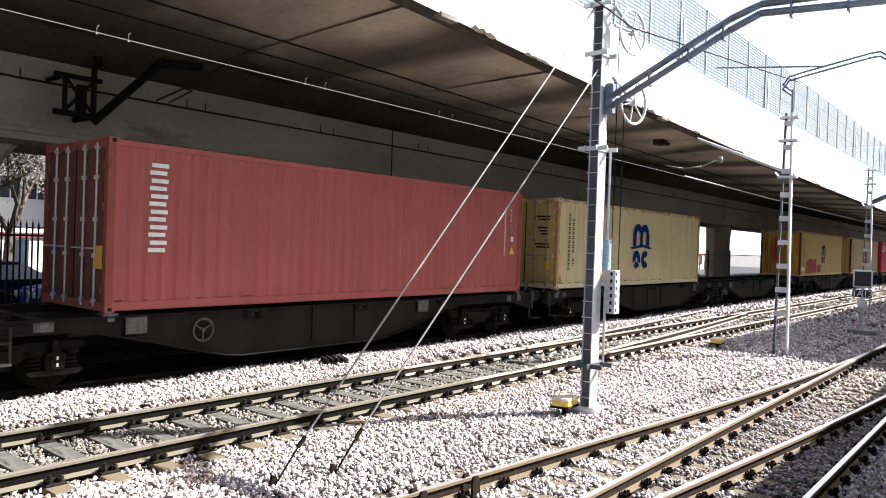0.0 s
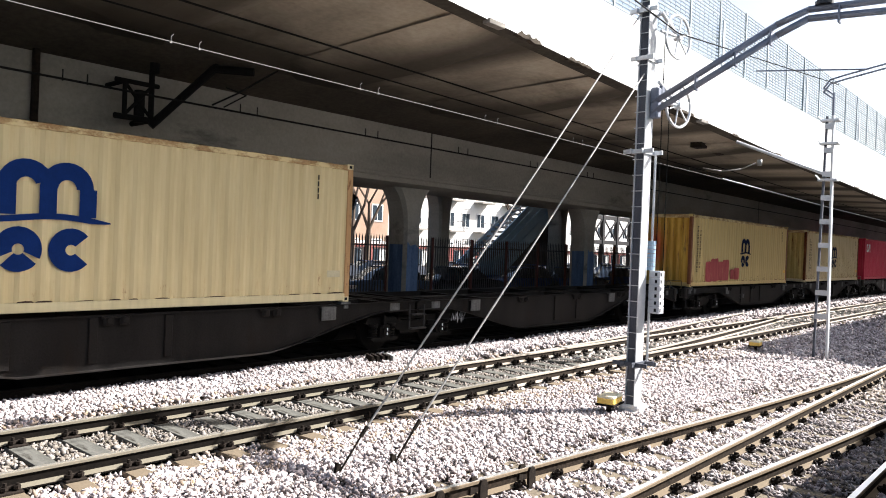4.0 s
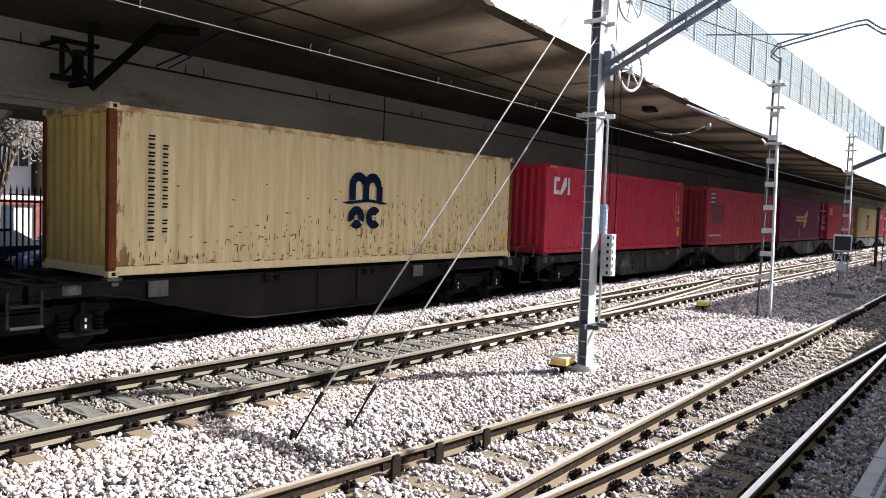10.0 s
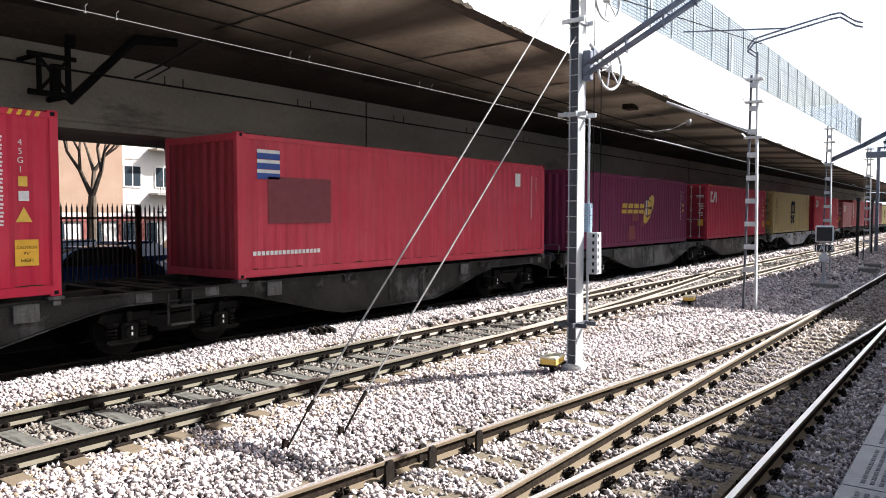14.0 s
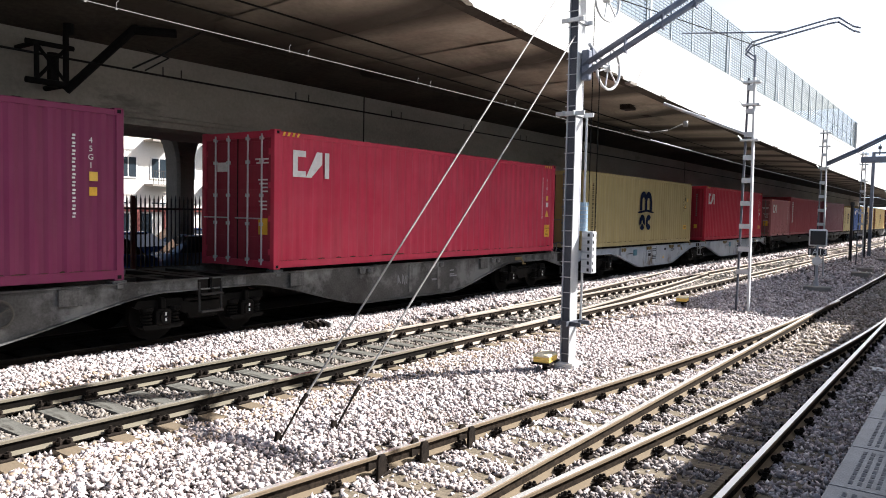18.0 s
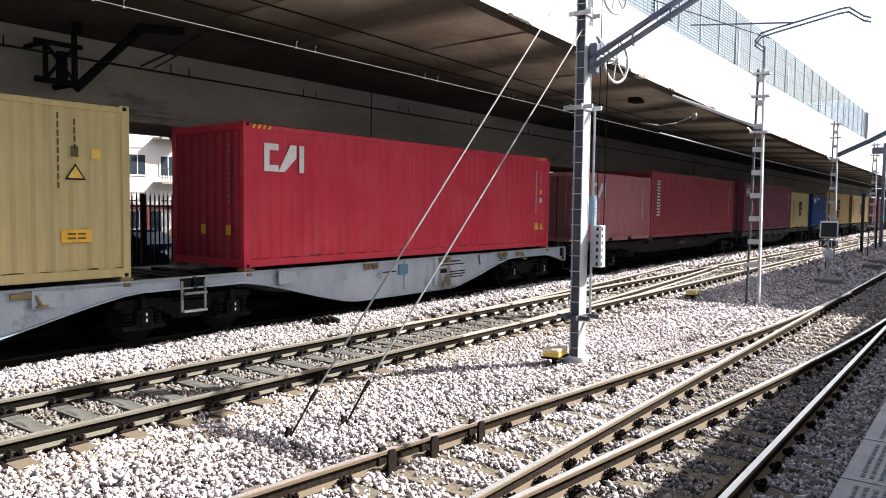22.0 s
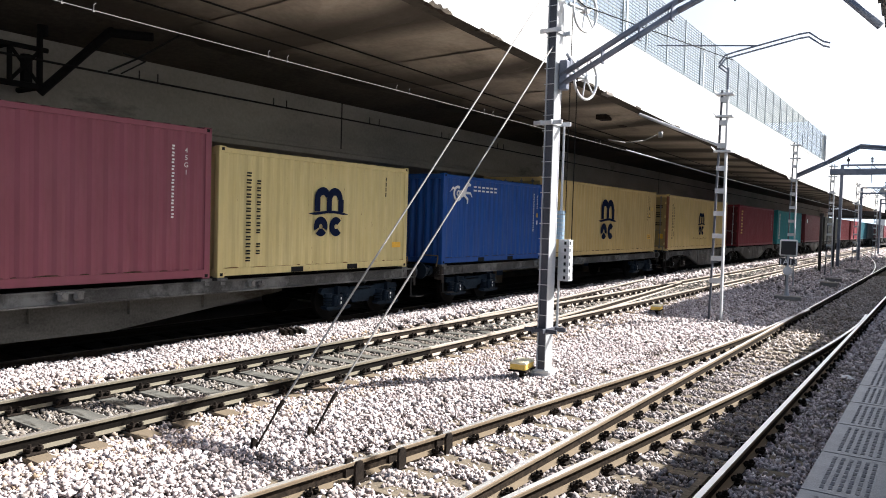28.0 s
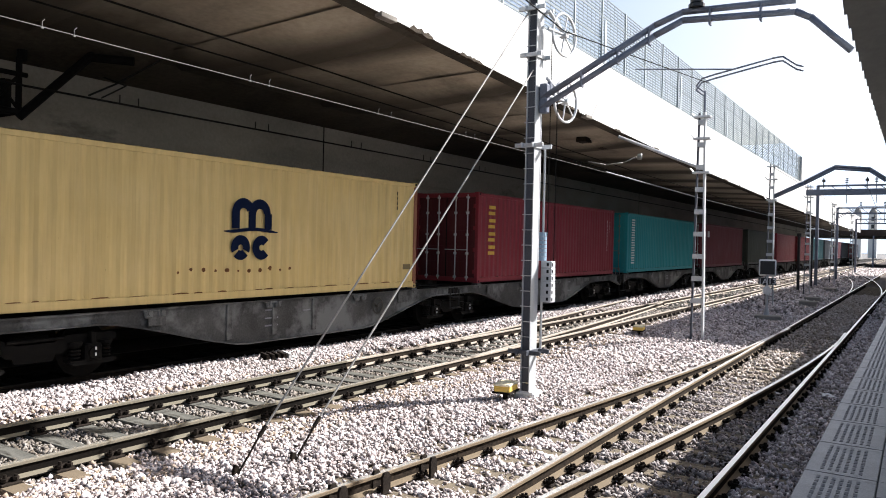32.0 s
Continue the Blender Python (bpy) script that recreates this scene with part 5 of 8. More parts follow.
def wagon(u0, u1, left, right, steel, bogie, label, style=0, shallow=False, barred=False, wheel=0.0):
    """A container flat wagon from train place u0 to u1. left and right: how far its bogies stand in from the ends;
    0 is a shared bogie under a joint (carried by the wagon on its left), None a joint whose bogie the neighbour carries."""
    w = tagged(new("container_wagon"), label, "wagon", group="wagons of the train")
    L = u1 - u0
    mids = (left or 0.0, L - (right or 0.0))
    deep = 0.3 if barred else 0.66
    key = (round(L, 2), mids, steel.name, shallow, deep)
    if key not in WAGON:
        WAGON[key] = wagon_parts(L, mids, steel, shallow, deep)
    s = WAGON[key]
    for y in (-0.02, 2.43):
        sill = part("side_sill", s["side_sill"], None, w, at=pose(0, y, 0))
        if y > 0:
            continue
        part("bottom_flange", s["bottom_flange"], None, sill)
        part("top_flange", s["top_flange"], None, sill)
        for i in range(3):
            part("twist_lock", s["twist_lock"], None, sill, at=pose(L * (0.3 + 0.2 * i) + 0.21 * (style % 3), 0, 0))
        if not shallow and not barred:
            for i in range(3):
                x = L * (0.42 + 0.085 * i)
                part("stiffener", s["stiffener"], None, sill, at=pose(x, 0, 0)) if belly(x, mids, False) > 0.8 else None
            for x in (mids[0] + 2.1, mids[1] - 2.6):
                part("sign_plate", s["sign_plate"], None, sill, "pale hanging sign plate", at=pose(x, 0, 0))
        if wheel:
            part("brake_wheel", s["brake_wheel"], None, sill, "worn grey brake wheel", at=pose(wheel, 0, -0.38))
        if steel is M_LIGHTSTEEL or style == 9:
            part("brake_lever", s["brake_lever"], None, sill, "worn ochre brake lever", at=pose(L - 2.9, 0, 0))
        if left:
            part("step", s["step"], None, sill, at=pose(0.1, 0, 0))
        if right:
            part("step", s["step"], None, sill, at=pose(L - 0.1, 0, 0))
        if right == 0:
            part("ladder", s["ladder"], None, sill, "two-rung steel step frame", at=pose(L, 0, 0))
    for x, inset in ((0.0, left), (L - 0.22, right)):
        part("end_beam", s["end_beam"], None, w, at=pose(x, -0.03, 0))
        if inset:
            part("end_plate", s["end_plate"], None, w, "chalky pale end plate", at=pose(x + (0.0 if x == 0 else 0.19), 0, 0))
            for d in (0.45, 0.95) if steel is not M_LIGHTSTEEL else ():
                bm = bmesh.new()
                block(bm, d if x == 0 else L - d - 0.24, -0.26, 0.24 - 0.05 * (style % 2), 0.17, -0.022)
                part("hazard_patch", bm, M_WEAR, w, "faded white hazard patch")
            part("handrail", s["handrail"], None, w, at=pose(x + (0.0 if x == 0 else 0.1), 0.1, -0.06))
            for y in (0.35, 2.09):
                part("buffer", s["buffer"], None, w, at=pose(0, y, -0.18) if x == 0 else pose(L, y, -0.18, 0, 0, 180))
        elif steel is not M_LIGHTSTEEL:
            bm = bmesh.new()
            block(bm, 0.5 if x == 0 else L - 0.8, -0.24, 0.3, 0.16, -0.022)
            part("hazard_patch", bm, M_WEAR, w, "faded white hazard patch")
    part("centre_frame", s["centre_frame"], None, w)
    if shallow and style == 2:
        low = [(4.2, -0.42), (5.4, -0.56), (8.2, -0.88), (L - 8.2, -0.88), (L - 5.4, -0.56), (L - 4.2, -0.42)]
        bm = bmesh.new()
        prism(bm, low + [(L - 4.2, -0.24), (4.2, -0.24)], 0.42, 0.46)
        beam = part("centre_beam", bm, M_BELLY, w, "pale dusty fish-belly centre beam")
        for x in (6.3, 7.9, L / 2, L - 7.9, L - 6.3):
            bm = bmesh.new()
            box(bm, x - 0.03, x + 0.03, 0.34, 0.415, -0.6, -0.26)
            part("stiffener", bm, M_BELLY, beam)
    for c, u, y, z in MOVING:
        if c.name.startswith("freight_container"):
            for x in (u + 0.1, u + c["span"] - 0.1):
                if u0 < x < u1:
                    part("container_pad", s["container_pad"], None, w, at=pose(x - u0, 0, 0))
                    part("container_pad", s["container_pad"], None, w, at=pose(x - u0, 2.438, 0, 0, 0, 180))
    if not shallow and not barred:
        wagon_marks(w, L, steel, style, mids)
    if left:
        add_bogie(w, left, bogie, barred)
    if right is not None:
        add_bogie(w, L - right, bogie, barred)
    MOVING.append((w, u0, Y_TRAIN - 1.219, Z_LOAD))
    return w


RED, CREAM, MAROON, BROWN, PURPLE = (0.53, 0.016, 0.052), (0.645, 0.475, 0.19), (0.22, 0.03, 0.045), (0.33, 0.075, 0.066), (0.175, 0.02, 0.074)


def numbers(c, length, top, mat=None):
    mat = mat or M_MARK_WHITE
    mark_column(c, length - 0.88, top, 11, 0.05, 0.085, 0.125, mat, "small white painted figure bar", "painted_number")
    for i, ch in enumerate("45G1"):
        sign_text(c, ch, length - 0.575, top - 0.12 - 0.135 * i, 0.13, mat)


def cream(u, doors, wear=0.55, patch=False, length=C40, height=H40, emblem=5.6, colour=CREAM, size=1.05, shift=0.0, end=None, posts=None, ink=None, sticker=None, label="cream corrugated steel container with a navy painted emblem"):
    # Default cream doors are darker: dirt and the end's shade together.
    c = container(u, length, height, colour, wear, doors, label, end or ((0.34, 0.25, 0.1) if doors else None), posts)
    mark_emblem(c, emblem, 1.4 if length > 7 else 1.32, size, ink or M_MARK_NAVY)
    mark_column(c, 0.68 - shift, height - 0.47, 13, 0.12, 0.09, 0.144, M_MARK_BLACK, "black painted bar", "painted_bar")
    mark_column(c, 0.95 - shift, height - 0.62, 8, 0.1, 0.085, 0.144, M_MARK_BLACK, "black painted bar", "painted_bar")
    mark_column(c, 0.95 - shift, height - 0.62 - 9 * 0.144, 2, 0.1, 0.085, 0.144, M_MARK_BLACK, "black painted bar", "painted_bar")
    mark_column(c, length - 0.94, height - 0.3, 4, 0.03, 0.1, 0.13, M_OLIVE if sticker == "tags" else M_MARK_BLACK, "thin black painted bar", "painted_number")
    if doors:
        for y, z, w2, n in ((0.3, height - 0.62, 0.5, 2), (0.36, height - 0.98, 0.4, 3), (0.3, height - 1.5, 0.55, 2)):
            bm = bmesh.new()
            for i in range(n):
                box(bm, 0.012, 0.018, y, y + w2 - 0.07 * i, z - 0.1 * i, z - 0.1 * i + 0.05)
            part("painted_row", bm, M_MARK_BLACK, c, "rows of black bars on the door")
        bm = bmesh.new()
        box(bm, 0.01, 0.018, 0.24, 0.46, 0.62, 0.86)
        part("sticker", bm, M_MARK_YELLOW, c, "orange warning sticker on the door")
    if sticker == "tags":
        cream_tags(c, length, height)
    else:
        mark_plate(c, length - 0.62, 0.52, 0.34, 0.14, sticker or M_MARK_YELLOW, "rectangular warning sticker")
    if patch:
        for x, z, w2, h2 in ((1.54, 0.2, 0.6, 0.8), (2.1, 0.22, 0.75, 0.92), (2.85, 0.24, 0.6, 0.78), (3.42, 0.24, 0.62, 0.86), (4.29, 0.28, 0.5, 0.42), (4.75, 0.26, 0.55, 0.5)):
            bm = bmesh.new()
            blotch(bm, x + w2 / 2, z + h2 / 2, w2 * 0.56, h2 * 0.53, int(x * 10))
            part("repair_patch", bm, M_MARK_RED, c, "dull red overpainted patch")
    return c


def cream_tags(c, length, height):
    """Number columns, stickers and a warning triangle near the far end of a clean cream container."""
    mark_column(c, length - 1.2, height - 0.22, 9, 0.028, 0.1, 0.135, M_OLIVE, "thin olive painted bar", "painted_number")
    mark_plate(c, length - 0.99, 2.0, 0.12, 0.17, M_OLIVE, "small grey sticker")
    mark_plate(c, length - 0.66, 1.98, 0.15, 0.16, M_MARK_GOLD, "small orange sticker")
    for y, k, mat, text in ((-0.004, 1.0, M_MARK_BLACK, "black edge of the warning triangle"), (-0.006, 0.74, M_MARK_GOLD, "yellow warning triangle")):
        bm = bmesh.new()
        x, z = length - 0.92, 1.735
        bm.faces.new([bm.verts.new((x + a * k, y, z + b * k)) for a, b in ((-0.17, -0.1), (0.17, -0.1), (0.0, 0.16))])
        part("warning_triangle", bm, mat, c, text)
    mark_plate(c, length - 1.16, 0.64, 0.48, 0.2, M_MARK_YELLOW, "rectangular yellow warning sticker")
    for z in (0.76, 0.69):
        bm = bmesh.new()
        for x in (-1.06, -0.9):
            block(bm, length + x, z, 0.13, 0.03, -0.007)
        part("sticker_text", bm, M_OLIVE, c, "dark lettering bars on the sticker")


def red_box(u, doors, colour=RED, wear=0.3, length=C40, height=H40, logo=True, label="bright red corrugated steel container", label_plate=True):
    # Red doors at 0.55 of the side colour, for the unlit end.
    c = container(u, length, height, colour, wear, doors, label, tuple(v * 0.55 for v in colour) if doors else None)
    if logo:
        k = 0.8
        x, z = 0.5, height - 0.95
        bm = bmesh.new()
        block(bm, x, z, 0.36, 0.13)
        block(bm, x, z + 0.43, 0.36, 0.13)
        block(bm, x, z + 0.13, 0.13, 0.3)
        vs = [bm.verts.new((x + a, -0.004, z + b)) for a, b in ((0.36, 0.0), (0.52, 0.0), (0.84, 0.3), (0.84, 0.56), (0.68, 0.56))]
        bm.faces.new(vs)
        block(bm, x + 0.92, z, 0.13, 0.56)
        part("painted_logo", bm, M_MARK_WHITE, c, "white painted block logo")
    numbers(c, length, height - 0.45)
    if doors:
        for y, z, w2, n in ((0.2, height - 0.62, 0.42, 2), (0.22, height - 1.05, 0.3, 4), (0.24, height - 1.5, 0.26, 3), (1.5, height - 0.85, 0.4, 1)):
            for i in range(n):
                bm = bmesh.new()
                box(bm, 0.012, 0.018, y, y + w2 - 0.04 * i, z - 0.08 * i, z - 0.08 * i + (0.03 if n > 1 else 0.2))
                part("painted_bar", bm, M_MARK_WHITE, c, "white painted bar on the door")
        bm = bmesh.new()
        box(bm, 0.01, 0.018, 0.22, 0.5, 0.72, 1.06)
        part("sticker", bm, M_MARK_YELLOW, c, "yellow height warning sticker on the door")
    if label_plate == "pair":
        # This end wall is darkened to hold its shade.
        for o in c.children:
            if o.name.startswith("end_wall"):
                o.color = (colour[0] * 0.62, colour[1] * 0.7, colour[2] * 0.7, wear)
        for i in range(11):
            bm = bmesh.new()
            box(bm, -0.004, 0.002, 0.44, 0.5, height - 0.5 - 0.11 * i, height - 0.43 - 0.11 * i)
            part("painted_number", bm, M_DULLBAR, c, "small pale painted bar on the end")
        for y in (0.42, 1.25):
            bm = bmesh.new()
            box(bm, -0.004, 0.002, y, y + 0.15, 0.66, 0.86)
            part("sticker", bm, M_MARK_YELLOW, c, "small yellow warning sticker on the end")
        mark_plate(c, length - 0.92, 0.56, 0.22, 0.22, M_MARK_YELLOW, "square yellow warning sticker")
        bm = bmesh.new()
        prism(bm, [(length - 0.62, 0.57), (length - 0.38, 0.57), (length - 0.5, 0.79)], -0.006, -0.002)
        part("warning_triangle", bm, M_MARK_GOLD, c, "yellow warning triangle")
        mark_plate(c, length - 0.62, height - 1.2, 0.12, 0.15, M_MARK_GOLD, "small orange sticker")
        mark_plate(c, length - 0.63, height - 1.47, 0.13, 0.16, M_MARK_WHITE, "small white sticker")
    elif label_plate:
        mark_plate(c, length - 0.68, 0.5, 0.34, 0.4, M_MARK_YELLOW, "yellow height warning sticker")
        stickers(c, length, height - 0.45)
    bm = bmesh.new()
    for i in range(4):
        vs = [bm.verts.new((length - 0.75 + i * 0.13 + a, -0.008, height - 0.12 + b)) for a, b in ((0, 0), (0.06, 0), (0.1, 0.08), (0.04, 0.08))]
        bm.faces.new(vs)
    part("height_stripe", bm, M_MARK_YELLOW, c, "yellow and black height stripe")
    bm = bmesh.new()
    for i in range(4):
        vs = [bm.verts.new((0.2 + i * 0.13 + a, -0.008, height - 0.12 + b)) for a, b in ((0, 0), (0.06, 0), (0.1, 0.08), (0.04, 0.08))]
        bm.faces.new(vs)
    part("height_stripe", bm, M_MARK_YELLOW, c, "yellow and black height stripe")
    return c


def build_train():
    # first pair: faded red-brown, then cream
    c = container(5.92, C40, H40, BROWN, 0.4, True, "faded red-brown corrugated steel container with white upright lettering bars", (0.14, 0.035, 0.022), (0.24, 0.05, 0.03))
    bm = bmesh.new()
    box(bm, -0.006, -0.001, 0.12, 0.4, 0.72, 1.1)
    part("sticker", bm, M_MARK_YELLOW, c, "orange warning sticker on the door")
    outline_column(c, 0.72, H40 - 0.36, 6, 0.34, 0.2, 0.265, M_MARK_WHITE, "bold white painted block")
    numbers(c, C40, H40 - 0.5)
    zl = 2.35 - Z_LOAD
    bm = bmesh.new()
    prism(bm, [(11.58, zl - 0.1), (11.82, zl - 0.1), (11.7, zl + 0.11)], -0.006, -0.002)
    part("warning_triangle", bm, M_MARK_GOLD, c, "yellow warning triangle")
    mark_plate(c, 11.64, zl + 0.26, 0.13, 0.14, M_MARK_WHITE, "small white sticker")
    mark_plate(c, 11.64, zl + 0.52, 0.12, 0.1, M_OCHRE, "small ochre sticker")
    c = cream(20.16, True, 0.35, emblem=5.47, size=1.37, posts=(0.42, 0.24, 0.1), colour=(0.62, 0.53, 0.31), ink=M_MARK_DEEPBLUE, sticker=M_FAINT, end=(0.5, 0.36, 0.13))
    rust_eaten(c, M_RUSTSIDE_PALE, False)
    c = cream(49.98, False, 0.45, True, emblem=5.52, shift=0.12, end=(0.55, 0.32, 0.04), posts=(0.2, 0.07, 0.03), label="weathered cream container with dull red patches and rusty end")
    drips(c, 40, 0.6, 9)
    rust_eaten(c, M_RUSTSIDE_LIGHT, False)
    for o in c.children:
        if o.name.startswith("end_wall"):
            o.data = in_paint(o.data, sprayed_end("sprayed_yellow_end_paint"))
            o["label"] = "rusty yellow end wall with a sprayed red cloud"
    c = cream(65.49, False, 0.5, emblem=5.48, end=(0.55, 0.4, 0.14), posts=(0.2, 0.065, 0.025), colour=(0.66, 0.54, 0.31), label="rust-streaked cream container with a navy painted emblem")
    drips(c, 420, 1.9, 4)
    rust_eaten(c, M_RUSTSIDE)
    red_box(79.64, False)
    c = container(95.21, C40, H40, (0.5, 0.04, 0.07), 0.35, False, "red corrugated container with blue and white wave logo", (0.3, 0.025, 0.04))
    for i in range(3):
        mark_plate(c, 0.48, H40 - 0.9 + 0.2 * i, 0.58, 0.12, M_MARK_BLUE, "blue stripe", "logo_stripe")
        mark_plate(c, 0.48, H40 - 0.78 + 0.2 * i, 0.58, 0.07, M_MARK_WHITE, "white stripe", "logo_stripe")
    mark_plate(c, 0.75, 1.1, 1.75, 0.95, plain("faded_overpaint", (0.17, 0.03, 0.04), 0.6), "darker overpainted rectangle", "repair_patch")
    mark_row(c, 0.36, 0.46, 17, 0.08, 0.085, 0.108, M_MARK_WHITE, "line of small white bars")
    mark_plate(c, 10.35, 2.15, 0.3, 0.4, M_MARK_WHITE, "white sticker")
    numbers(c, C40, H40 - 0.4)
    c = container(109.27, C40, H40, PURPLE, 0.35, False, "purple corrugated container with a golden oval logo")
    def flat(name, pts, y, mat, label):
        bm = bmesh.new()
        bm.faces.new([bm.verts.new((x, y, z)) for x, z in pts])
        part(name, bm, mat, c, label)
    for i in range(4):
        x, z, wd, ht, b = 4.4 + i * 0.6, 1.34, 0.5, 0.4, 0.11
        sh = 0.1
        for a0, a1, b0, b1 in ((0, wd, 0, 0.15), (0.02, wd, 0.22, ht)):
            flat("painted_block", [(x + p + sh * q / ht, z + q) for p, q in ((a0, b0), (a1, b0), (a1, b1), (a0, b1))], -0.004, M_MARK_GOLD, "golden slanted painted bar")
    oval = []
    for i in range(28):
        a = 2 * math.pi * i / 28
        p, q = 0.78 * math.cos(a), 0.34 * math.sin(a)
        oval.append((7.3 + 0.69 * p - 0.72 * q, 1.52 + 0.72 * p + 0.69 * q))
    flat("oval_logo", oval, -0.004, M_MARK_GOLD, "golden tilted oval logo")
    flat("logo_frame", [(6.92, 1.26), (7.12, 1.16), (7.64, 1.3), (7.64, 1.84), (7.12, 2.0), (6.92, 1.9)], -0.0055, M_MARK_PURPLE, "dark purple logo outline")
    for z0, z1, e in ((1.3, 1.55, -0.05), (1.6, 1.87, 0.05)):
        flat("logo_pane", [(6.94, z0), (7.1, z0 + min(e, 0)), (7.1, z1 + max(e, 0)), (6.94, z1)], -0.007, M_MARK_WHITE, "white pane in the logo")
        flat("logo_pane", [(7.16, z0 + min(e, 0)), (7.6, z0 + 0.04), (7.6, z1 - 0.05), (7.16, z1 + max(e, 0))], -0.007, M_MARK_GOLD, "golden pane in the logo")
    for x, z, wd, ht in ((5.14, 0.26, 0.66, 0.58), (5.5, 1.02, 0.58, 0.34), (6.5, 0.8, 0.35, 0.25)):
        flat("repair_patch", [(x, z), (x + wd, z + 0.02), (x + wd - 0.02, z + ht), (x + 0.02, z + ht - 0.02)], -0.0035, M_MARK_PATCH, "faded orange-red repair patch")
    numbers(c, C40, H40 - 0.5)
    mark_plate(c, C40 - 0.6, 1.66, 0.14, 0.15, M_MARK_GOLD, "small orange sticker")
    mark_plate(c, C40 - 0.6, 1.42, 0.13, 0.14, M_MARK_YELLOW, "small yellow sticker")
    red_box(124.71, True, (0.5, 0.028, 0.07))
    cream(139.18, True, 0.3, emblem=5.41, size=1.36, sticker="tags", colour=(0.47, 0.37, 0.165))
    red_box(153.71, False, (0.53, 0.02, 0.048), 0.2, label="clean bright red corrugated steel container", label_plate="pair")
    c = red_box(168.67, True, (0.48, 0.175, 0.185), 0.5, C20, H20, label="faded pinkish-red short container with rust spots", label_plate=False)
    drips(c, 130, 1.3, 21, C20)
    c = container(174.84, C40, H40, (0.35, 0.045, 0.06), 0.35, False, "dark red corrugated container with white upright blocks")
    outline_column(c, 0.62, H40 - 0.4, 6, 0.4, 0.2, 0.265, M_MARK_WHITE, "bold white painted block")
    numbers(c, C40, H40 - 0.5)
    c = container(189.24, C40, H40, (0.205, 0.056, 0.08), 0.3, False, "maroon corrugated container with a blue and yellow sticker logo")
    top = H40 - 0.76
    mark_plate(c, 0.41, top - 0.02, 1.22, 0.59, M_MARK_WHITE, "white edge of the logo panel", "logo_border")
    bm = bmesh.new()
    box(bm, 0.43, 1.61, -0.012, -0.001, top, top + 0.55)
    part("logo_panel", bm, M_PANELNAVY, c, "deep blue logo panel")

    def logo_piece(name, pts, y, mat, text):
        bm = bmesh.new()
        bm.faces.new([bm.verts.new((x, y, z)) for x, z in pts])
        part(name, bm, mat, c, text)
    for k in range(5):
        z = top + 0.29 + 0.042 * k
        logo_piece("logo_band", [(0.66 + 0.09 * abs(k - 2), z), (1.58, z), (1.58, z + 0.03), (0.66 + 0.09 * abs(k - 2), z + 0.03)], -0.015, M_MARK_YELLOW, "yellow stripe on the logo")
    logo_piece("logo_wedge", [(1.04, top + 0.52), (1.16, top + 0.52), (1.11, top + 0.3)], -0.018, M_MARK_PATCH, "orange wedge on the logo")
    logo_piece("logo_block", [(0.47, top + 0.06), (0.62, top + 0.06), (0.6, top + 0.34), (0.57, top + 0.42), (0.52, top + 0.42), (0.49, top + 0.34)], -0.015, M_MARK_WHITE, "white tapered block on the logo")
    for k in range(6):
        x, tall = 0.66 + k * 0.153, 0.21 if k == 0 else 0.16
        for a, b in ((0.0, 0.05), (0.075, 0.115)):
            logo_piece("logo_block", [(x + a, top + 0.05), (x + b, top + 0.05), (x + b + 0.03, top + 0.05 + tall), (x + a + 0.03, top + 0.05 + tall)], -0.015, M_MARK_WHITE, "white slanted bar on the logo")
    numbers(c, C40, H40 - 0.4)
    cream(201.61, False, 0.5, False, C20, H20, 2.62, size=0.92, colour=(0.57, 0.47, 0.21), label="short cream container with a navy painted emblem")
    c = container(209.31, C20, H20, (0.001, 0.055, 0.25), 0.1, False, "deep blue short container with a white winged emblem")
    bm = bmesh.new()
    for pts in ([(0.74, 1.98), (0.95, 1.93), (1.14, 2.02), (1.2, 2.18), (1.3, 2.3), (1.26, 2.36), (1.12, 2.32), (1.02, 2.18), (0.82, 2.12)],
                [(1.1, 2.3), (1.26, 2.42), (1.42, 2.33), (1.4, 2.28), (1.27, 2.27)],
                [(1.12, 2.04), (1.4, 2.04), (1.46, 1.96), (1.5, 1.97), (1.43, 2.1), (1.15, 2.12)],
                [(1.05, 1.97), (1.24, 1.86), (1.22, 1.76), (1.27, 1.76), (1.3, 1.9), (1.12, 2.03)],
                [(0.3, 2.06), (0.48, 2.16), (0.62, 2.12), (0.6, 2.19), (0.46, 2.23)]):
        bm.faces.new([bm.verts.new((x, -0.004, z)) for x, z in pts])
    arch_shape(bm, 0.72, 2.04, 0.15, 0.23, 60, 330, -0.0045, 18)
    arch_shape(bm, 0.76, 2.04, 0.05, 0.1, 40, 300, -0.005, 12)
    part("winged_emblem", bm, M_MARK_WHITE, c, "white sweeping emblem of plain shapes")
    mark_row(c, 1.58, 2.14, 6, 0.16, 0.05, 0.24, M_MARK_WHITE, "row of white bars")
    mark_row(c, 1.58, 2.25, 6, 0.16, 0.05, 0.24, M_MARK_WHITE, "row of white bars")
    mark_column(c, C20 - 0.36, H20 - 0.4, 4, 0.05, 0.085, 0.12, M_MARK_WHITE, "small white painted figure bar", "painted_number")
    mark_plate(c, C20 - 0.38, H20 - 1.15, 0.1, 0.14, M_MARK_YELLOW, "small yellow sticker")
    mark_plate(c, C20 - 0.38, H20 - 1.4, 0.1, 0.14, M_MARK_WHITE, "small white sticker")
    mark_column(c, C20 - 0.62, H20 - 0.35, 11, 0.06, 0.085, 0.12, M_MARK_WHITE, "small white painted figure bar", "painted_number")
    cream(215.4, True, 0.3, emblem=5.38, size=1.36, sticker="tags", shift=0.1, colour=(0.56, 0.4, 0.155))
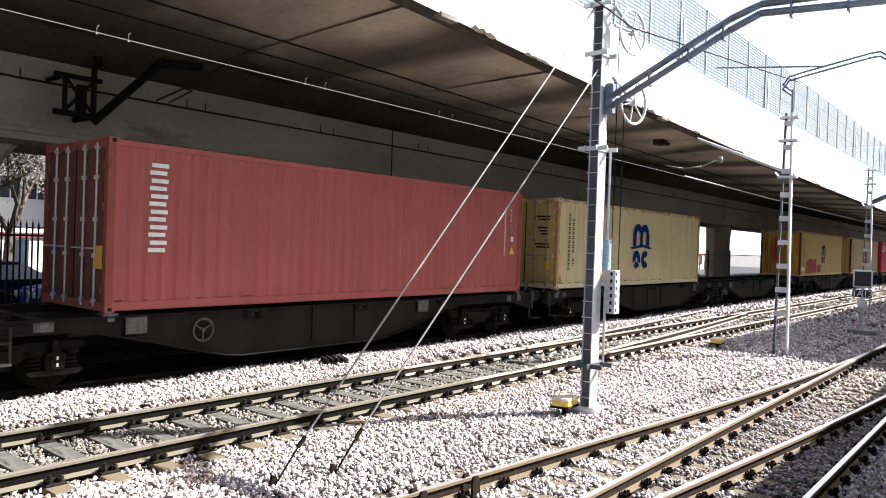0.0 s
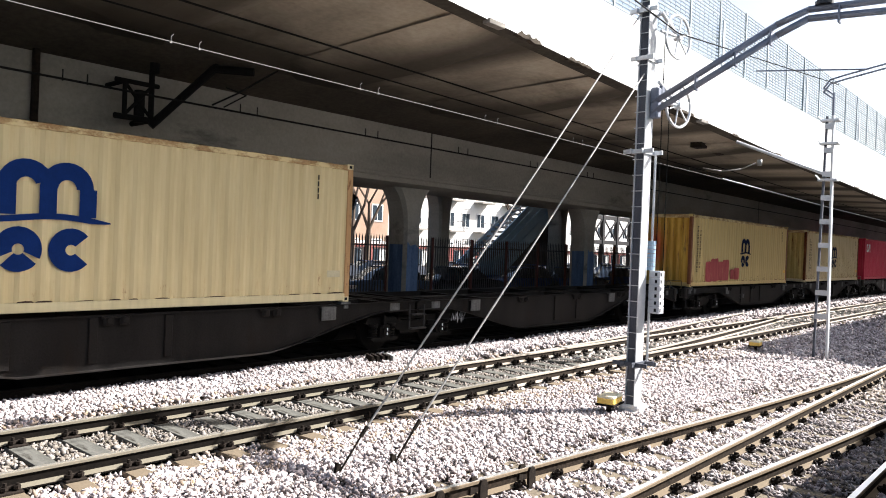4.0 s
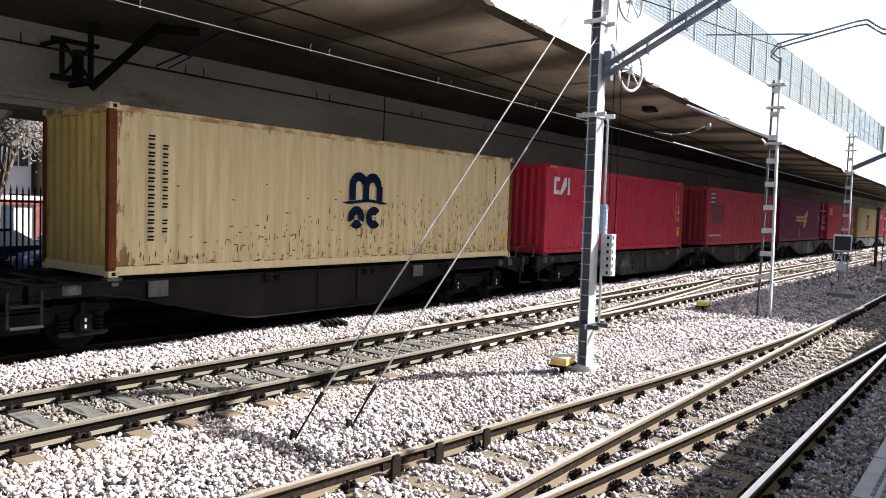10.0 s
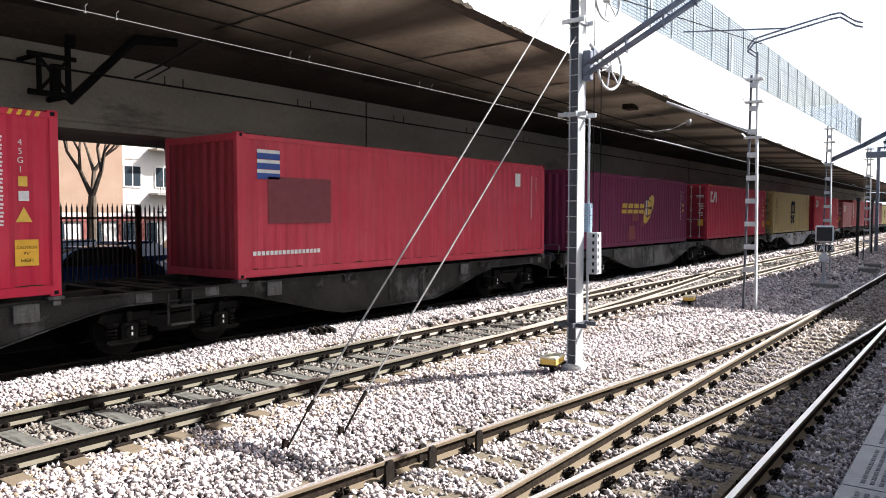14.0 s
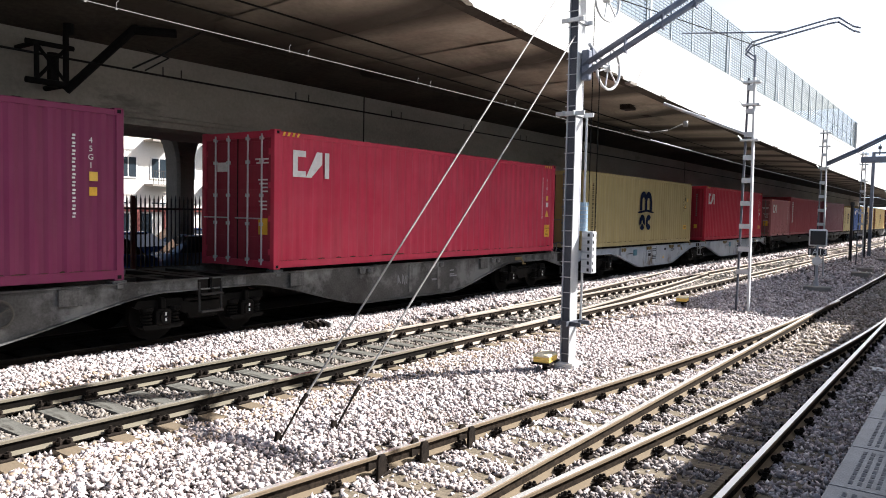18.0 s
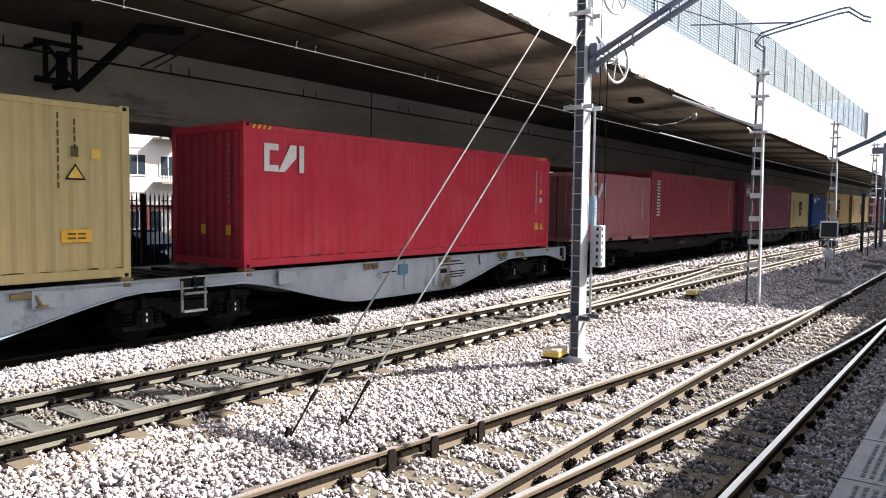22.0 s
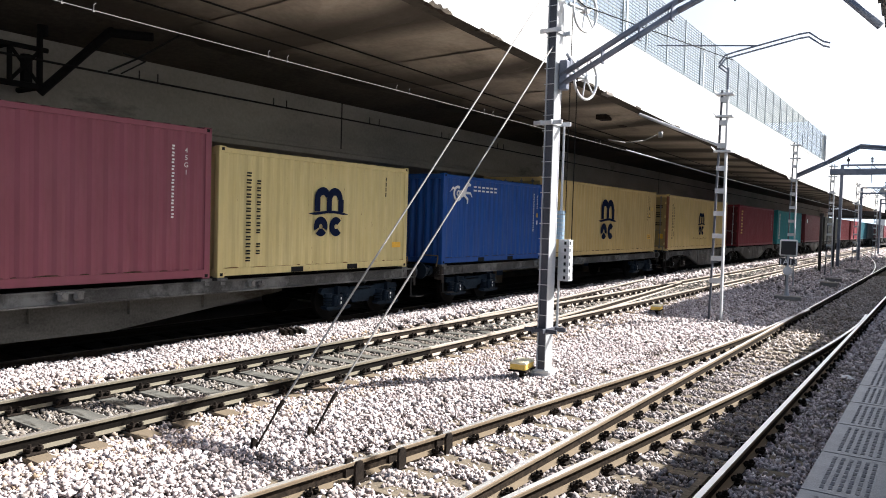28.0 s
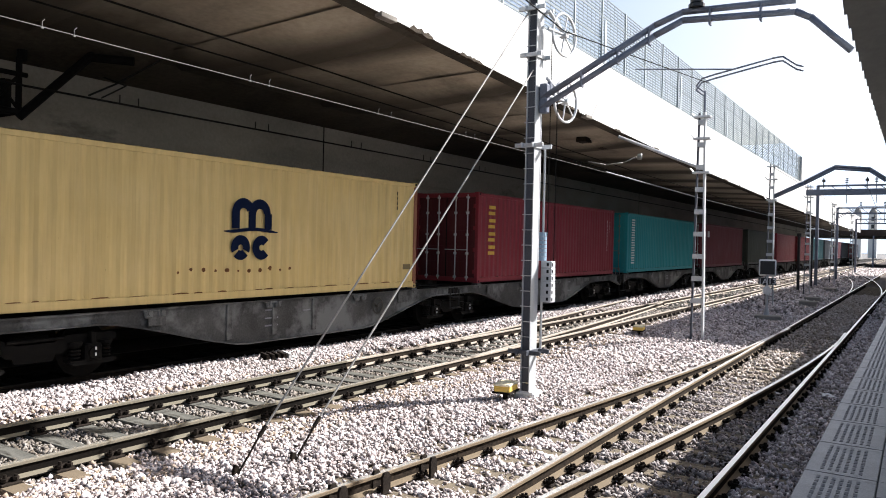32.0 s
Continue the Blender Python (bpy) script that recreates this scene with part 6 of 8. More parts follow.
    c = cream(229.54, True, 0.4, emblem=5.7, posts=(0.24, 0.09, 0.05), sticker=M_OCHRE, label="cream steel container with rust spots under its navy emblem")
    bm = bmesh.new()
    rnd = random.Random(31)
    for i in range(11):
        x, z, r = 4.45 + 0.29 * i, 0.62 + rnd.uniform(-0.03, 0.03), rnd.uniform(0.03, 0.07)
        bm.faces.new([bm.verts.new((x + r * rnd.uniform(0.6, 1.2) * math.cos(k), 0.004, z + r * rnd.uniform(0.5, 1.0) * math.sin(k))) for k in (0, 0.8, 1.6, 2.4, 3.1, 3.9, 4.7, 5.5)])
    part("rust_spot", bm, M_RUST, c, "row of brown rust spots")["kind"] = "stuff"
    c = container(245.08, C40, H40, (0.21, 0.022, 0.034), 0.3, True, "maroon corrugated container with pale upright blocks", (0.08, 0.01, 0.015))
    outline_column(c, 0.65, H40 - 0.4, 4, 0.45, 0.3, 0.43, M_MARK_GOLD, "pale gold painted block")
    numbers(c, C40, H40 - 0.5)
    c = container(259.1, C40, H40, (0.02, 0.27, 0.3), 0.25, True, "teal corrugated steel container")
    outline_column(c, 0.6, H40 - 0.3, 9, 0.5, 0.19, 0.245, M_MARK_WHITE, "white painted block")
    far = [(273.9, (0.13, 0.02, 0.03)), (288.4, (0.05, 0.06, 0.05)), (302.7, (0.24, 0.022, 0.034)), (317.2, (0.2, 0.02, 0.03)), (331.6, (0.015, 0.12, 0.15)), (346.0, (0.08, 0.1, 0.12)), (360.4, (0.1, 0.03, 0.04)), (374.8, (0.09, 0.09, 0.1)), (389.2, (0.2, 0.04, 0.05)), (403.6, (0.06, 0.07, 0.1))]
    for i, (u, col) in enumerate(far):
        c = container(u, C40, H40, col, 0.4, i % 2 == 0, "corrugated steel container far down the train")
        if i == 0:
            mark_plate(c, 0.9, H40 - 0.9, 0.5, 0.4, M_MARK_WHITE, "white sticker")
    SCRAWLS = [(35.7, -0.5, 0.5, 0.3), (55.5, -0.5, 0.55, 0.26), (85.45, -0.52, 0.6, 0.32), (90.0, -0.22, 0.3, 0.2), (128.6, -0.45, 0.55, 0.3), (178.5, -0.3, 0.6, 0.2)]
    D, Mi, Li = M_DARKSTEEL, M_MIDSTEEL, M_LIGHTSTEEL
    dark = "grimy dark steel container wagon with fish-belly side sills"
    grey = "worn grey container wagon with fish-belly side sills"
    pale = "pale blue-grey container wagon with fish-belly side sills"
    names = {D.name: dark, M_SOOTSTEEL.name: dark, Mi.name: grey, Li.name: pale}
    END = 2.3
    # each pair of wagons shares a bogie under the joint between them
    pairs = [(-10.0, 4.3, 18.65, D), (19.6, 34.4, 48.5, D), (49.4, 64.2, 78.25, D), (79.15, 93.9, 107.65, M_SOOTSTEEL), (108.6, 123.15, 137.4, Mi), (138.3, 152.55, 166.9, Li), (229.1, 243.65, 258.0, Mi)]
    for i, (a, j, b, st) in enumerate(pairs):
        near = j - a - 3.7 if i in (4, 6) else 0.0
        late = 3.36 if i == 0 else 0.0
        for u0, u1, lf, rt, wh in ((a, j - 0.04, END, 0, near), (j + 0.04, b, None, END, late)):
            w = wagon(u0, u1, lf, rt, st, M_BOGIE, names[st.name], 2 * i + (u0 > a), wheel=wh)
            for u, z, wd, ht in SCRAWLS:
                if u0 < u < u1:
                    scrawl(w, u - u0, z, wd, ht, int(u * 7))
    w = wagon(168.2, 187.7, 1.8, 1.8, D, M_BOGIE, "grimy dark steel container wagon on bogies with open side frames", 1, barred=True)
    scrawl(w, 10.2, -0.28, 0.7, 0.22, 5)
    wagon(188.6, 207.9, 2.35, 1.9, Mi, M_BOGIE_BLUE, "worn grey shallow-framed container wagon on faded blue bogies", 2, True)
    wagon(209.2, 227.9, 1.9, 1.9, Mi, M_BOGIE_BLUE, "worn grey shallow-framed container wagon on faded blue bogies", 4, True)
    for i, u in enumerate([259.1] + [f[0] for f in far]):
        wagon(u - 0.7, u + C40 + 0.8, 1.9, 1.9, Mi if i < 3 else D, M_BOGIE, grey if i < 3 else dark, i)


build_train()


# ---- masts and wires ----
def h_mast():
    """The guyed tension mast with step rungs, balance wheels, weights and a tubular cantilever."""
    x0, y0, top = 10.92, 5.75, 7.6
    m = tagged(new("catenary_mast"), "guyed grey steel catenary mast with step rungs and balance wheels", "mast")
    bm = bmesh.new()
    for y in (-0.085, 0.07):
        bm = bmesh.new()
        box(bm, x0 - 0.13, x0 + 0.13, y0 + y, y0 + y + 0.016, -0.3, top, 0.003)
        part("flange", bm, M_MASTGREY, m)
    # The recessed web is painted in its own shade.
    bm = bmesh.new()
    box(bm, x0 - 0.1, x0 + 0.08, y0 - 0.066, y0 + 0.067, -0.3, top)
    part("web", bm, M_MAST_SHADE, m)
    for i in range(29):
        bm = bmesh.new()
        z = 0.1 + i * 0.258
        rod(bm, (x0 - 0.135, y0 - 0.09, z), (x0 - 0.135, y0 + 0.11, z), 0.007, 6)
        part("rung", bm, M_GALV, m)
    for z, w in ((0.62, 0.3), (4.1, 0.26), (5.62, 0.2), (6.4, 0.24), (6.9, 0.2)):
        bm = bmesh.new()
        for y in (-0.11, 0.09):
            box(bm, x0 - w, x0 + w, y0 + y, y0 + y + 0.02, z - 0.04, z + 0.04, 0.004)
        box(bm, x0 - 0.19, x0 - 0.15, y0 - w, y0 + w, z - 0.035, z + 0.035, 0.004)
        box(bm, x0 + 0.15, x0 + 0.19, y0 - w, y0 + w * 0.7, z - 0.035, z + 0.035, 0.004)
        part("clamp", bm, M_GALV if z > 1 else M_MAST_SHADE, m)
    bm = bmesh.new()
    box(bm, x0 - 0.04, x0 + 0.1, y0 - 0.24, y0 - 0.1, 4.65, 5.15, 0.02)
    box(bm, x0 + 0.1, x0 + 0.36, y0 - 0.24, y0 - 0.18, 5.0, 5.2, 0.01)
    part("cantilever_bracket", bm, M_TUBE, m)
    for hub_z, hx in ((4.95, 0.65), (6.08, 0.53)):
        c = Vector((x0 + hx, y0 - 0.28, hub_z))
        bm = bmesh.new()
        ring(bm, c, (0.15, 1, 0), 0.36, 0.024, 32, 6)
        w = part("balance_wheel", bm, M_GALV, m)
        for k in range(6):
            a = k * math.pi / 3 + 0.3
            bm = bmesh.new()
            rod(bm, c, c + Vector((0.36 * math.cos(a), -0.054 * math.cos(a), 0.36 * math.sin(a))), 0.014, 6)
            part("spoke", bm, M_GALV, w)
        bm = bmesh.new()
        rod(bm, c - Vector((0, 0.06, 0)), c + Vector((0, 0.06, 0)), 0.06, 12)
        part("hub", bm, M_GALV, w)
        bm = bmesh.new()
        rod(bm, (x0 + 0.05, y0 - 0.2, hub_z + 0.3), c, 0.03, 8)
        rod(bm, (x0 + 0.05, y0 - 0.2, hub_z), c, 0.025, 8)
        part("wheel_arm", bm, M_MASTGREY, m)
    # guide rod, ropes and weights
    bm = bmesh.new()
    rod(bm, (x0 + 0.25, y0 - 0.1, 0.62), (x0 + 0.25, y0 - 0.1, 4.15), 0.022, 8)
    part("guide_rod", bm, M_GALV, m)
    for dx, dy, z0, z1 in ((0.3, -0.16, 2.6, 6.0), (0.36, -0.26, 2.15, 4.9), (0.2, -0.05, 2.6, 4.7)):
        bm = bmesh.new()
        rod(bm, (x0 + dx, y0 + dy, z0), (x0 + dx, y0 + dy, z1), 0.008, 5)
        part("rope", bm, M_WIREDARK, m)
    for i in range(7):
        bm = bmesh.new()
        rod(bm, (x0 + 0.28, y0 - 0.03, 2.16 + i * 0.0707), (x0 + 0.28, y0 - 0.03, 2.224 + i * 0.0707), 0.12, 18)
        part("weight", bm, M_BOXBLUE, m)
    for i in range(6):
        bm = bmesh.new()
        z = 1.45 + i * 0.118
        box(bm, x0 + 0.19, x0 + 0.37 - 0.004 * i, y0 - 0.3, y0 - 0.1, z, z + 0.115, 0.008)
        w = part("weight", bm, M_MASTGREY, m)
        # Black inserts stand for the shaded inside of the slots.
        bm = bmesh.new()
        box(bm, x0 + 0.215, x0 + 0.25, y0 - 0.303, y0 - 0.296, z + 0.03, z + 0.085)
        box(bm, x0 + 0.187, x0 + 0.193, y0 - 0.25, y0 - 0.21, z + 0.03, z + 0.085)
        part("slot", bm, M_MARK_BLACK, w)
    # double tube cantilever
    for d, name in ((0.0, "cantilever_tube"), (-0.16, "cantilever_tube")):
        bm = bmesh.new()
        pts = [Vector((x0, 5.62, 4.9 + d)), Vector((x0, 3.72, 5.86 + d)), Vector((x0, 3.3, 6.0 + d * 0.8)), Vector((x0, 1.75, 5.93 + d)), Vector((x0, 1.55, 5.82 + d)), Vector((x0, 1.05, 5.3 + d))]
        path_rod(bm, pts[: 6 if d else 4], 0.05, 10)
        part(name, bm, M_TUBE, m, smooth=True)
    for y, z in ((4.9, 5.2), (4.3, 5.5), (3.8, 5.74), (2.9, 5.92), (2.2, 5.88)):
        bm = bmesh.new()
        box(bm, x0 - 0.056, x0 + 0.056, y - 0.014, y + 0.014, z - 0.18, z + 0.075, 0.008)
        part("tube_clamp", bm, M_TUBE, m)
    bm = bmesh.new()
    for k in range(3):
        rod(bm, (x0, 3.1, 6.03 + k * 0.07), (x0, 3.1, 6.08 + k * 0.07), 0.12 - 0.025 * k, 14)
    part("insulator", bm, M_BLACK, m)
    return m


h_mast()


def guy(name, a, b):
    g = tagged(new("guy_rod"), "bright steel guy rod with dark turnbuckle anchored in ballast", "guy wire", group="mast guys")
    a, b = Vector(a), Vector(b)
    bm = bmesh.new()
    rod(bm, a, b + (a - b).normalized() * 0.6, 0.0125, 8)
    part("rod", bm, M_GUY, g)
    d = (a - b).normalized()
    bm = bmesh.new()
    rod(bm, b + d * 0.46, b + d * 0.6, 0.024, 8)
    part("turnbuckle", bm, M_CLIP, g)
    for s in (-0.035, 0.035):
        bm = bmesh.new()
        rod(bm, b + Vector((s, s, -0.05)), b + d * 0.47 + Vector((s * 0.6, s * 0.6, 0)), 0.009, 6)
        part("anchor_strap", bm, M_CLIP, g)
    bm = bmesh.new()
    prism(bm, [(-0.06, -0.2), (0.06, -0.2), (0.04, 0.08), (-0.02, 0.11)], -0.02, 0.02)
    part("anchor_plate", bm, M_CLIP, g, at=Matrix.Translation(b))


guy("guy", (10.92, 5.78, 6.55), (5.12, 6.36, -0.12))
guy("guy", (10.78, 5.72, 5.36), (5.82, 6.2, -0.12))


def lattice_mast(x0, y0, top, arm=None, tube=0.024):
    m = tagged(new("lattice_mast"), "tapering battened steel catenary mast in pale grey paint", "mast", group="catenary masts")
    for s in (-1, 1):
        bm = bmesh.new()
        a, b, w = 0.19, 0.1, 0.07 if s > 0 else 0.035
        vs = []
        for z, h in ((-0.3, a), (top, b)):
            y = y0 - s * h
            vs.append([bm.verts.new((x0 + dx, y + dy * s, z)) for dx, dy in ((-w, 0.0), (w, 0.0), (w, 0.05), (-w, 0.05))])
        for j in range(4):
            bm.faces.new((vs[0][j], vs[0][(j + 1) % 4], vs[1][(j + 1) % 4], vs[1][j]))
        bm.faces.new(vs[1])
        bmesh.ops.recalc_face_normals(bm, faces=bm.faces[:])
        # The far leg gets the shaded paint, the near leg the lit one.
        part("leg", bm, M_MASTGREY if s > 0 else M_MAST_SHADE, m)
    z, i = 0.9, 0
    while z < top - 0.1:
        h = 0.19 - 0.09 * (z + 0.3) / (top + 0.3)
        for dx in (-0.085, 0.075):
            bm = bmesh.new()
            box(bm, x0 + dx, x0 + dx + 0.012, y0 - h, y0 + h, z, z + 0.13)
            part("batten", bm, M_MASTGREY, m)
        z += 0.62
    for z in (top - 0.15, top - 0.75, top - 1.7):
        bm = bmesh.new()
        box(bm, x0 - 0.12, x0 + 0.12, y0 - 0.24, y0 + 0.22, z, z + 0.06, 0.005)
        rod(bm, (x0, y0 + 0.2, z + 0.05), (x0, y0 + 0.3, z + 0.16), 0.02, 6)
        part("clamp", bm, M_GALV, m)
    bm = bmesh.new()
    box(bm, x0 - 0.3, x0 + 0.3, y0 - 0.35, y0 + 0.35, -0.5, -0.16, 0.02)
    part("footing", bm, M_CONCRETE, m)
    if arm:
        for d in (0.0, -0.11):
            bm = bmesh.new()
            path_rod(bm, [Vector((x0, y, z + d)) for y, z in arm], tube, 8)
            part("arm_tube", bm, M_TUBE, m, smooth=True)
    return m


m2 = lattice_mast(20.6, 5.36, 6.2, arm=[(5.3, 6.75), (5.55, 6.95), (5.4, 7.15), (5.1, 7.22), (3.6, 7.5), (3.35, 7.52), (3.0, 7.25), (2.85, 7.2)])
bm = bmesh.new()
rod(bm, (20.6, 5.3, 6.1), (20.6, 5.3, 6.8), 0.03, 8)
rod(bm, (20.6, 4.6, 7.32), (20.6, 7.3, 7.62), 0.022, 8)
part("stay_rod", bm, M_TUBE, m2)
bm = bmesh.new()
path_rod(bm, [Vector((20.6, 5.5, 4.72)), Vector((20.6, 7.75, 5.68))], 0.045, 8)
part("cantilever_tube", bm, M_GALV, m2, smooth=True)
bm = bmesh.new()
path_rod(bm, [Vector((20.4, 8.6, 4.95)), Vector((20.5, 8.1, 4.85)), Vector((20.6, 7.6, 4.9)), Vector((20.6, 7.2, 5.05))], 0.018, 6)
rod(bm, (20.6, 7.1, 4.98), (20.6, 7.1, 5.14), 0.07, 10)
part("registration_arm", bm, M_DULLBAR, m2, smooth=True)
lattice_mast(36.2, 6.0, 6.4, arm=[(5.9, 4.95), (4.65, 5.55), (3.44, 6.2), (2.1, 6.05), (1.5, 5.6)], tube=0.055)
lattice_mast(47.5, 5.75, 6.3)
lattice_mast(64.0, 5.9, 6.2, arm=[(5.8, 5.0), (4.2, 5.9), (2.4, 5.9), (1.8, 5.4)])
lattice_mast(84.0, 6.0, 6.2)


def wire(pts, r, mat, label, name="overhead_wire"):
    bm = bmesh.new()
    for a, b in zip(pts, pts[1:]):
        rod(bm, a, b, r, 6)
    return tagged(part(name, bm, mat), label, "wire", group="overhead wires")


wire([(-12, 8.75, 4.86), (6, 8.7, 4.8), (20.4, 8.62, 4.78), (36, 8.85, 4.74), (64, 8.8, 4.7), (120, 8.8, 4.6)], 0.0065, M_WIRE, "dull copper contact wire over the middle track")
# Thicker pale copy over the same wire, added to make it look sunlit.
wire([(22, 8.63, 4.8), (36, 8.85, 4.76), (64, 8.8, 4.72), (100, 8.8, 4.66)], 0.015, M_GALV, "thick pale copy of the contact wire, sunlit brightness in its colour")
for i in range(10):
    x = -2.0 + 3.1 * i
    for d in (0.0, 0.38):
        bm = bmesh.new()
        rod(bm, (x + d, 8.7, 4.79), (x + d, 8.7, 4.87), 0.005, 6)
        box(bm, x + d - 0.014, x + d + 0.014, 8.69, 8.71, 4.785, 4.808)
        rod(bm, (x + d, 8.7, 4.87), (x + d + 0.03, 8.7, 4.9), 0.005, 5)
        tagged(part("wire_clip", bm, M_WIRE), "small bright dropper clip on the contact wire", "clip", group="wire clips")
wire([(-12, 13.2, 5.05), (7.4, 13.1, 4.95), (30, 13.1, 4.93), (120, 13.1, 4.8)], 0.02, M_WIREDARK, "dark contact wire over the freight track")
for i in range(7):
    x = 1.2 + 3.4 * i
    for d in (0.0, 0.4):
        bm = bmesh.new()
        rod(bm, (x + d, 13.1, 4.93), (x + d, 13.1, 5.12), 0.012, 5)
        tagged(part("wire_clip", bm, M_WIREDARK), "small dark dropper clip on the wire", "clip", group="wire clips")
wire([(-12, 10.6, 6.15), (7, 10.5, 5.94), (11, 10.5, 5.9), (30, 10.5, 5.65), (80, 10.5, 5.3)], 0.018, M_WIREDARK, "dark cable hung under the viaduct deck")
wire([(-12, 11.6, 6.1), (10, 11.4, 5.88), (30, 11.2, 5.6)], 0.016, M_WIREDARK, "dark cable hung under the viaduct deck")
wire([(-20, 5.6, 8.6), (11.3, 5.4, 6.1), (20.6, 5.2, 7.0)], 0.012, M_WIREDARK, "dark feeder cable along the masts")
wire([(36, 5.9, 6.2), (64, 5.9, 6.1), (110, 6, 6.0)], 0.012, M_WIREDARK, "dark feeder cable along the masts")
wire([(36.2, 2.1, 5.1), (64, 2.75, 5.0), (120, 2.8, 4.9)], 0.01, M_WIREDARK, "contact wire over the platform track")


def wall_bracket():
    b = tagged(new("beam_bracket"), "black steel bracket frame on the viaduct beam with diagonal strut", "bracket")
    y0, y1 = 14.75, 15.58
    for nm, p, q, r in (("frame_bar", (6.4, y0, 4.75), (6.4, y0, 5.5), 0.05), ("frame_bar", (6.95, y0, 4.75), (6.95, y0, 5.8), 0.06), ("frame_bar", (6.2, y0, 5.48), (7.1, y0, 5.48), 0.05), ("frame_bar", (6.2, y0, 4.76), (7.1, y0, 4.76), 0.06),
                        ("frame_bar", (6.4, y0, 4.8), (6.95, y0, 5.45), 0.035), ("frame_bar", (6.4, y0, 5.45), (6.95, y0, 4.8), 0.035), ("wall_arm", (6.4, y0, 5.48), (6.4, y1, 5.48), 0.05), ("wall_arm", (6.95, y0, 4.76), (6.95, y1, 4.76), 0.06),
                        ("strut", (6.95, y0, 4.65), (8.2, y0 - 0.4, 6.1), 0.085), ("soffit_arm", (8.15, y0 - 0.4, 6.02), (8.75, y0 - 0.95, 6.0), 0.09), ("gear_case", (6.75, y0 + 0.1, 4.7), (6.75, y0 + 0.1, 5.35), 0.11), ("knob", (7.0, y0, 5.75), (7.0, y0, 5.95), 0.1)):
        bm = bmesh.new()
        rod(bm, p, q, r, 8)
        part(nm, bm, M_WIREDARK, b)


wall_bracket()
bm = bmesh.new()
path_rod(bm, [Vector((7.25, 12.9, 4.95)), Vector((7.6, 12.6, 5.2)), Vector((8.3, 12.3, 5.75))], 0.018, 6)
path_rod(bm, [Vector((7.5, 12.9, 4.95)), Vector((7.8, 12.6, 5.2)), Vector((7.3, 12.5, 5.25))], 0.014, 6)
tagged(part("registration_arm", bm, M_WIREDARK), "thin dark registration arm holding the wire", "wire arm")
bm = bmesh.new()
rod(bm, (5.0, 15.5, 4.0), (5.0, 15.5, 6.1), 0.07, 10)
tagged(part("drain_pipe", bm, M_CLIP), "dark drain pipe down the viaduct beam", "pipe")


# ---- trackside things ----
def marker_box(x, y):
    b = tagged(new("track_box"), "yellow trackside connection box on a short black post", "junction box", group="yellow boxes")
    bm = bmesh.new()
    box(bm, -0.2, 0.24, -0.14, 0.14, 0.02, 0.15, 0.02)
    part("cover", bm, M_YELLOW, b)
    bm = bmesh.new()
    box(bm, -0.205, 0.245, -0.145, 0.145, 0.115, 0.165, 0.015)
    part("lid", bm, M_PALELID, b, "sun-bleached cream lid")
    bm = bmesh.new()
    box(bm, -0.22, 0.26, -0.16, 0.16, 0.0, 0.03, 0.005)
    part("base_tray", bm, M_CLIP, b)
    bm = bmesh.new()
    rod(bm, (0, 0, -0.25), (0, 0, 0.01), 0.045, 10)
    part("post", bm, M_CLIP, b)
    b.matrix_basis = pose(x, y, -0.05, 0, 0, 8)


marker_box(10.55, 5.98)
marker_box(20.9, 7.1)
bm = bmesh.new()
box(bm, 10.76, 11.12, 5.56, 5.94, -0.5, -0.05, 0.03)
tagged(part("mast_footing", bm, M_FASCIA), "pale concrete footing of the guyed mast", "footing")


def ribbed_block():
    b = tagged(new("ribbed_block"), "dark ribbed concrete block lying on the ballast", "concrete block")
    for i in range(5):
        bm = bmesh.new()
        prism(bm, [(-0.05, -0.2), (0.06, -0.2), (0.0, 0.0), (-0.05, 0.0)], -0.22, 0.22)
        part("rib", bm, M_CLIP if i < 4 else M_FASCIA, b, at=pose(i * 0.12, 0, 0))
    b.matrix_basis = pose(10.5, 11.65, 0.02, 0, 0, -25)


ribbed_block()


def dwarf_signal():
    s = tagged(new("dwarf_signal"), "low black signal with white border and number plate on concrete", "railway signal")
    bm = bmesh.new()
    box(bm, -0.03, 0.05, -0.3, 0.3, 1.45, 2.07, 0.05)
    part("border", bm, M_MARK_WHITE, s)
    bm = bmesh.new()
    box(bm, -0.045, -0.032, -0.25, 0.25, 1.51, 2.01, 0.005)
    part("face", bm, M_BLACK, s)
    bm = bmesh.new()
    box(bm, -0.04, 0.0, -0.3, 0.3, 1.12, 1.38, 0.005)
    plate = part("number_plate", bm, M_BLACK, s)
    cu = bpy.data.curves.new("plate_text", "FONT")
    cu.body = "1A13"
    cu.size, cu.extrude, cu.align_x = 0.29, 0.004, "CENTER"
    cu.materials.append(M_MARK_WHITE)
    t = new("plate_text", cu)
    t.parent = plate
    t.matrix_basis = pose(-0.047, 0, 1.15, 90, 0, -90)
    bm = bmesh.new()
    rod(bm, (-0.16, 0, 0.92), (0.05, 0, 0.92), 0.16, 20, 0.13)
    part("lamp_housing", bm, M_MARK_WHITE, s)
    bm = bmesh.new()
    rod(bm, (0.0, 0, 0.2), (0.0, 0, 1.5), 0.05, 10)
    rod(bm, (0.0, 0, 0.0), (0.0, 0, 0.25), 0.11, 10, 0.06)
    part("post", bm, M_MASTGREY, s)
    bm = bmesh.new()
    box(bm, -0.3, 0.3, -0.5, 0.4, -0.3, 0.0, 0.03)
    part("plinth", bm, M_CONCRETE, s)
    s.matrix_basis = pose(29.1, 4.95, 0.0, 0, 0, 8)


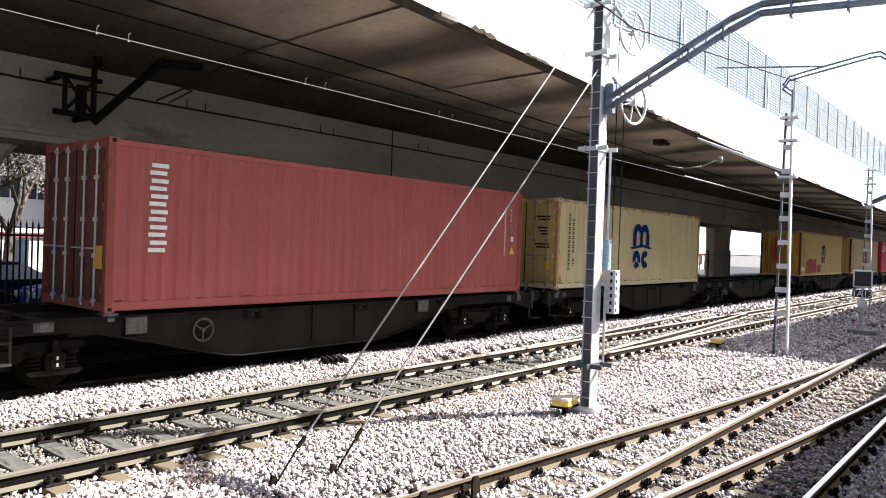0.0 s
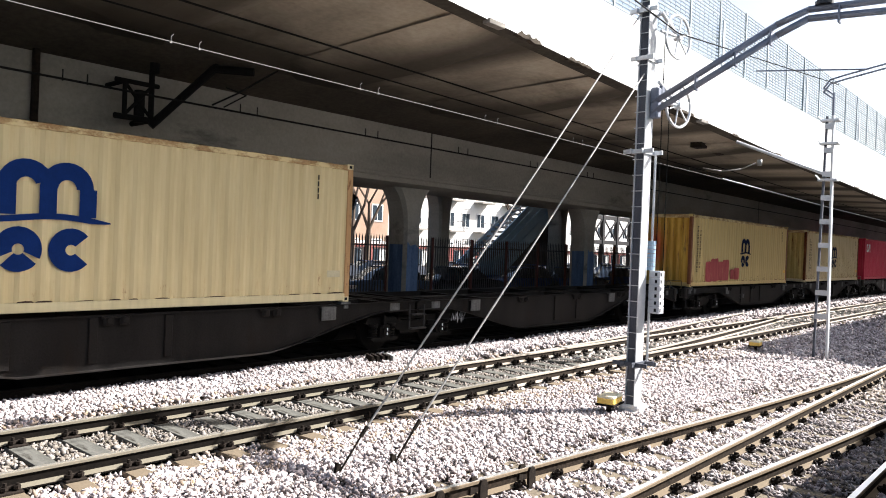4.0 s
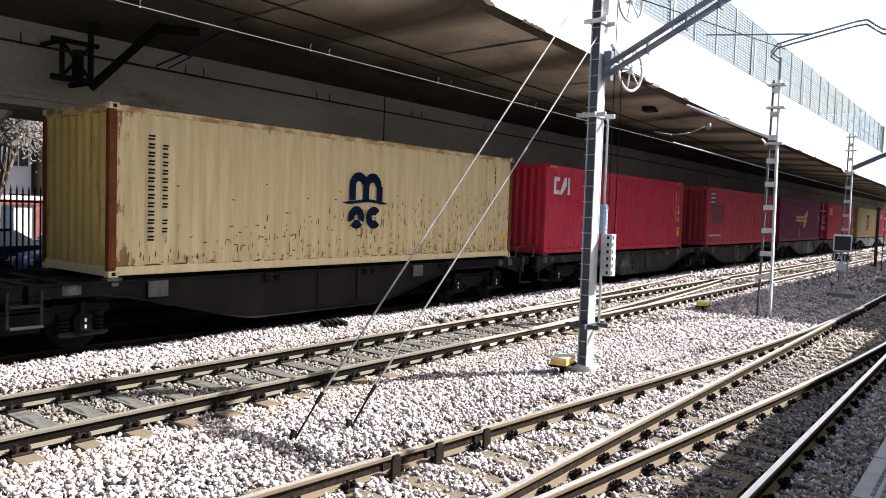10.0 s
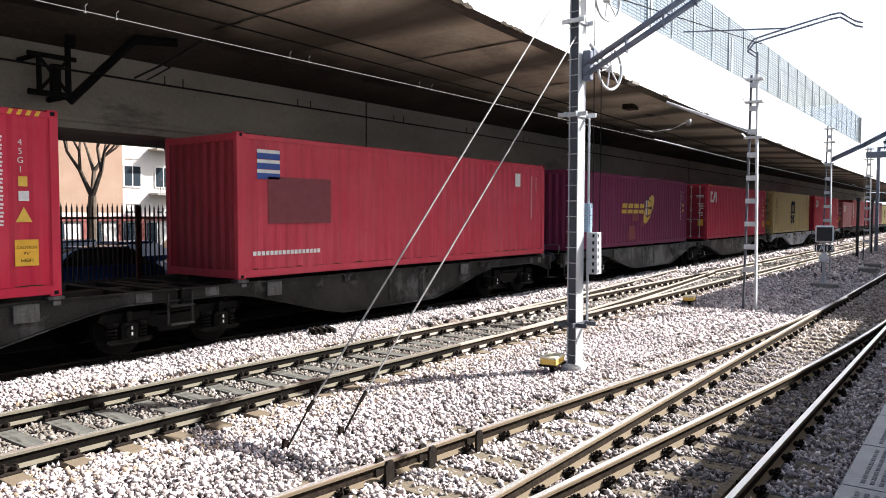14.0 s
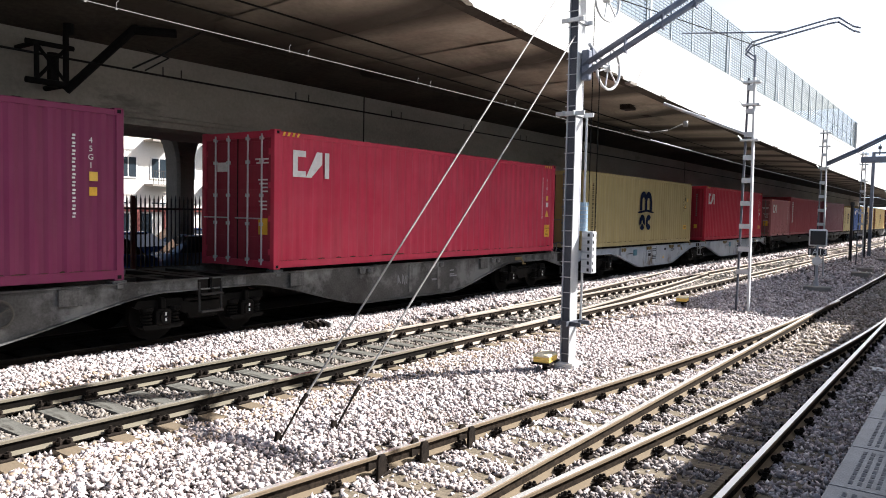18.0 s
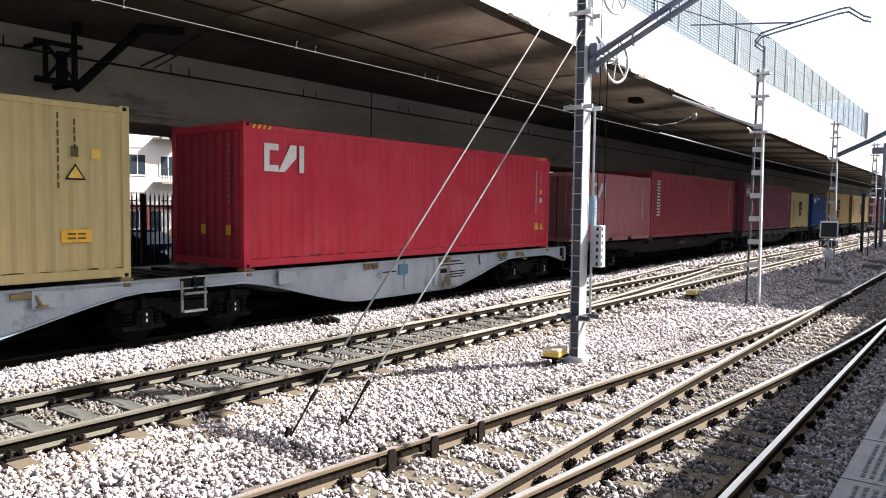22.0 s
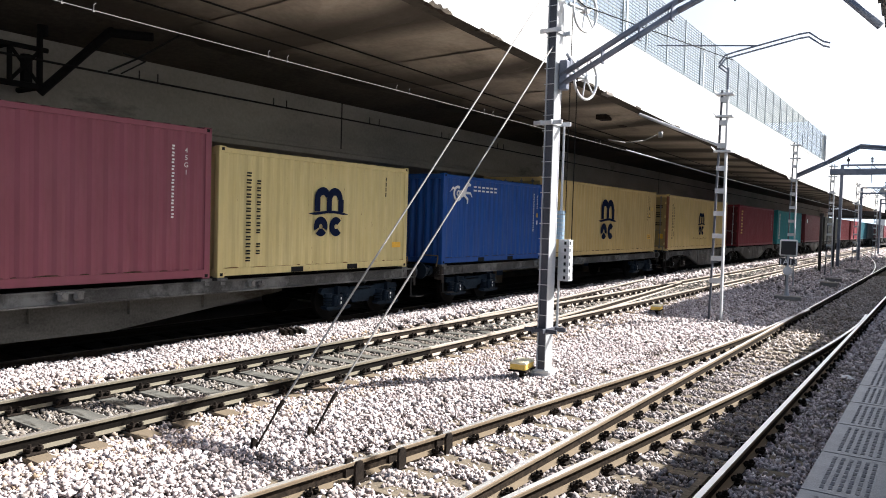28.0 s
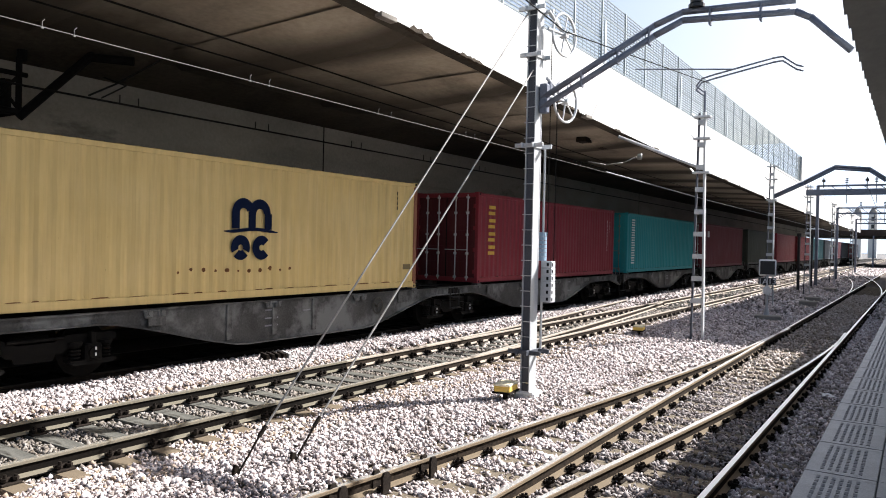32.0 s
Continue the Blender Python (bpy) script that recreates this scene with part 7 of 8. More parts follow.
dwarf_signal()
for x, y, w in ((37.5, 4.2, 0.8), (41.0, 4.4, 0.6), (52.0, 4.6, 0.9)):
    bm = bmesh.new()
    box(bm, x, x + w, y, y + 0.7, -0.3, 0.05, 0.02)
    tagged(part("cable_chamber", bm, M_CONCRETE), "low concrete cable chamber beside the track", "cable chamber", group="cable chambers")
for x in (50.5, 57.0):
    bm = bmesh.new()
    rod(bm, (x, 6.6, -0.3), (x, 6.6, 3.3), 0.09, 10)
    rod(bm, (x, 6.6, 3.3), (x, 6.6, 3.5), 0.13, 10)
    tagged(part("signal_post", bm, M_BLACK), "slim dark signal post between the tracks", "signal post", group="signal posts")


def footbridge():
    b = tagged(new("portal_beam"), "blue-grey steel portal beam spanning the tracks", "portal beam")
    bm = bmesh.new()
    box(bm, 47.3, 47.7, -4, 5.9, 5.68, 6.02, 0.02)
    part("beam", bm, M_TUBE, b)
    for y in (-3.0, 0.4, 2.8, 5.0):
        bm = bmesh.new()
        rod(bm, (47.5, y, 6.1), (47.5, y, 6.7), 0.03, 6)
        rod(bm, (47.5, y, 6.45), (47.5, y, 6.6), 0.09, 8)
        part("insulator", bm, M_BLACK, b)
    bm = bmesh.new()
    box(bm, 47.3, 47.7, -4.3, -3.9, -0.3, 6.1, 0.02)
    part("post", bm, M_TUBE, b)


footbridge()


def far_station():
    b = tagged(new("station_roof"), "distant dark station roof across the tracks on columns", "station roof", kind="structure")
    bm = bmesh.new()
    box(bm, 150, 190, -30, 20, 5.3, 6.4)
    part("roof", bm, M_DARKROOF, b)
    for i in range(6):
        bm = bmesh.new()
        box(bm, 150, 150.3, -14 + i * 4.2, -13.75 + i * 4.2, -0.5, 5.3)
        part("column", bm, M_TUBE, b)
    bm = bmesh.new()
    box(bm, 200, 230, -60, -8, 0, 12)
    t = tagged(part("apartment_block", bm, M_PLASTER), "distant pale apartment block beyond the station", "building", kind="structure")
    for i in range(9):
        for j in range(2):
            bm = bmesh.new()
            box(bm, 199.9, 200.02, -40 + i * 3.5, -38.4 + i * 3.5, 3 + j * 3.3, 4.8 + j * 3.3)
            part("window", bm, M_WINDOW, t)


far_station()


def far_portal(x, z, width):
    """A slim overhead portal far down the line."""
    b = tagged(new("portal_frame"), "slim blue-grey overhead portal with insulators over the tracks", "portal frame", group="far portals")
    bm = bmesh.new()
    box(bm, x - 0.12, x + 0.12, -4.0, width, z, z + 0.16, 0.01)
    box(bm, x - 0.12, x + 0.12, -4.0, width, z + 0.5, z + 0.62, 0.01)
    for i in range(int(width + 4)):
        rod(bm, (x, -4 + i, z + 0.1), (x, -3.4 + i, z + 0.55), 0.03, 5)
    part("beam", bm, M_TUBE, b)
    for y in (-4.0, width):
        bm = bmesh.new()
        box(bm, x - 0.12, x + 0.12, y - 0.1, y + 0.1, -0.4, z + 0.6, 0.01)
        part("post", bm, M_TUBE, b)
    for y in (-2.0, 0.5, 2.8, 4.6):
        bm = bmesh.new()
        rod(bm, (x, y, z - 0.7), (x, y, z + 1.1), 0.025, 6)
        for k in range(3):
            rod(bm, (x, y, z + 0.75 + 0.12 * k), (x, y, z + 0.81 + 0.12 * k), 0.1, 8)
        part("insulator", bm, M_BLACK, b)


for px, pz in ((58.0, 6.5), (73.0, 5.7), (96.0, 5.6)):
    far_portal(px, pz, 6.4)


def far_tower(x, y, h):
    t = tagged(new("church_tower"), "distant pale tower with a small pointed cap", "tower", group="distant towers")
    bm = bmesh.new()
    box(bm, -1.5, 1.5, -1.5, 1.5, 0, h, 0.1)
    part("shaft", bm, M_PLASTER, t)
    bm = bmesh.new()
    rod(bm, (0, 0, h), (0, 0, h + 2.5), 1.7, 8, 0.2)
    part("cap", bm, M_CONCRETE, t)
    for k in range(3):
        bm = bmesh.new()
        box(bm, -1.55, -1.45, -0.5, 0.5, h - 3 - 3 * k, h - 1.4 - 3 * k)
        part("window", bm, M_WINDOW, t)
    t.matrix_basis = pose(x, y, 0)


far_tower(330, 21, 17.5)
far_tower(330, 15.7, 17.5)
# Emissive board added far off, standing in for bright sky at the horizon.
m, t, b = nodes("glowing_backdrop", 1.0)
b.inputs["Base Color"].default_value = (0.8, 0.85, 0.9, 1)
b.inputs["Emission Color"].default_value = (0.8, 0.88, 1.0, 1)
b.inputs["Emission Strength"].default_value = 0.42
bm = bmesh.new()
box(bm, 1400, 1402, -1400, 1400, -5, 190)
tagged(part("backdrop", bm, m), "glowing white board added for the bright horizon", "haze", kind="structure")


# ---- street behind the viaduct ----
bm = bmesh.new()
box(bm, -60, 140, 17.2, 70, -0.6, 0.0)
tagged(part("street", bm, M_ASPHALT), "dark asphalt street behind the railway fence", "road", kind="structure")
bm = bmesh.new()
box(bm, -60, 140, 17.6, 18.2, -0.1, 0.55, 0.02)
tagged(part("fence_wall", bm, M_CONCRETE), "low concrete wall under the railway fence", "wall", kind="structure")


def street_fence():
    f = tagged(new("street_fence"), "dark iron picket fence along the street", "fence")
    bm = bmesh.new()
    box(bm, -0.018, 0.018, -0.012, 0.012, 0.55, 2.62)
    rod(bm, (0, 0, 2.6), (0, 0, 2.72), 0.02, 5, 0.002)
    me = mesh_of(bm, "picket", M_IRONFENCE)
    for i in range(290):
        part("picket", me, None, f, at=pose(1.0 + i * 0.128, 18.0, random.uniform(-0.01, 0.01)))
    for z in (0.75, 2.32):
        bm = bmesh.new()
        box(bm, -30, 70, 17.98, 18.02, z, z + 0.05)
        part("fence_rail", bm, M_IRONFENCE, f)
    bm = bmesh.new()
    box(bm, -0.05, 0.05, -0.05, 0.05, 0.5, 2.68, 0.01)
    me = mesh_of(bm, "fence_post", plain("rusty_fence_post", (0.09, 0.035, 0.03), 0.7))
    for i in range(30):
        part("fence_post", me, None, f, at=pose(-10 + i * 2.25, 18.0, 0))


street_fence()


def car(x, y, paint, label, turn=0, tall=0.0):
    c = tagged(new("parked_car"), label, "car", group="cars parked in the street")
    bm = bmesh.new()
    prof = [(-2.1, 0.3), (-2.15, 0.6), (-2.05, 0.9), (-1.2, 0.98), (1.0, 1.0), (1.95, 0.88), (2.12, 0.62), (2.1, 0.3)]
    prism(bm, prof, -0.86, 0.86)
    bmesh.ops.bevel(bm, geom=bm.edges[:], offset=0.06, segments=2, affect="EDGES", clamp_overlap=True)
    part("body", bm, paint, c, smooth=True)
    bm = bmesh.new()
    t = 1.48 + tall
    v = [(-1.75, -0.8, 0.95), (1.05, -0.8, 0.97), (1.05, 0.8, 0.97), (-1.75, 0.8, 0.95), (-1.2, -0.62, t), (0.25, -0.62, t), (0.25, 0.62, t), (-1.2, 0.62, t)]
    vs = [bm.verts.new(p) for p in v]
    for q in ((4, 5, 6, 7), (0, 1, 5, 4), (1, 2, 6, 5), (2, 3, 7, 6), (3, 0, 4, 7)):
        bm.faces.new([vs[k] for k in q])
    bmesh.ops.bevel(bm, geom=bm.edges[:], offset=0.07, segments=2, affect="EDGES", clamp_overlap=True)
    part("cabin", bm, M_WINDOW, c, smooth=True)
    bm = bmesh.new()
    box(bm, -1.15, 0.2, -0.6, 0.6, t - 0.03, t + 0.02, 0.02)
    part("roof", bm, paint, c)
    for wx in (-1.3, 1.35):
        for wy in (-0.8, 0.8):
            bm = bmesh.new()
            rod(bm, (wx, wy - 0.1, 0.32), (wx, wy + 0.1, 0.32), 0.32, 20)
            w = part("wheel", bm, M_RUBBER, c)
            bm = bmesh.new()
            rod(bm, (wx, wy - 0.11, 0.32), (wx, wy + 0.11, 0.32), 0.19, 14)
            part("rim", bm, M_GALV, w)
    for wy in (-0.6, 0.6):
        bm = bmesh.new()
        box(bm, 1.98, 2.13, wy - 0.15, wy + 0.15, 0.66, 0.8, 0.02)
        part("headlight", bm, M_MARK_WHITE, c)
    c.matrix_basis = pose(x, y, 0, 0, 0, turn)


PAINTS = [plain("car_dark_blue", (0.02, 0.05, 0.16), 0.25), plain("car_black", (0.012, 0.012, 0.015), 0.25), plain("car_silver_blue", (0.1, 0.14, 0.22), 0.2), plain("car_blue", (0.04, 0.1, 0.35), 0.25)]
NAMES = ["dark blue parked car with dusty windows", "black parked car with dark windows", "silver-blue parked car with a dusty roof", "blue parked car with dark windows"]
for i in range(11):
    k = (i * 3 + i // 3) % 4
    car(5.6 + i * 4.75, 21.0 + 0.15 * (i % 2), PAINTS[k], NAMES[k], 180 if i % 2 else 0, 0.22 if i == 0 else 0.0)
for i in range(9):
    k = (i * 7 + 1) % 4
    car(3.6 + i * 5.2, 24.1 + 0.1 * (i % 3), PAINTS[k], NAMES[k], 0 if i % 3 else 180)
for i in range(7):
    k = (i * 5 + 2) % 4
    car(12.5 + i * 6.1, 27.2, PAINTS[k], NAMES[k], 0 if i % 2 else 180)


def lantern(x, y):
    l = tagged(new("street_lamp"), "black cast-iron street lamp with a glass lantern", "street lamp")
    bm = bmesh.new()
    rod(bm, (0, 0, 0), (0, 0, 0.8), 0.1, 10, 0.07)
    rod(bm, (0, 0, 0.8), (0, 0, 3.55), 0.06, 10, 0.045)
    part("pole", bm, M_BLACK, l)
    bm = bmesh.new()
    rod(bm, (0, 0, 3.55), (0, 0, 3.95), 0.12, 6, 0.24)
    part("lantern_glass", bm, M_WINDOW, l)
    bm = bmesh.new()
    rod(bm, (0, 0, 3.95), (0, 0, 4.18), 0.27, 6, 0.06)
    rod(bm, (0, 0, 4.18), (0, 0, 4.28), 0.03, 6)
    part("cap", bm, M_BLACK, l)
    l.matrix_basis = pose(x, y, 0)


lantern(17.05, 20.0)


def bare_tree(x, y, height, seed, spread=1.0, leafy=None, leaves=0, fork=0.36, reach=0.21):
    rnd = random.Random(seed)
    t = tagged(new("street_tree"), "bare pollarded street tree with forking limbs" if not leafy else "street tree with sparse brown winter leaves", "tree", group="street trees")
    limbs = bmesh.new()
    tips = []

    def grow(p, d, r, n, length):
        q = p + d * length
        rod(limbs, p, q, r, 6, r * 0.72)
        if n == 0:
            tips.append(q)
            return
        for k in range(2 if n > 1 else 3):
            e = (d + Vector((rnd.uniform(-1, 1) * spread * 0.6, rnd.uniform(-1, 1) * spread * 0.6, rnd.uniform(0.0, 0.4)))).normalized()
            grow(q, e, r * 0.68, n - 1, length * rnd.uniform(0.62, 0.85))
    trunk = bmesh.new()
    rod(trunk, (0, 0, 0), (0.04, 0, height * fork / 2), 0.24, 9, 0.19)
    rod(trunk, (0.04, 0, height * fork / 2), (0.1, 0, height * fork), 0.19, 9, 0.16)
    part("trunk", trunk, M_BARK, t)
    for a in range(3):
        d = Vector((math.cos(a * 2.1 + seed) * 0.45 * spread, math.sin(a * 2.1 + seed) * 0.45 * spread, 1)).normalized()
        grow(Vector((0.1, 0, height * fork - 0.05)), d, 0.115, 4, height * reach)
    part("limb", limbs, M_BARK, t)
    if leafy:
        n = leaves
        vs, fs = [], []
        for i in range(n):
            c = tips[rnd.randrange(len(tips))] + Vector((rnd.gauss(0, 0.5), rnd.gauss(0, 0.5), rnd.gauss(0, 0.5)))
            a = Vector((rnd.uniform(-1, 1), rnd.uniform(-1, 1), rnd.uniform(-1, 1))).normalized()
            b = a.orthogonal().normalized()
            s = rnd.uniform(0.04, 0.08)
            k = len(vs)
            vs += [c - a * s, c + b * s * 0.6, c + a * s, c - b * s * 0.6]
            fs.append((k, k + 1, k + 2, k + 3))
        cr = part("crown", grid_mesh("crown", [tuple(v) for v in vs], fs, leafy), None, t, "thin crown of small leaves")
        cr["kind"] = "stuff"
    t.matrix_basis = pose(x, y, 0)


M_DRYLEAF = rough_surface("dry_brown_leaves", (0.22, 0.12, 0.05), (0.4, 0.25, 0.12), 2, 20, 0.8, bump_by=0)
M_GREYTWIG = rough_surface("grey_twigs", (0.1, 0.088, 0.076), (0.2, 0.18, 0.155), 2, 20, 0.8, bump_by=0)
bare_tree(15.2, 30.0, 9.8, 3, 0.95, fork=0.325, reach=0.12)
bare_tree(9.6, 31.0, 6.6, 8, 1.2, M_GREYTWIG, 7000)
bare_tree(11.4, 31.5, 6.4, 11, 1.2, M_GREYTWIG, 7000)
bare_tree(28.5, 33.0, 8.5, 5, 1.0, M_DRYLEAF, 4000)
bare_tree(32.5, 36.0, 9.0, 6, 1.0, M_DRYLEAF, 4000)
bare_tree(44.0, 32.0, 9.0, 9, 1.1, M_DRYLEAF, 2500)


def house(x0, x1, y, height, wall, label, windows, balconies=False):
    h = tagged(new("street_building"), label, "building", group="buildings across the street")
    bm = bmesh.new()
    box(bm, x0, x1, y, y + 12, 0, height)
    part("wall", bm, wall, h)
    bm = bmesh.new()
    box(bm, x0 - 0.3, x1 + 0.3, y - 0.3, y + 12.3, height, height + 0.4)
    part("roof", bm, M_CONCRETE, h)
    nx, nz = windows
    for i in range(nx):
        for j in range(nz):
            cx = x0 + (i + 0.5) * (x1 - x0) / nx
            z = 1.2 + j * 3.0
            if z + 1.6 > height:
                continue
            bm = bmesh.new()
            box(bm, cx - 0.65, cx + 0.65, y - 0.06, y + 0.05, z, z + 1.5)
            w = part("window", bm, M_MARK_WHITE, h)
            for s in (-1, 1):
                bm = bmesh.new()
                box(bm, cx + s * 0.3 - 0.26, cx + s * 0.3 + 0.26, y - 0.075, y - 0.055, z + 0.1, z + 1.4)
                part("pane", bm, M_WINDOW, w)
            if balconies and i % 2:
                bm = bmesh.new()
                box(bm, cx - 1.1, cx + 1.1, y - 1.1, y, z - 0.5, z - 0.35)
                b = part("balcony", bm, M_CONCRETE, h)
                bm = bmesh.new()
                for k in range(12):
                    box(bm, cx - 1.08 + k * 0.19, cx - 1.05 + k * 0.19, y - 1.1, y - 1.07, z - 0.35, z + 0.5)
                box(bm, cx - 1.1, cx + 1.1, y - 1.11, y - 1.06, z + 0.5, z + 0.55)
                part("balustrade", bm, M_IRONFENCE, b)


house(20.1, 25.1, 45, 22, M_BRICK, "tall windowless brown brick end wall of a house", (0, 0))
house(25.2, 38.8, 46, 20, M_PLASTER, "white apartment building with balconies", (6, 6), True)
house(6, 19.6, 48, 12, M_PLASTER, "pale glazed building behind bare trees", (9, 3))
house(-14, 5, 46, 16, M_BRICK, "brown brick apartment building", (6, 5))
house(39, 44.5, 46.5, 18, M_BRICK, "narrow brown brick house with white windows", (2, 5))
house(45, 64, 47, 18, M_PLASTER, "white apartment building with small balconies", (8, 5), True)
house(65, 100, 50, 15, M_PLASTER, "pale distant apartment building facade", (10, 4))
bm = bmesh.new()
box(bm, 2, 112, 38.0, 38.3, 0, 2.5)
shopfront = tagged(part("street_wall", bm, M_PLASTER), "pale shopfront wall with red posts and red band", "wall", kind="structure")
M_SHOPRED = rough_surface("faded_shopfront_red", (0.13, 0.04, 0.036), (0.3, 0.12, 0.105), 2.5, 20, 0.7)
bm = bmesh.new()
box(bm, 2, 112, 37.9, 38.0, 2.05, 2.3)
part("sign_band", bm, M_SHOPRED, shopfront, "faded red sign band")
rnd = random.Random(4)
x = 2.2
while x < 110:
    bm = bmesh.new()
    wd = rnd.choice((0.25, 0.3, 0.8))
    box(bm, x, x + wd, 37.92, 38.0, 0.0, 2.05)
    part("shop_post", bm, M_SHOPRED, shopfront)
    bm = bmesh.new()
    box(bm, x + wd + 0.1, x + wd + 0.7, 37.95, 38.0, 0.7, 1.95)
    part("shop_window", bm, M_WINDOW, shopfront)
    x += wd + rnd.uniform(0.9, 1.8)


def blue_stairs():
    s = tagged(new("covered_stairs"), "blue-clad stair flight with railings rising to the viaduct", "stairs")
    n = 22
    for i in range(n):
        bm = bmesh.new()
        x, z = 28.0 + i * 0.36, 0.3 * i * 0.9
        box(bm, x, x + 0.4, 24.0, 26.0, z, z + 0.12)
        part("step", bm, M_CONCRETE, s)
    for y in (23.9, 26.0):
        bm = bmesh.new()
        prism(bm, [(27.8, -0.1), (28.2, -0.1), (36.2, 5.6), (36.2, 6.1), (27.8, 0.4)], y, y + 0.08)
        part("stringer", bm, M_STAIRBLUE, s)
    for k in range(3):
        bm = bmesh.new()
        rod(bm, (27.9, 23.9, 1.3 + 0.45 * k), (36.2, 23.9, 7.0 + 0.45 * k), 0.04, 6)
        part("railing", bm, M_GALV, s)
    bm = bmesh.new()
    prism(bm, [(28.2, 0.0), (28.6, -0.05), (36.2, 5.9), (36.2, 6.3)], 24.5, 24.56)
    part("soffit_panel", bm, M_STAIRBLUE, s)
    for lo, hi in ((-0.35, 0.4), (0.43, 1.05), (1.08, 1.55), (1.58, 2.0)):
        bm = bmesh.new()
        prism(bm, [(28.3, lo - 0.1), (36.9, lo + 5.9), (36.9, hi + 5.9), (28.3, hi - 0.1)], 23.5, 23.56)
        part("side_panel", bm, M_STAIRBLUE, s, "glossy blue side panel")
    bm = bmesh.new()
    prism(bm, [(29.2, 0.0), (37.0, 0.0), (37.0, 5.4)], 24.7, 25.3)
    part("under_stair_wall", bm, M_DARKROOF, s, "dark wall closing the space under the stairs")
    s.matrix_basis = pose(0.6, 0, 0)


def steel_gantry():
    """A dark green braced steel frame standing in the street."""
    g = tagged(new("steel_frame"), "dark green braced steel frame standing in the street", "steel frame")
    xs = (47.2, 49.4, 51.6, 53.8)
    for x in xs:
        bm = bmesh.new()
        box(bm, x - 0.16, x + 0.16, 27.9, 28.2, 0, 7.0, 0.02)
        part("post", bm, M_IRONFENCE, g)
    for z in (3.1, 5.0, 6.8):
        bm = bmesh.new()
        box(bm, 46.6, 54.4, 27.95, 28.15, z - 0.16, z + 0.16, 0.02)
        part("beam", bm, M_IRONFENCE, g)
    for a, b in zip(xs, xs[1:]):
        bm = bmesh.new()
        rod(bm, (a, 28.0, 3.1), (b, 28.0, 5.0), 0.07, 6)
        rod(bm, (a, 28.0, 5.0), (b, 28.0, 3.1), 0.07, 6)
        part("brace", bm, M_IRONFENCE, g)


blue_stairs()
steel_gantry()


# ---- loose ballast ----
def stones(name, n, x0, x1, y0, y1, size, label, seed, material=None):
    """Loose crushed stones as one mesh of many small six-cornered rocks."""
    rng = np.random.RandomState(seed)
    x = rng.uniform(x0, x1, n)
    y = rng.uniform(y0, y1, n)
    shift = np.array([turnout_shift(a) for a in x])
    catch = np.array([catch_shift(a) if a < 32.2 else 0.0 for a in x])
    keep = np.ones(n, bool)
    for line in (Y_MIDDLE - 0.84, Y_MIDDLE + 0.84, Y_PLATFORM - 0.834, Y_PLATFORM + 0.834, Y_TRAIN - 0.834, Y_TRAIN + 0.834):
        keep &= np.abs(y - line) > 0.06
    for s in (-0.834, 0.834):
        keep &= (np.abs(y - (Y_PLATFORM + s + shift)) > 0.06) | (x > 24.6)
        keep &= (np.abs(y - (Y_MIDDLE + s + catch)) > 0.06) | (x < 12.2)
    on_mid = (np.abs(y - Y_MIDDLE - catch / 2) < np.where(x > 12.3, 2.0, 1.3)) & (np.abs(((x + 0.6 + 0.3) % 0.6) - 0.3) < 0.135)
    on_near = (np.abs(y - (Y_PLATFORM + shift / 2 + 0.1)) < 2.0) & (np.abs(((x - 2.2 + 0.3) % 0.6) - 0.3) < 0.135) & (x < 25)
    covered = rng.uniform(0, 1, n) < np.where(on_mid, 0.97, np.where(x < 9, 0.8, 0.6))
    keep &= ~((on_mid | on_near) & covered)
    if material is not M_STONE_RUSTY:
        keep &= ((np.abs(y - Y_MIDDLE) < 0.95) | (np.abs(y - Y_PLATFORM) < 0.8)) == bool(material)
    x, y = x[keep], y[keep]
    n = len(x)
    shift, catch = shift[keep], catch[keep]
    inside = (np.abs(y - Y_MIDDLE) < 1.0) | (np.abs(y - Y_PLATFORM - shift / 2) < 1.9)
    near_rail = np.ones(n)
    for line in (Y_MIDDLE - 0.84, Y_MIDDLE + 0.84, Y_PLATFORM + 0.834 + shift, Y_PLATFORM - 0.834):
        near_rail = np.minimum(near_rail, np.clip((np.abs(y - line) - 0.1) / 0.35, 0, 1))
    bump_z = 0.035 * np.sin(x * 1.3 + y) * np.sin(y * 1.9 - x * 0.7) + rng.uniform(-0.03, 0.035, n)
    crown = np.where((y > 10.6) & (y < 12.2), 0.07, 0.02)
    shoulder = 0.05 * np.clip((1.65 - np.abs(y - Y_MIDDLE)) / 0.35, 0, 1)
    z = np.where(inside, np.where(y > 6, -0.235, -0.203) + rng.uniform(-0.01, 0.03, n), -0.19 + bump_z + crown - 0.05 * (1 - near_rail) - shoulder)
    base = np.array([(1, 0, 0), (-1, 0, 0), (0, 1, 0), (0, -1, 0), (0, 0, 1), (0, 0, -1)], float)
    tri = np.array([(0, 2, 4), (2, 1, 4), (1, 3, 4), (3, 0, 4), (2, 0, 5), (1, 2, 5), (3, 1, 5), (0, 3, 5)])
    v = base[None] * rng.uniform(0.65, 1.25, (n, 6, 1)) + rng.normal(0, 0.3, (n, 6, 3))
    a, b = rng.uniform(0, 6.28, n), rng.uniform(-1.5, 1.5, n)
    ca, sa, cb, sb = np.cos(a), np.sin(a), np.cos(b), np.sin(b)
    vx = v[..., 0] * cb[:, None] + v[..., 2] * sb[:, None]
    vz = -v[..., 0] * sb[:, None] + v[..., 2] * cb[:, None]
    vy = v[..., 1]
    r = (size * (0.5 + 1.35 * rng.uniform(0, 1, n) ** 1.6))[:, None]
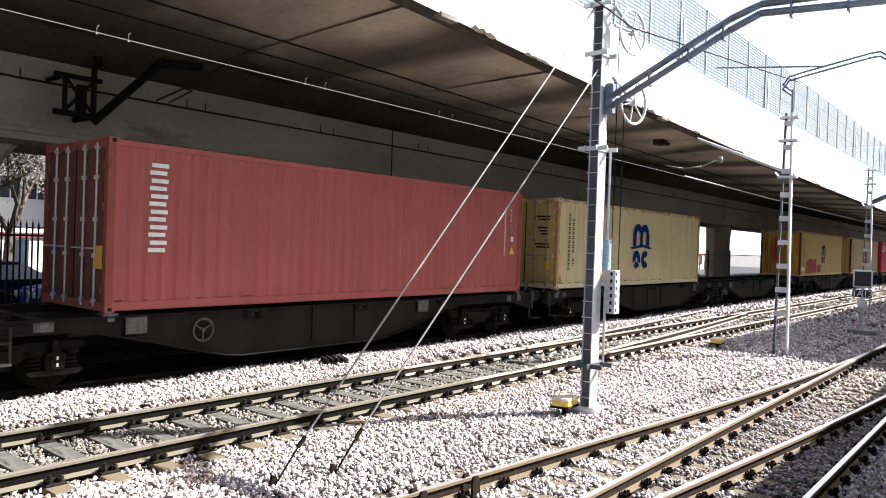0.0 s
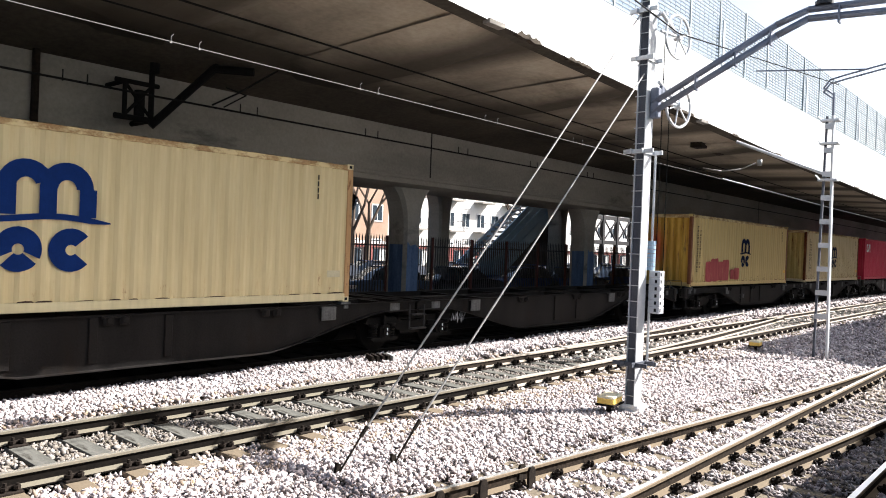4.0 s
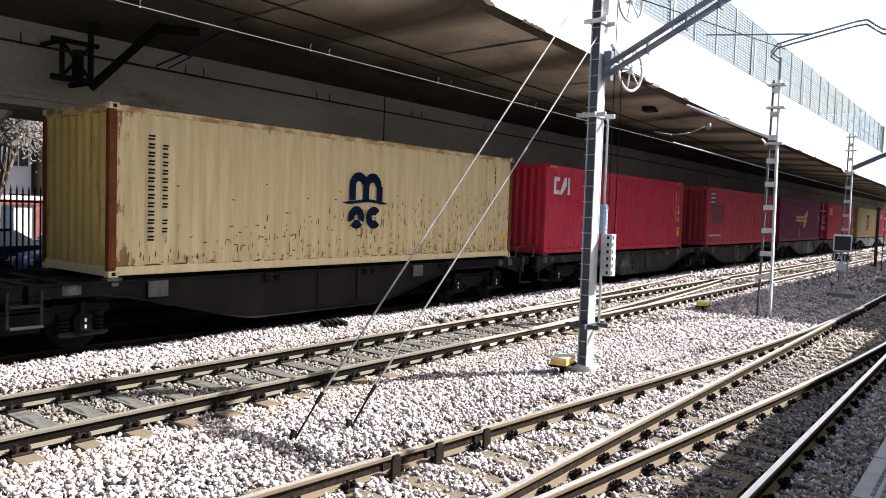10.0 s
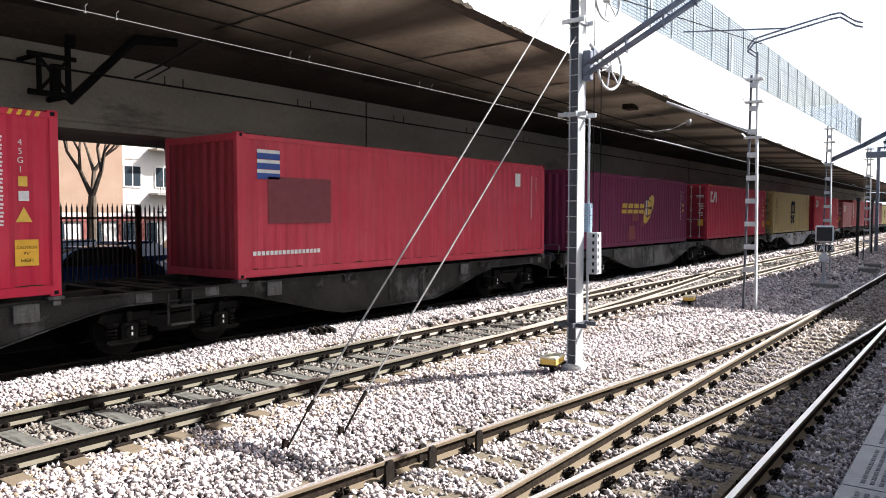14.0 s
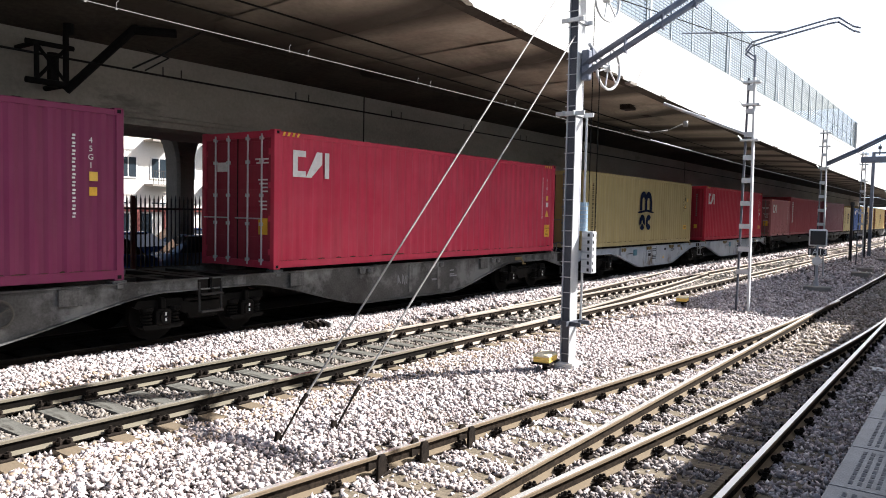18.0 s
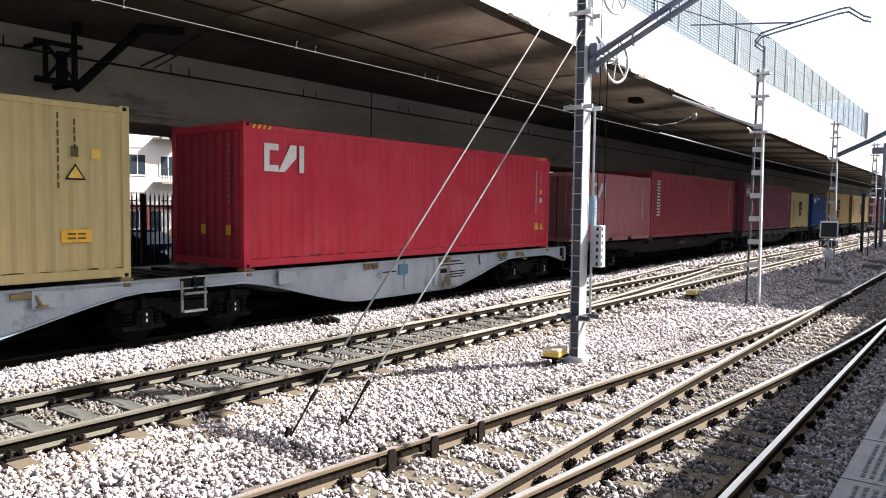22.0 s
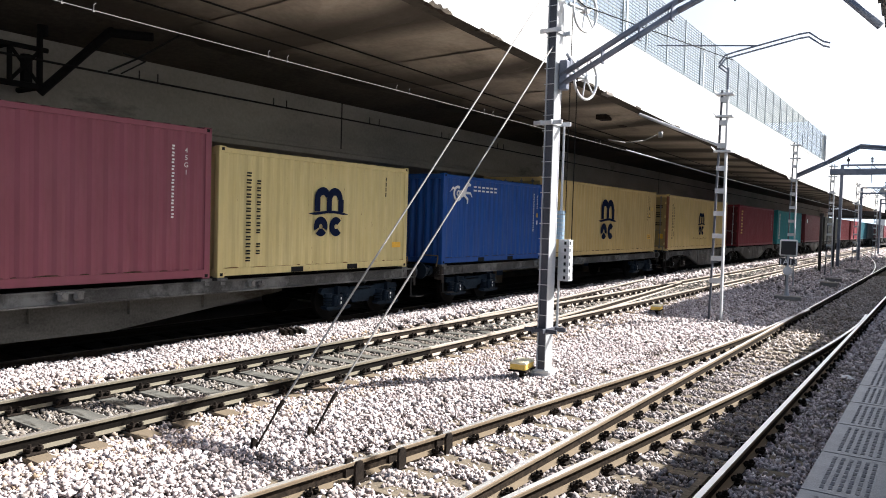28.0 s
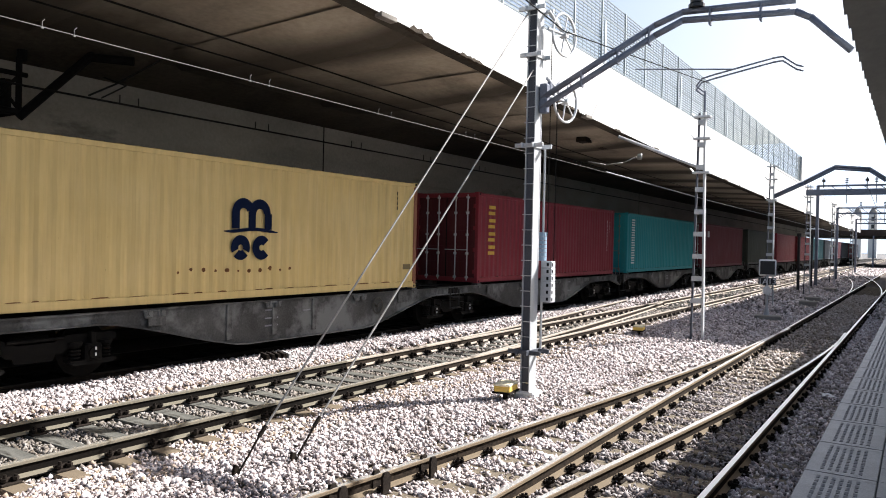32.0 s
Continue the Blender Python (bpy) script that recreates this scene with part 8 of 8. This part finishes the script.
    px = (vx * ca[:, None] - vy * sa[:, None]) * r * 1.15 + x[:, None]
    py = (vx * sa[:, None] + vy * ca[:, None]) * r + y[:, None]
    pz = vz * r * 1.0 + z[:, None]
    co = np.stack([px, py, pz], -1).reshape(-1, 3)
    idx = (np.arange(n)[:, None, None] * 6 + tri[None]).reshape(-1)
    me = bpy.data.meshes.new(name)
    me.vertices.add(len(co))
    me.vertices.foreach_set("co", co.astype(np.float32).ravel())
    me.loops.add(len(idx))
    me.loops.foreach_set("vertex_index", idx.astype(np.int32))
    k = len(idx) // 3
    me.polygons.add(k)
    me.polygons.foreach_set("loop_start", np.arange(0, 3 * k, 3, dtype=np.int32))
    me.polygons.foreach_set("loop_total", np.full(k, 3, np.int32))
    me.update(calc_edges=True)
    me.validate()
    me.materials.append(material or M_STONE)
    tagged(new(name, me), label, "ballast", kind="stuff")


def litter(x, y, w, seed):
    """A crumpled scrap of white paper lying on the stones."""
    rnd = random.Random(seed)
    bm = bmesh.new()
    bmesh.ops.create_grid(bm, x_segments=4, y_segments=3, size=0.5)
    for v in bm.verts:
        v.co = Vector((v.co.x * w * rnd.uniform(0.8, 1.2), v.co.y * w * 0.6 * rnd.uniform(0.7, 1.2), rnd.uniform(0.0, 0.035)))
    bmesh.ops.solidify(bm, geom=bm.faces[:], thickness=0.003)
    tagged(part("paper_scrap", bm, M_MARK_WHITE, at=pose(x, y, -0.165, 0, 0, seed * 40)), "crumpled white paper scrap lying on track stones", "litter", group="paper scraps by the track")


for k, (x, y, w) in enumerate(((14.1, 2.31, 0.15), (12.0, 1.86, 0.13), (9.15, 2.37, 0.07), (8.02, 2.22, 0.05), (14.5, 1.55, 0.3))):
    litter(x, y, w, k + 1)


LAB = "loose pale pinkish-grey crushed stone ballast"
stones("ballast_stones", 165000, 1.5, 15, 1.05, 12.3, 0.0225, LAB, 1)
stones("ballast_stones", 92000, 15, 32, 1.05, 12.3, 0.034, LAB, 2)
stones("ballast_stones", 21000, 32, 70, 1.05, 12.3, 0.07, LAB, 3)
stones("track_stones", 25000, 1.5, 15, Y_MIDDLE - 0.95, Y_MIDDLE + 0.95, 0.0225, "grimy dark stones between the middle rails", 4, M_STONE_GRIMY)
stones("track_stones", 6500, 15, 32, Y_MIDDLE - 0.95, Y_MIDDLE + 0.95, 0.039, "brownish stones between the middle rails", 5, M_STONE_BROWN)
stones("track_stones", 2600, 32, 80, Y_MIDDLE - 0.95, Y_MIDDLE + 0.95, 0.07, "brownish stones between the middle rails", 12, M_STONE_BROWN)
# Stones between the platform rails, darkened to hold the canopy's shade.
stones("track_stones", 17000, 1.5, 15, Y_PLATFORM - 0.8, Y_PLATFORM + 0.8, 0.023, "dark stones between the platform rails, canopy shade in their colour", 6, M_STONE_SHADED)
stones("track_stones", 11000, 15, 50, Y_PLATFORM - 0.8, Y_PLATFORM + 0.8, 0.036, "brownish stones between the platform rails", 7, M_STONE_BROWN)
stones("ballast_stones", 11000, 70, 130, 1.05, 12.3, 0.1, LAB, 8)
stones("ballast_stones", 15000, -10, 1.5, 1.05, 12.3, 0.045, LAB, 13)
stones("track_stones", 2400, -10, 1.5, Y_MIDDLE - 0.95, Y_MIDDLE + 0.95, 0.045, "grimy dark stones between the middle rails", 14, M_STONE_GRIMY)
stones("track_stones", 2400, -10, 1.5, Y_PLATFORM - 0.8, Y_PLATFORM + 0.8, 0.045, "dark stones between the platform rails, canopy shade in their colour", 15, M_STONE_SHADED)
stones("rusty_stones", 9000, 2.0, 24, 7.0, 8.14, 0.024, "rust-brown stones beside the middle track", 9, M_STONE_RUSTY)
stones("rusty_stones", 6500, 2.0, 30, 9.96, 10.7, 0.026, "brown dusty stones beside the middle track", 10, M_STONE_RUSTY)


def motions():
    for ob, u, y, z in MOVING:
        walk(ob, [(t, pose(u + s, y, z)) for t, s in TIMES])


motions()
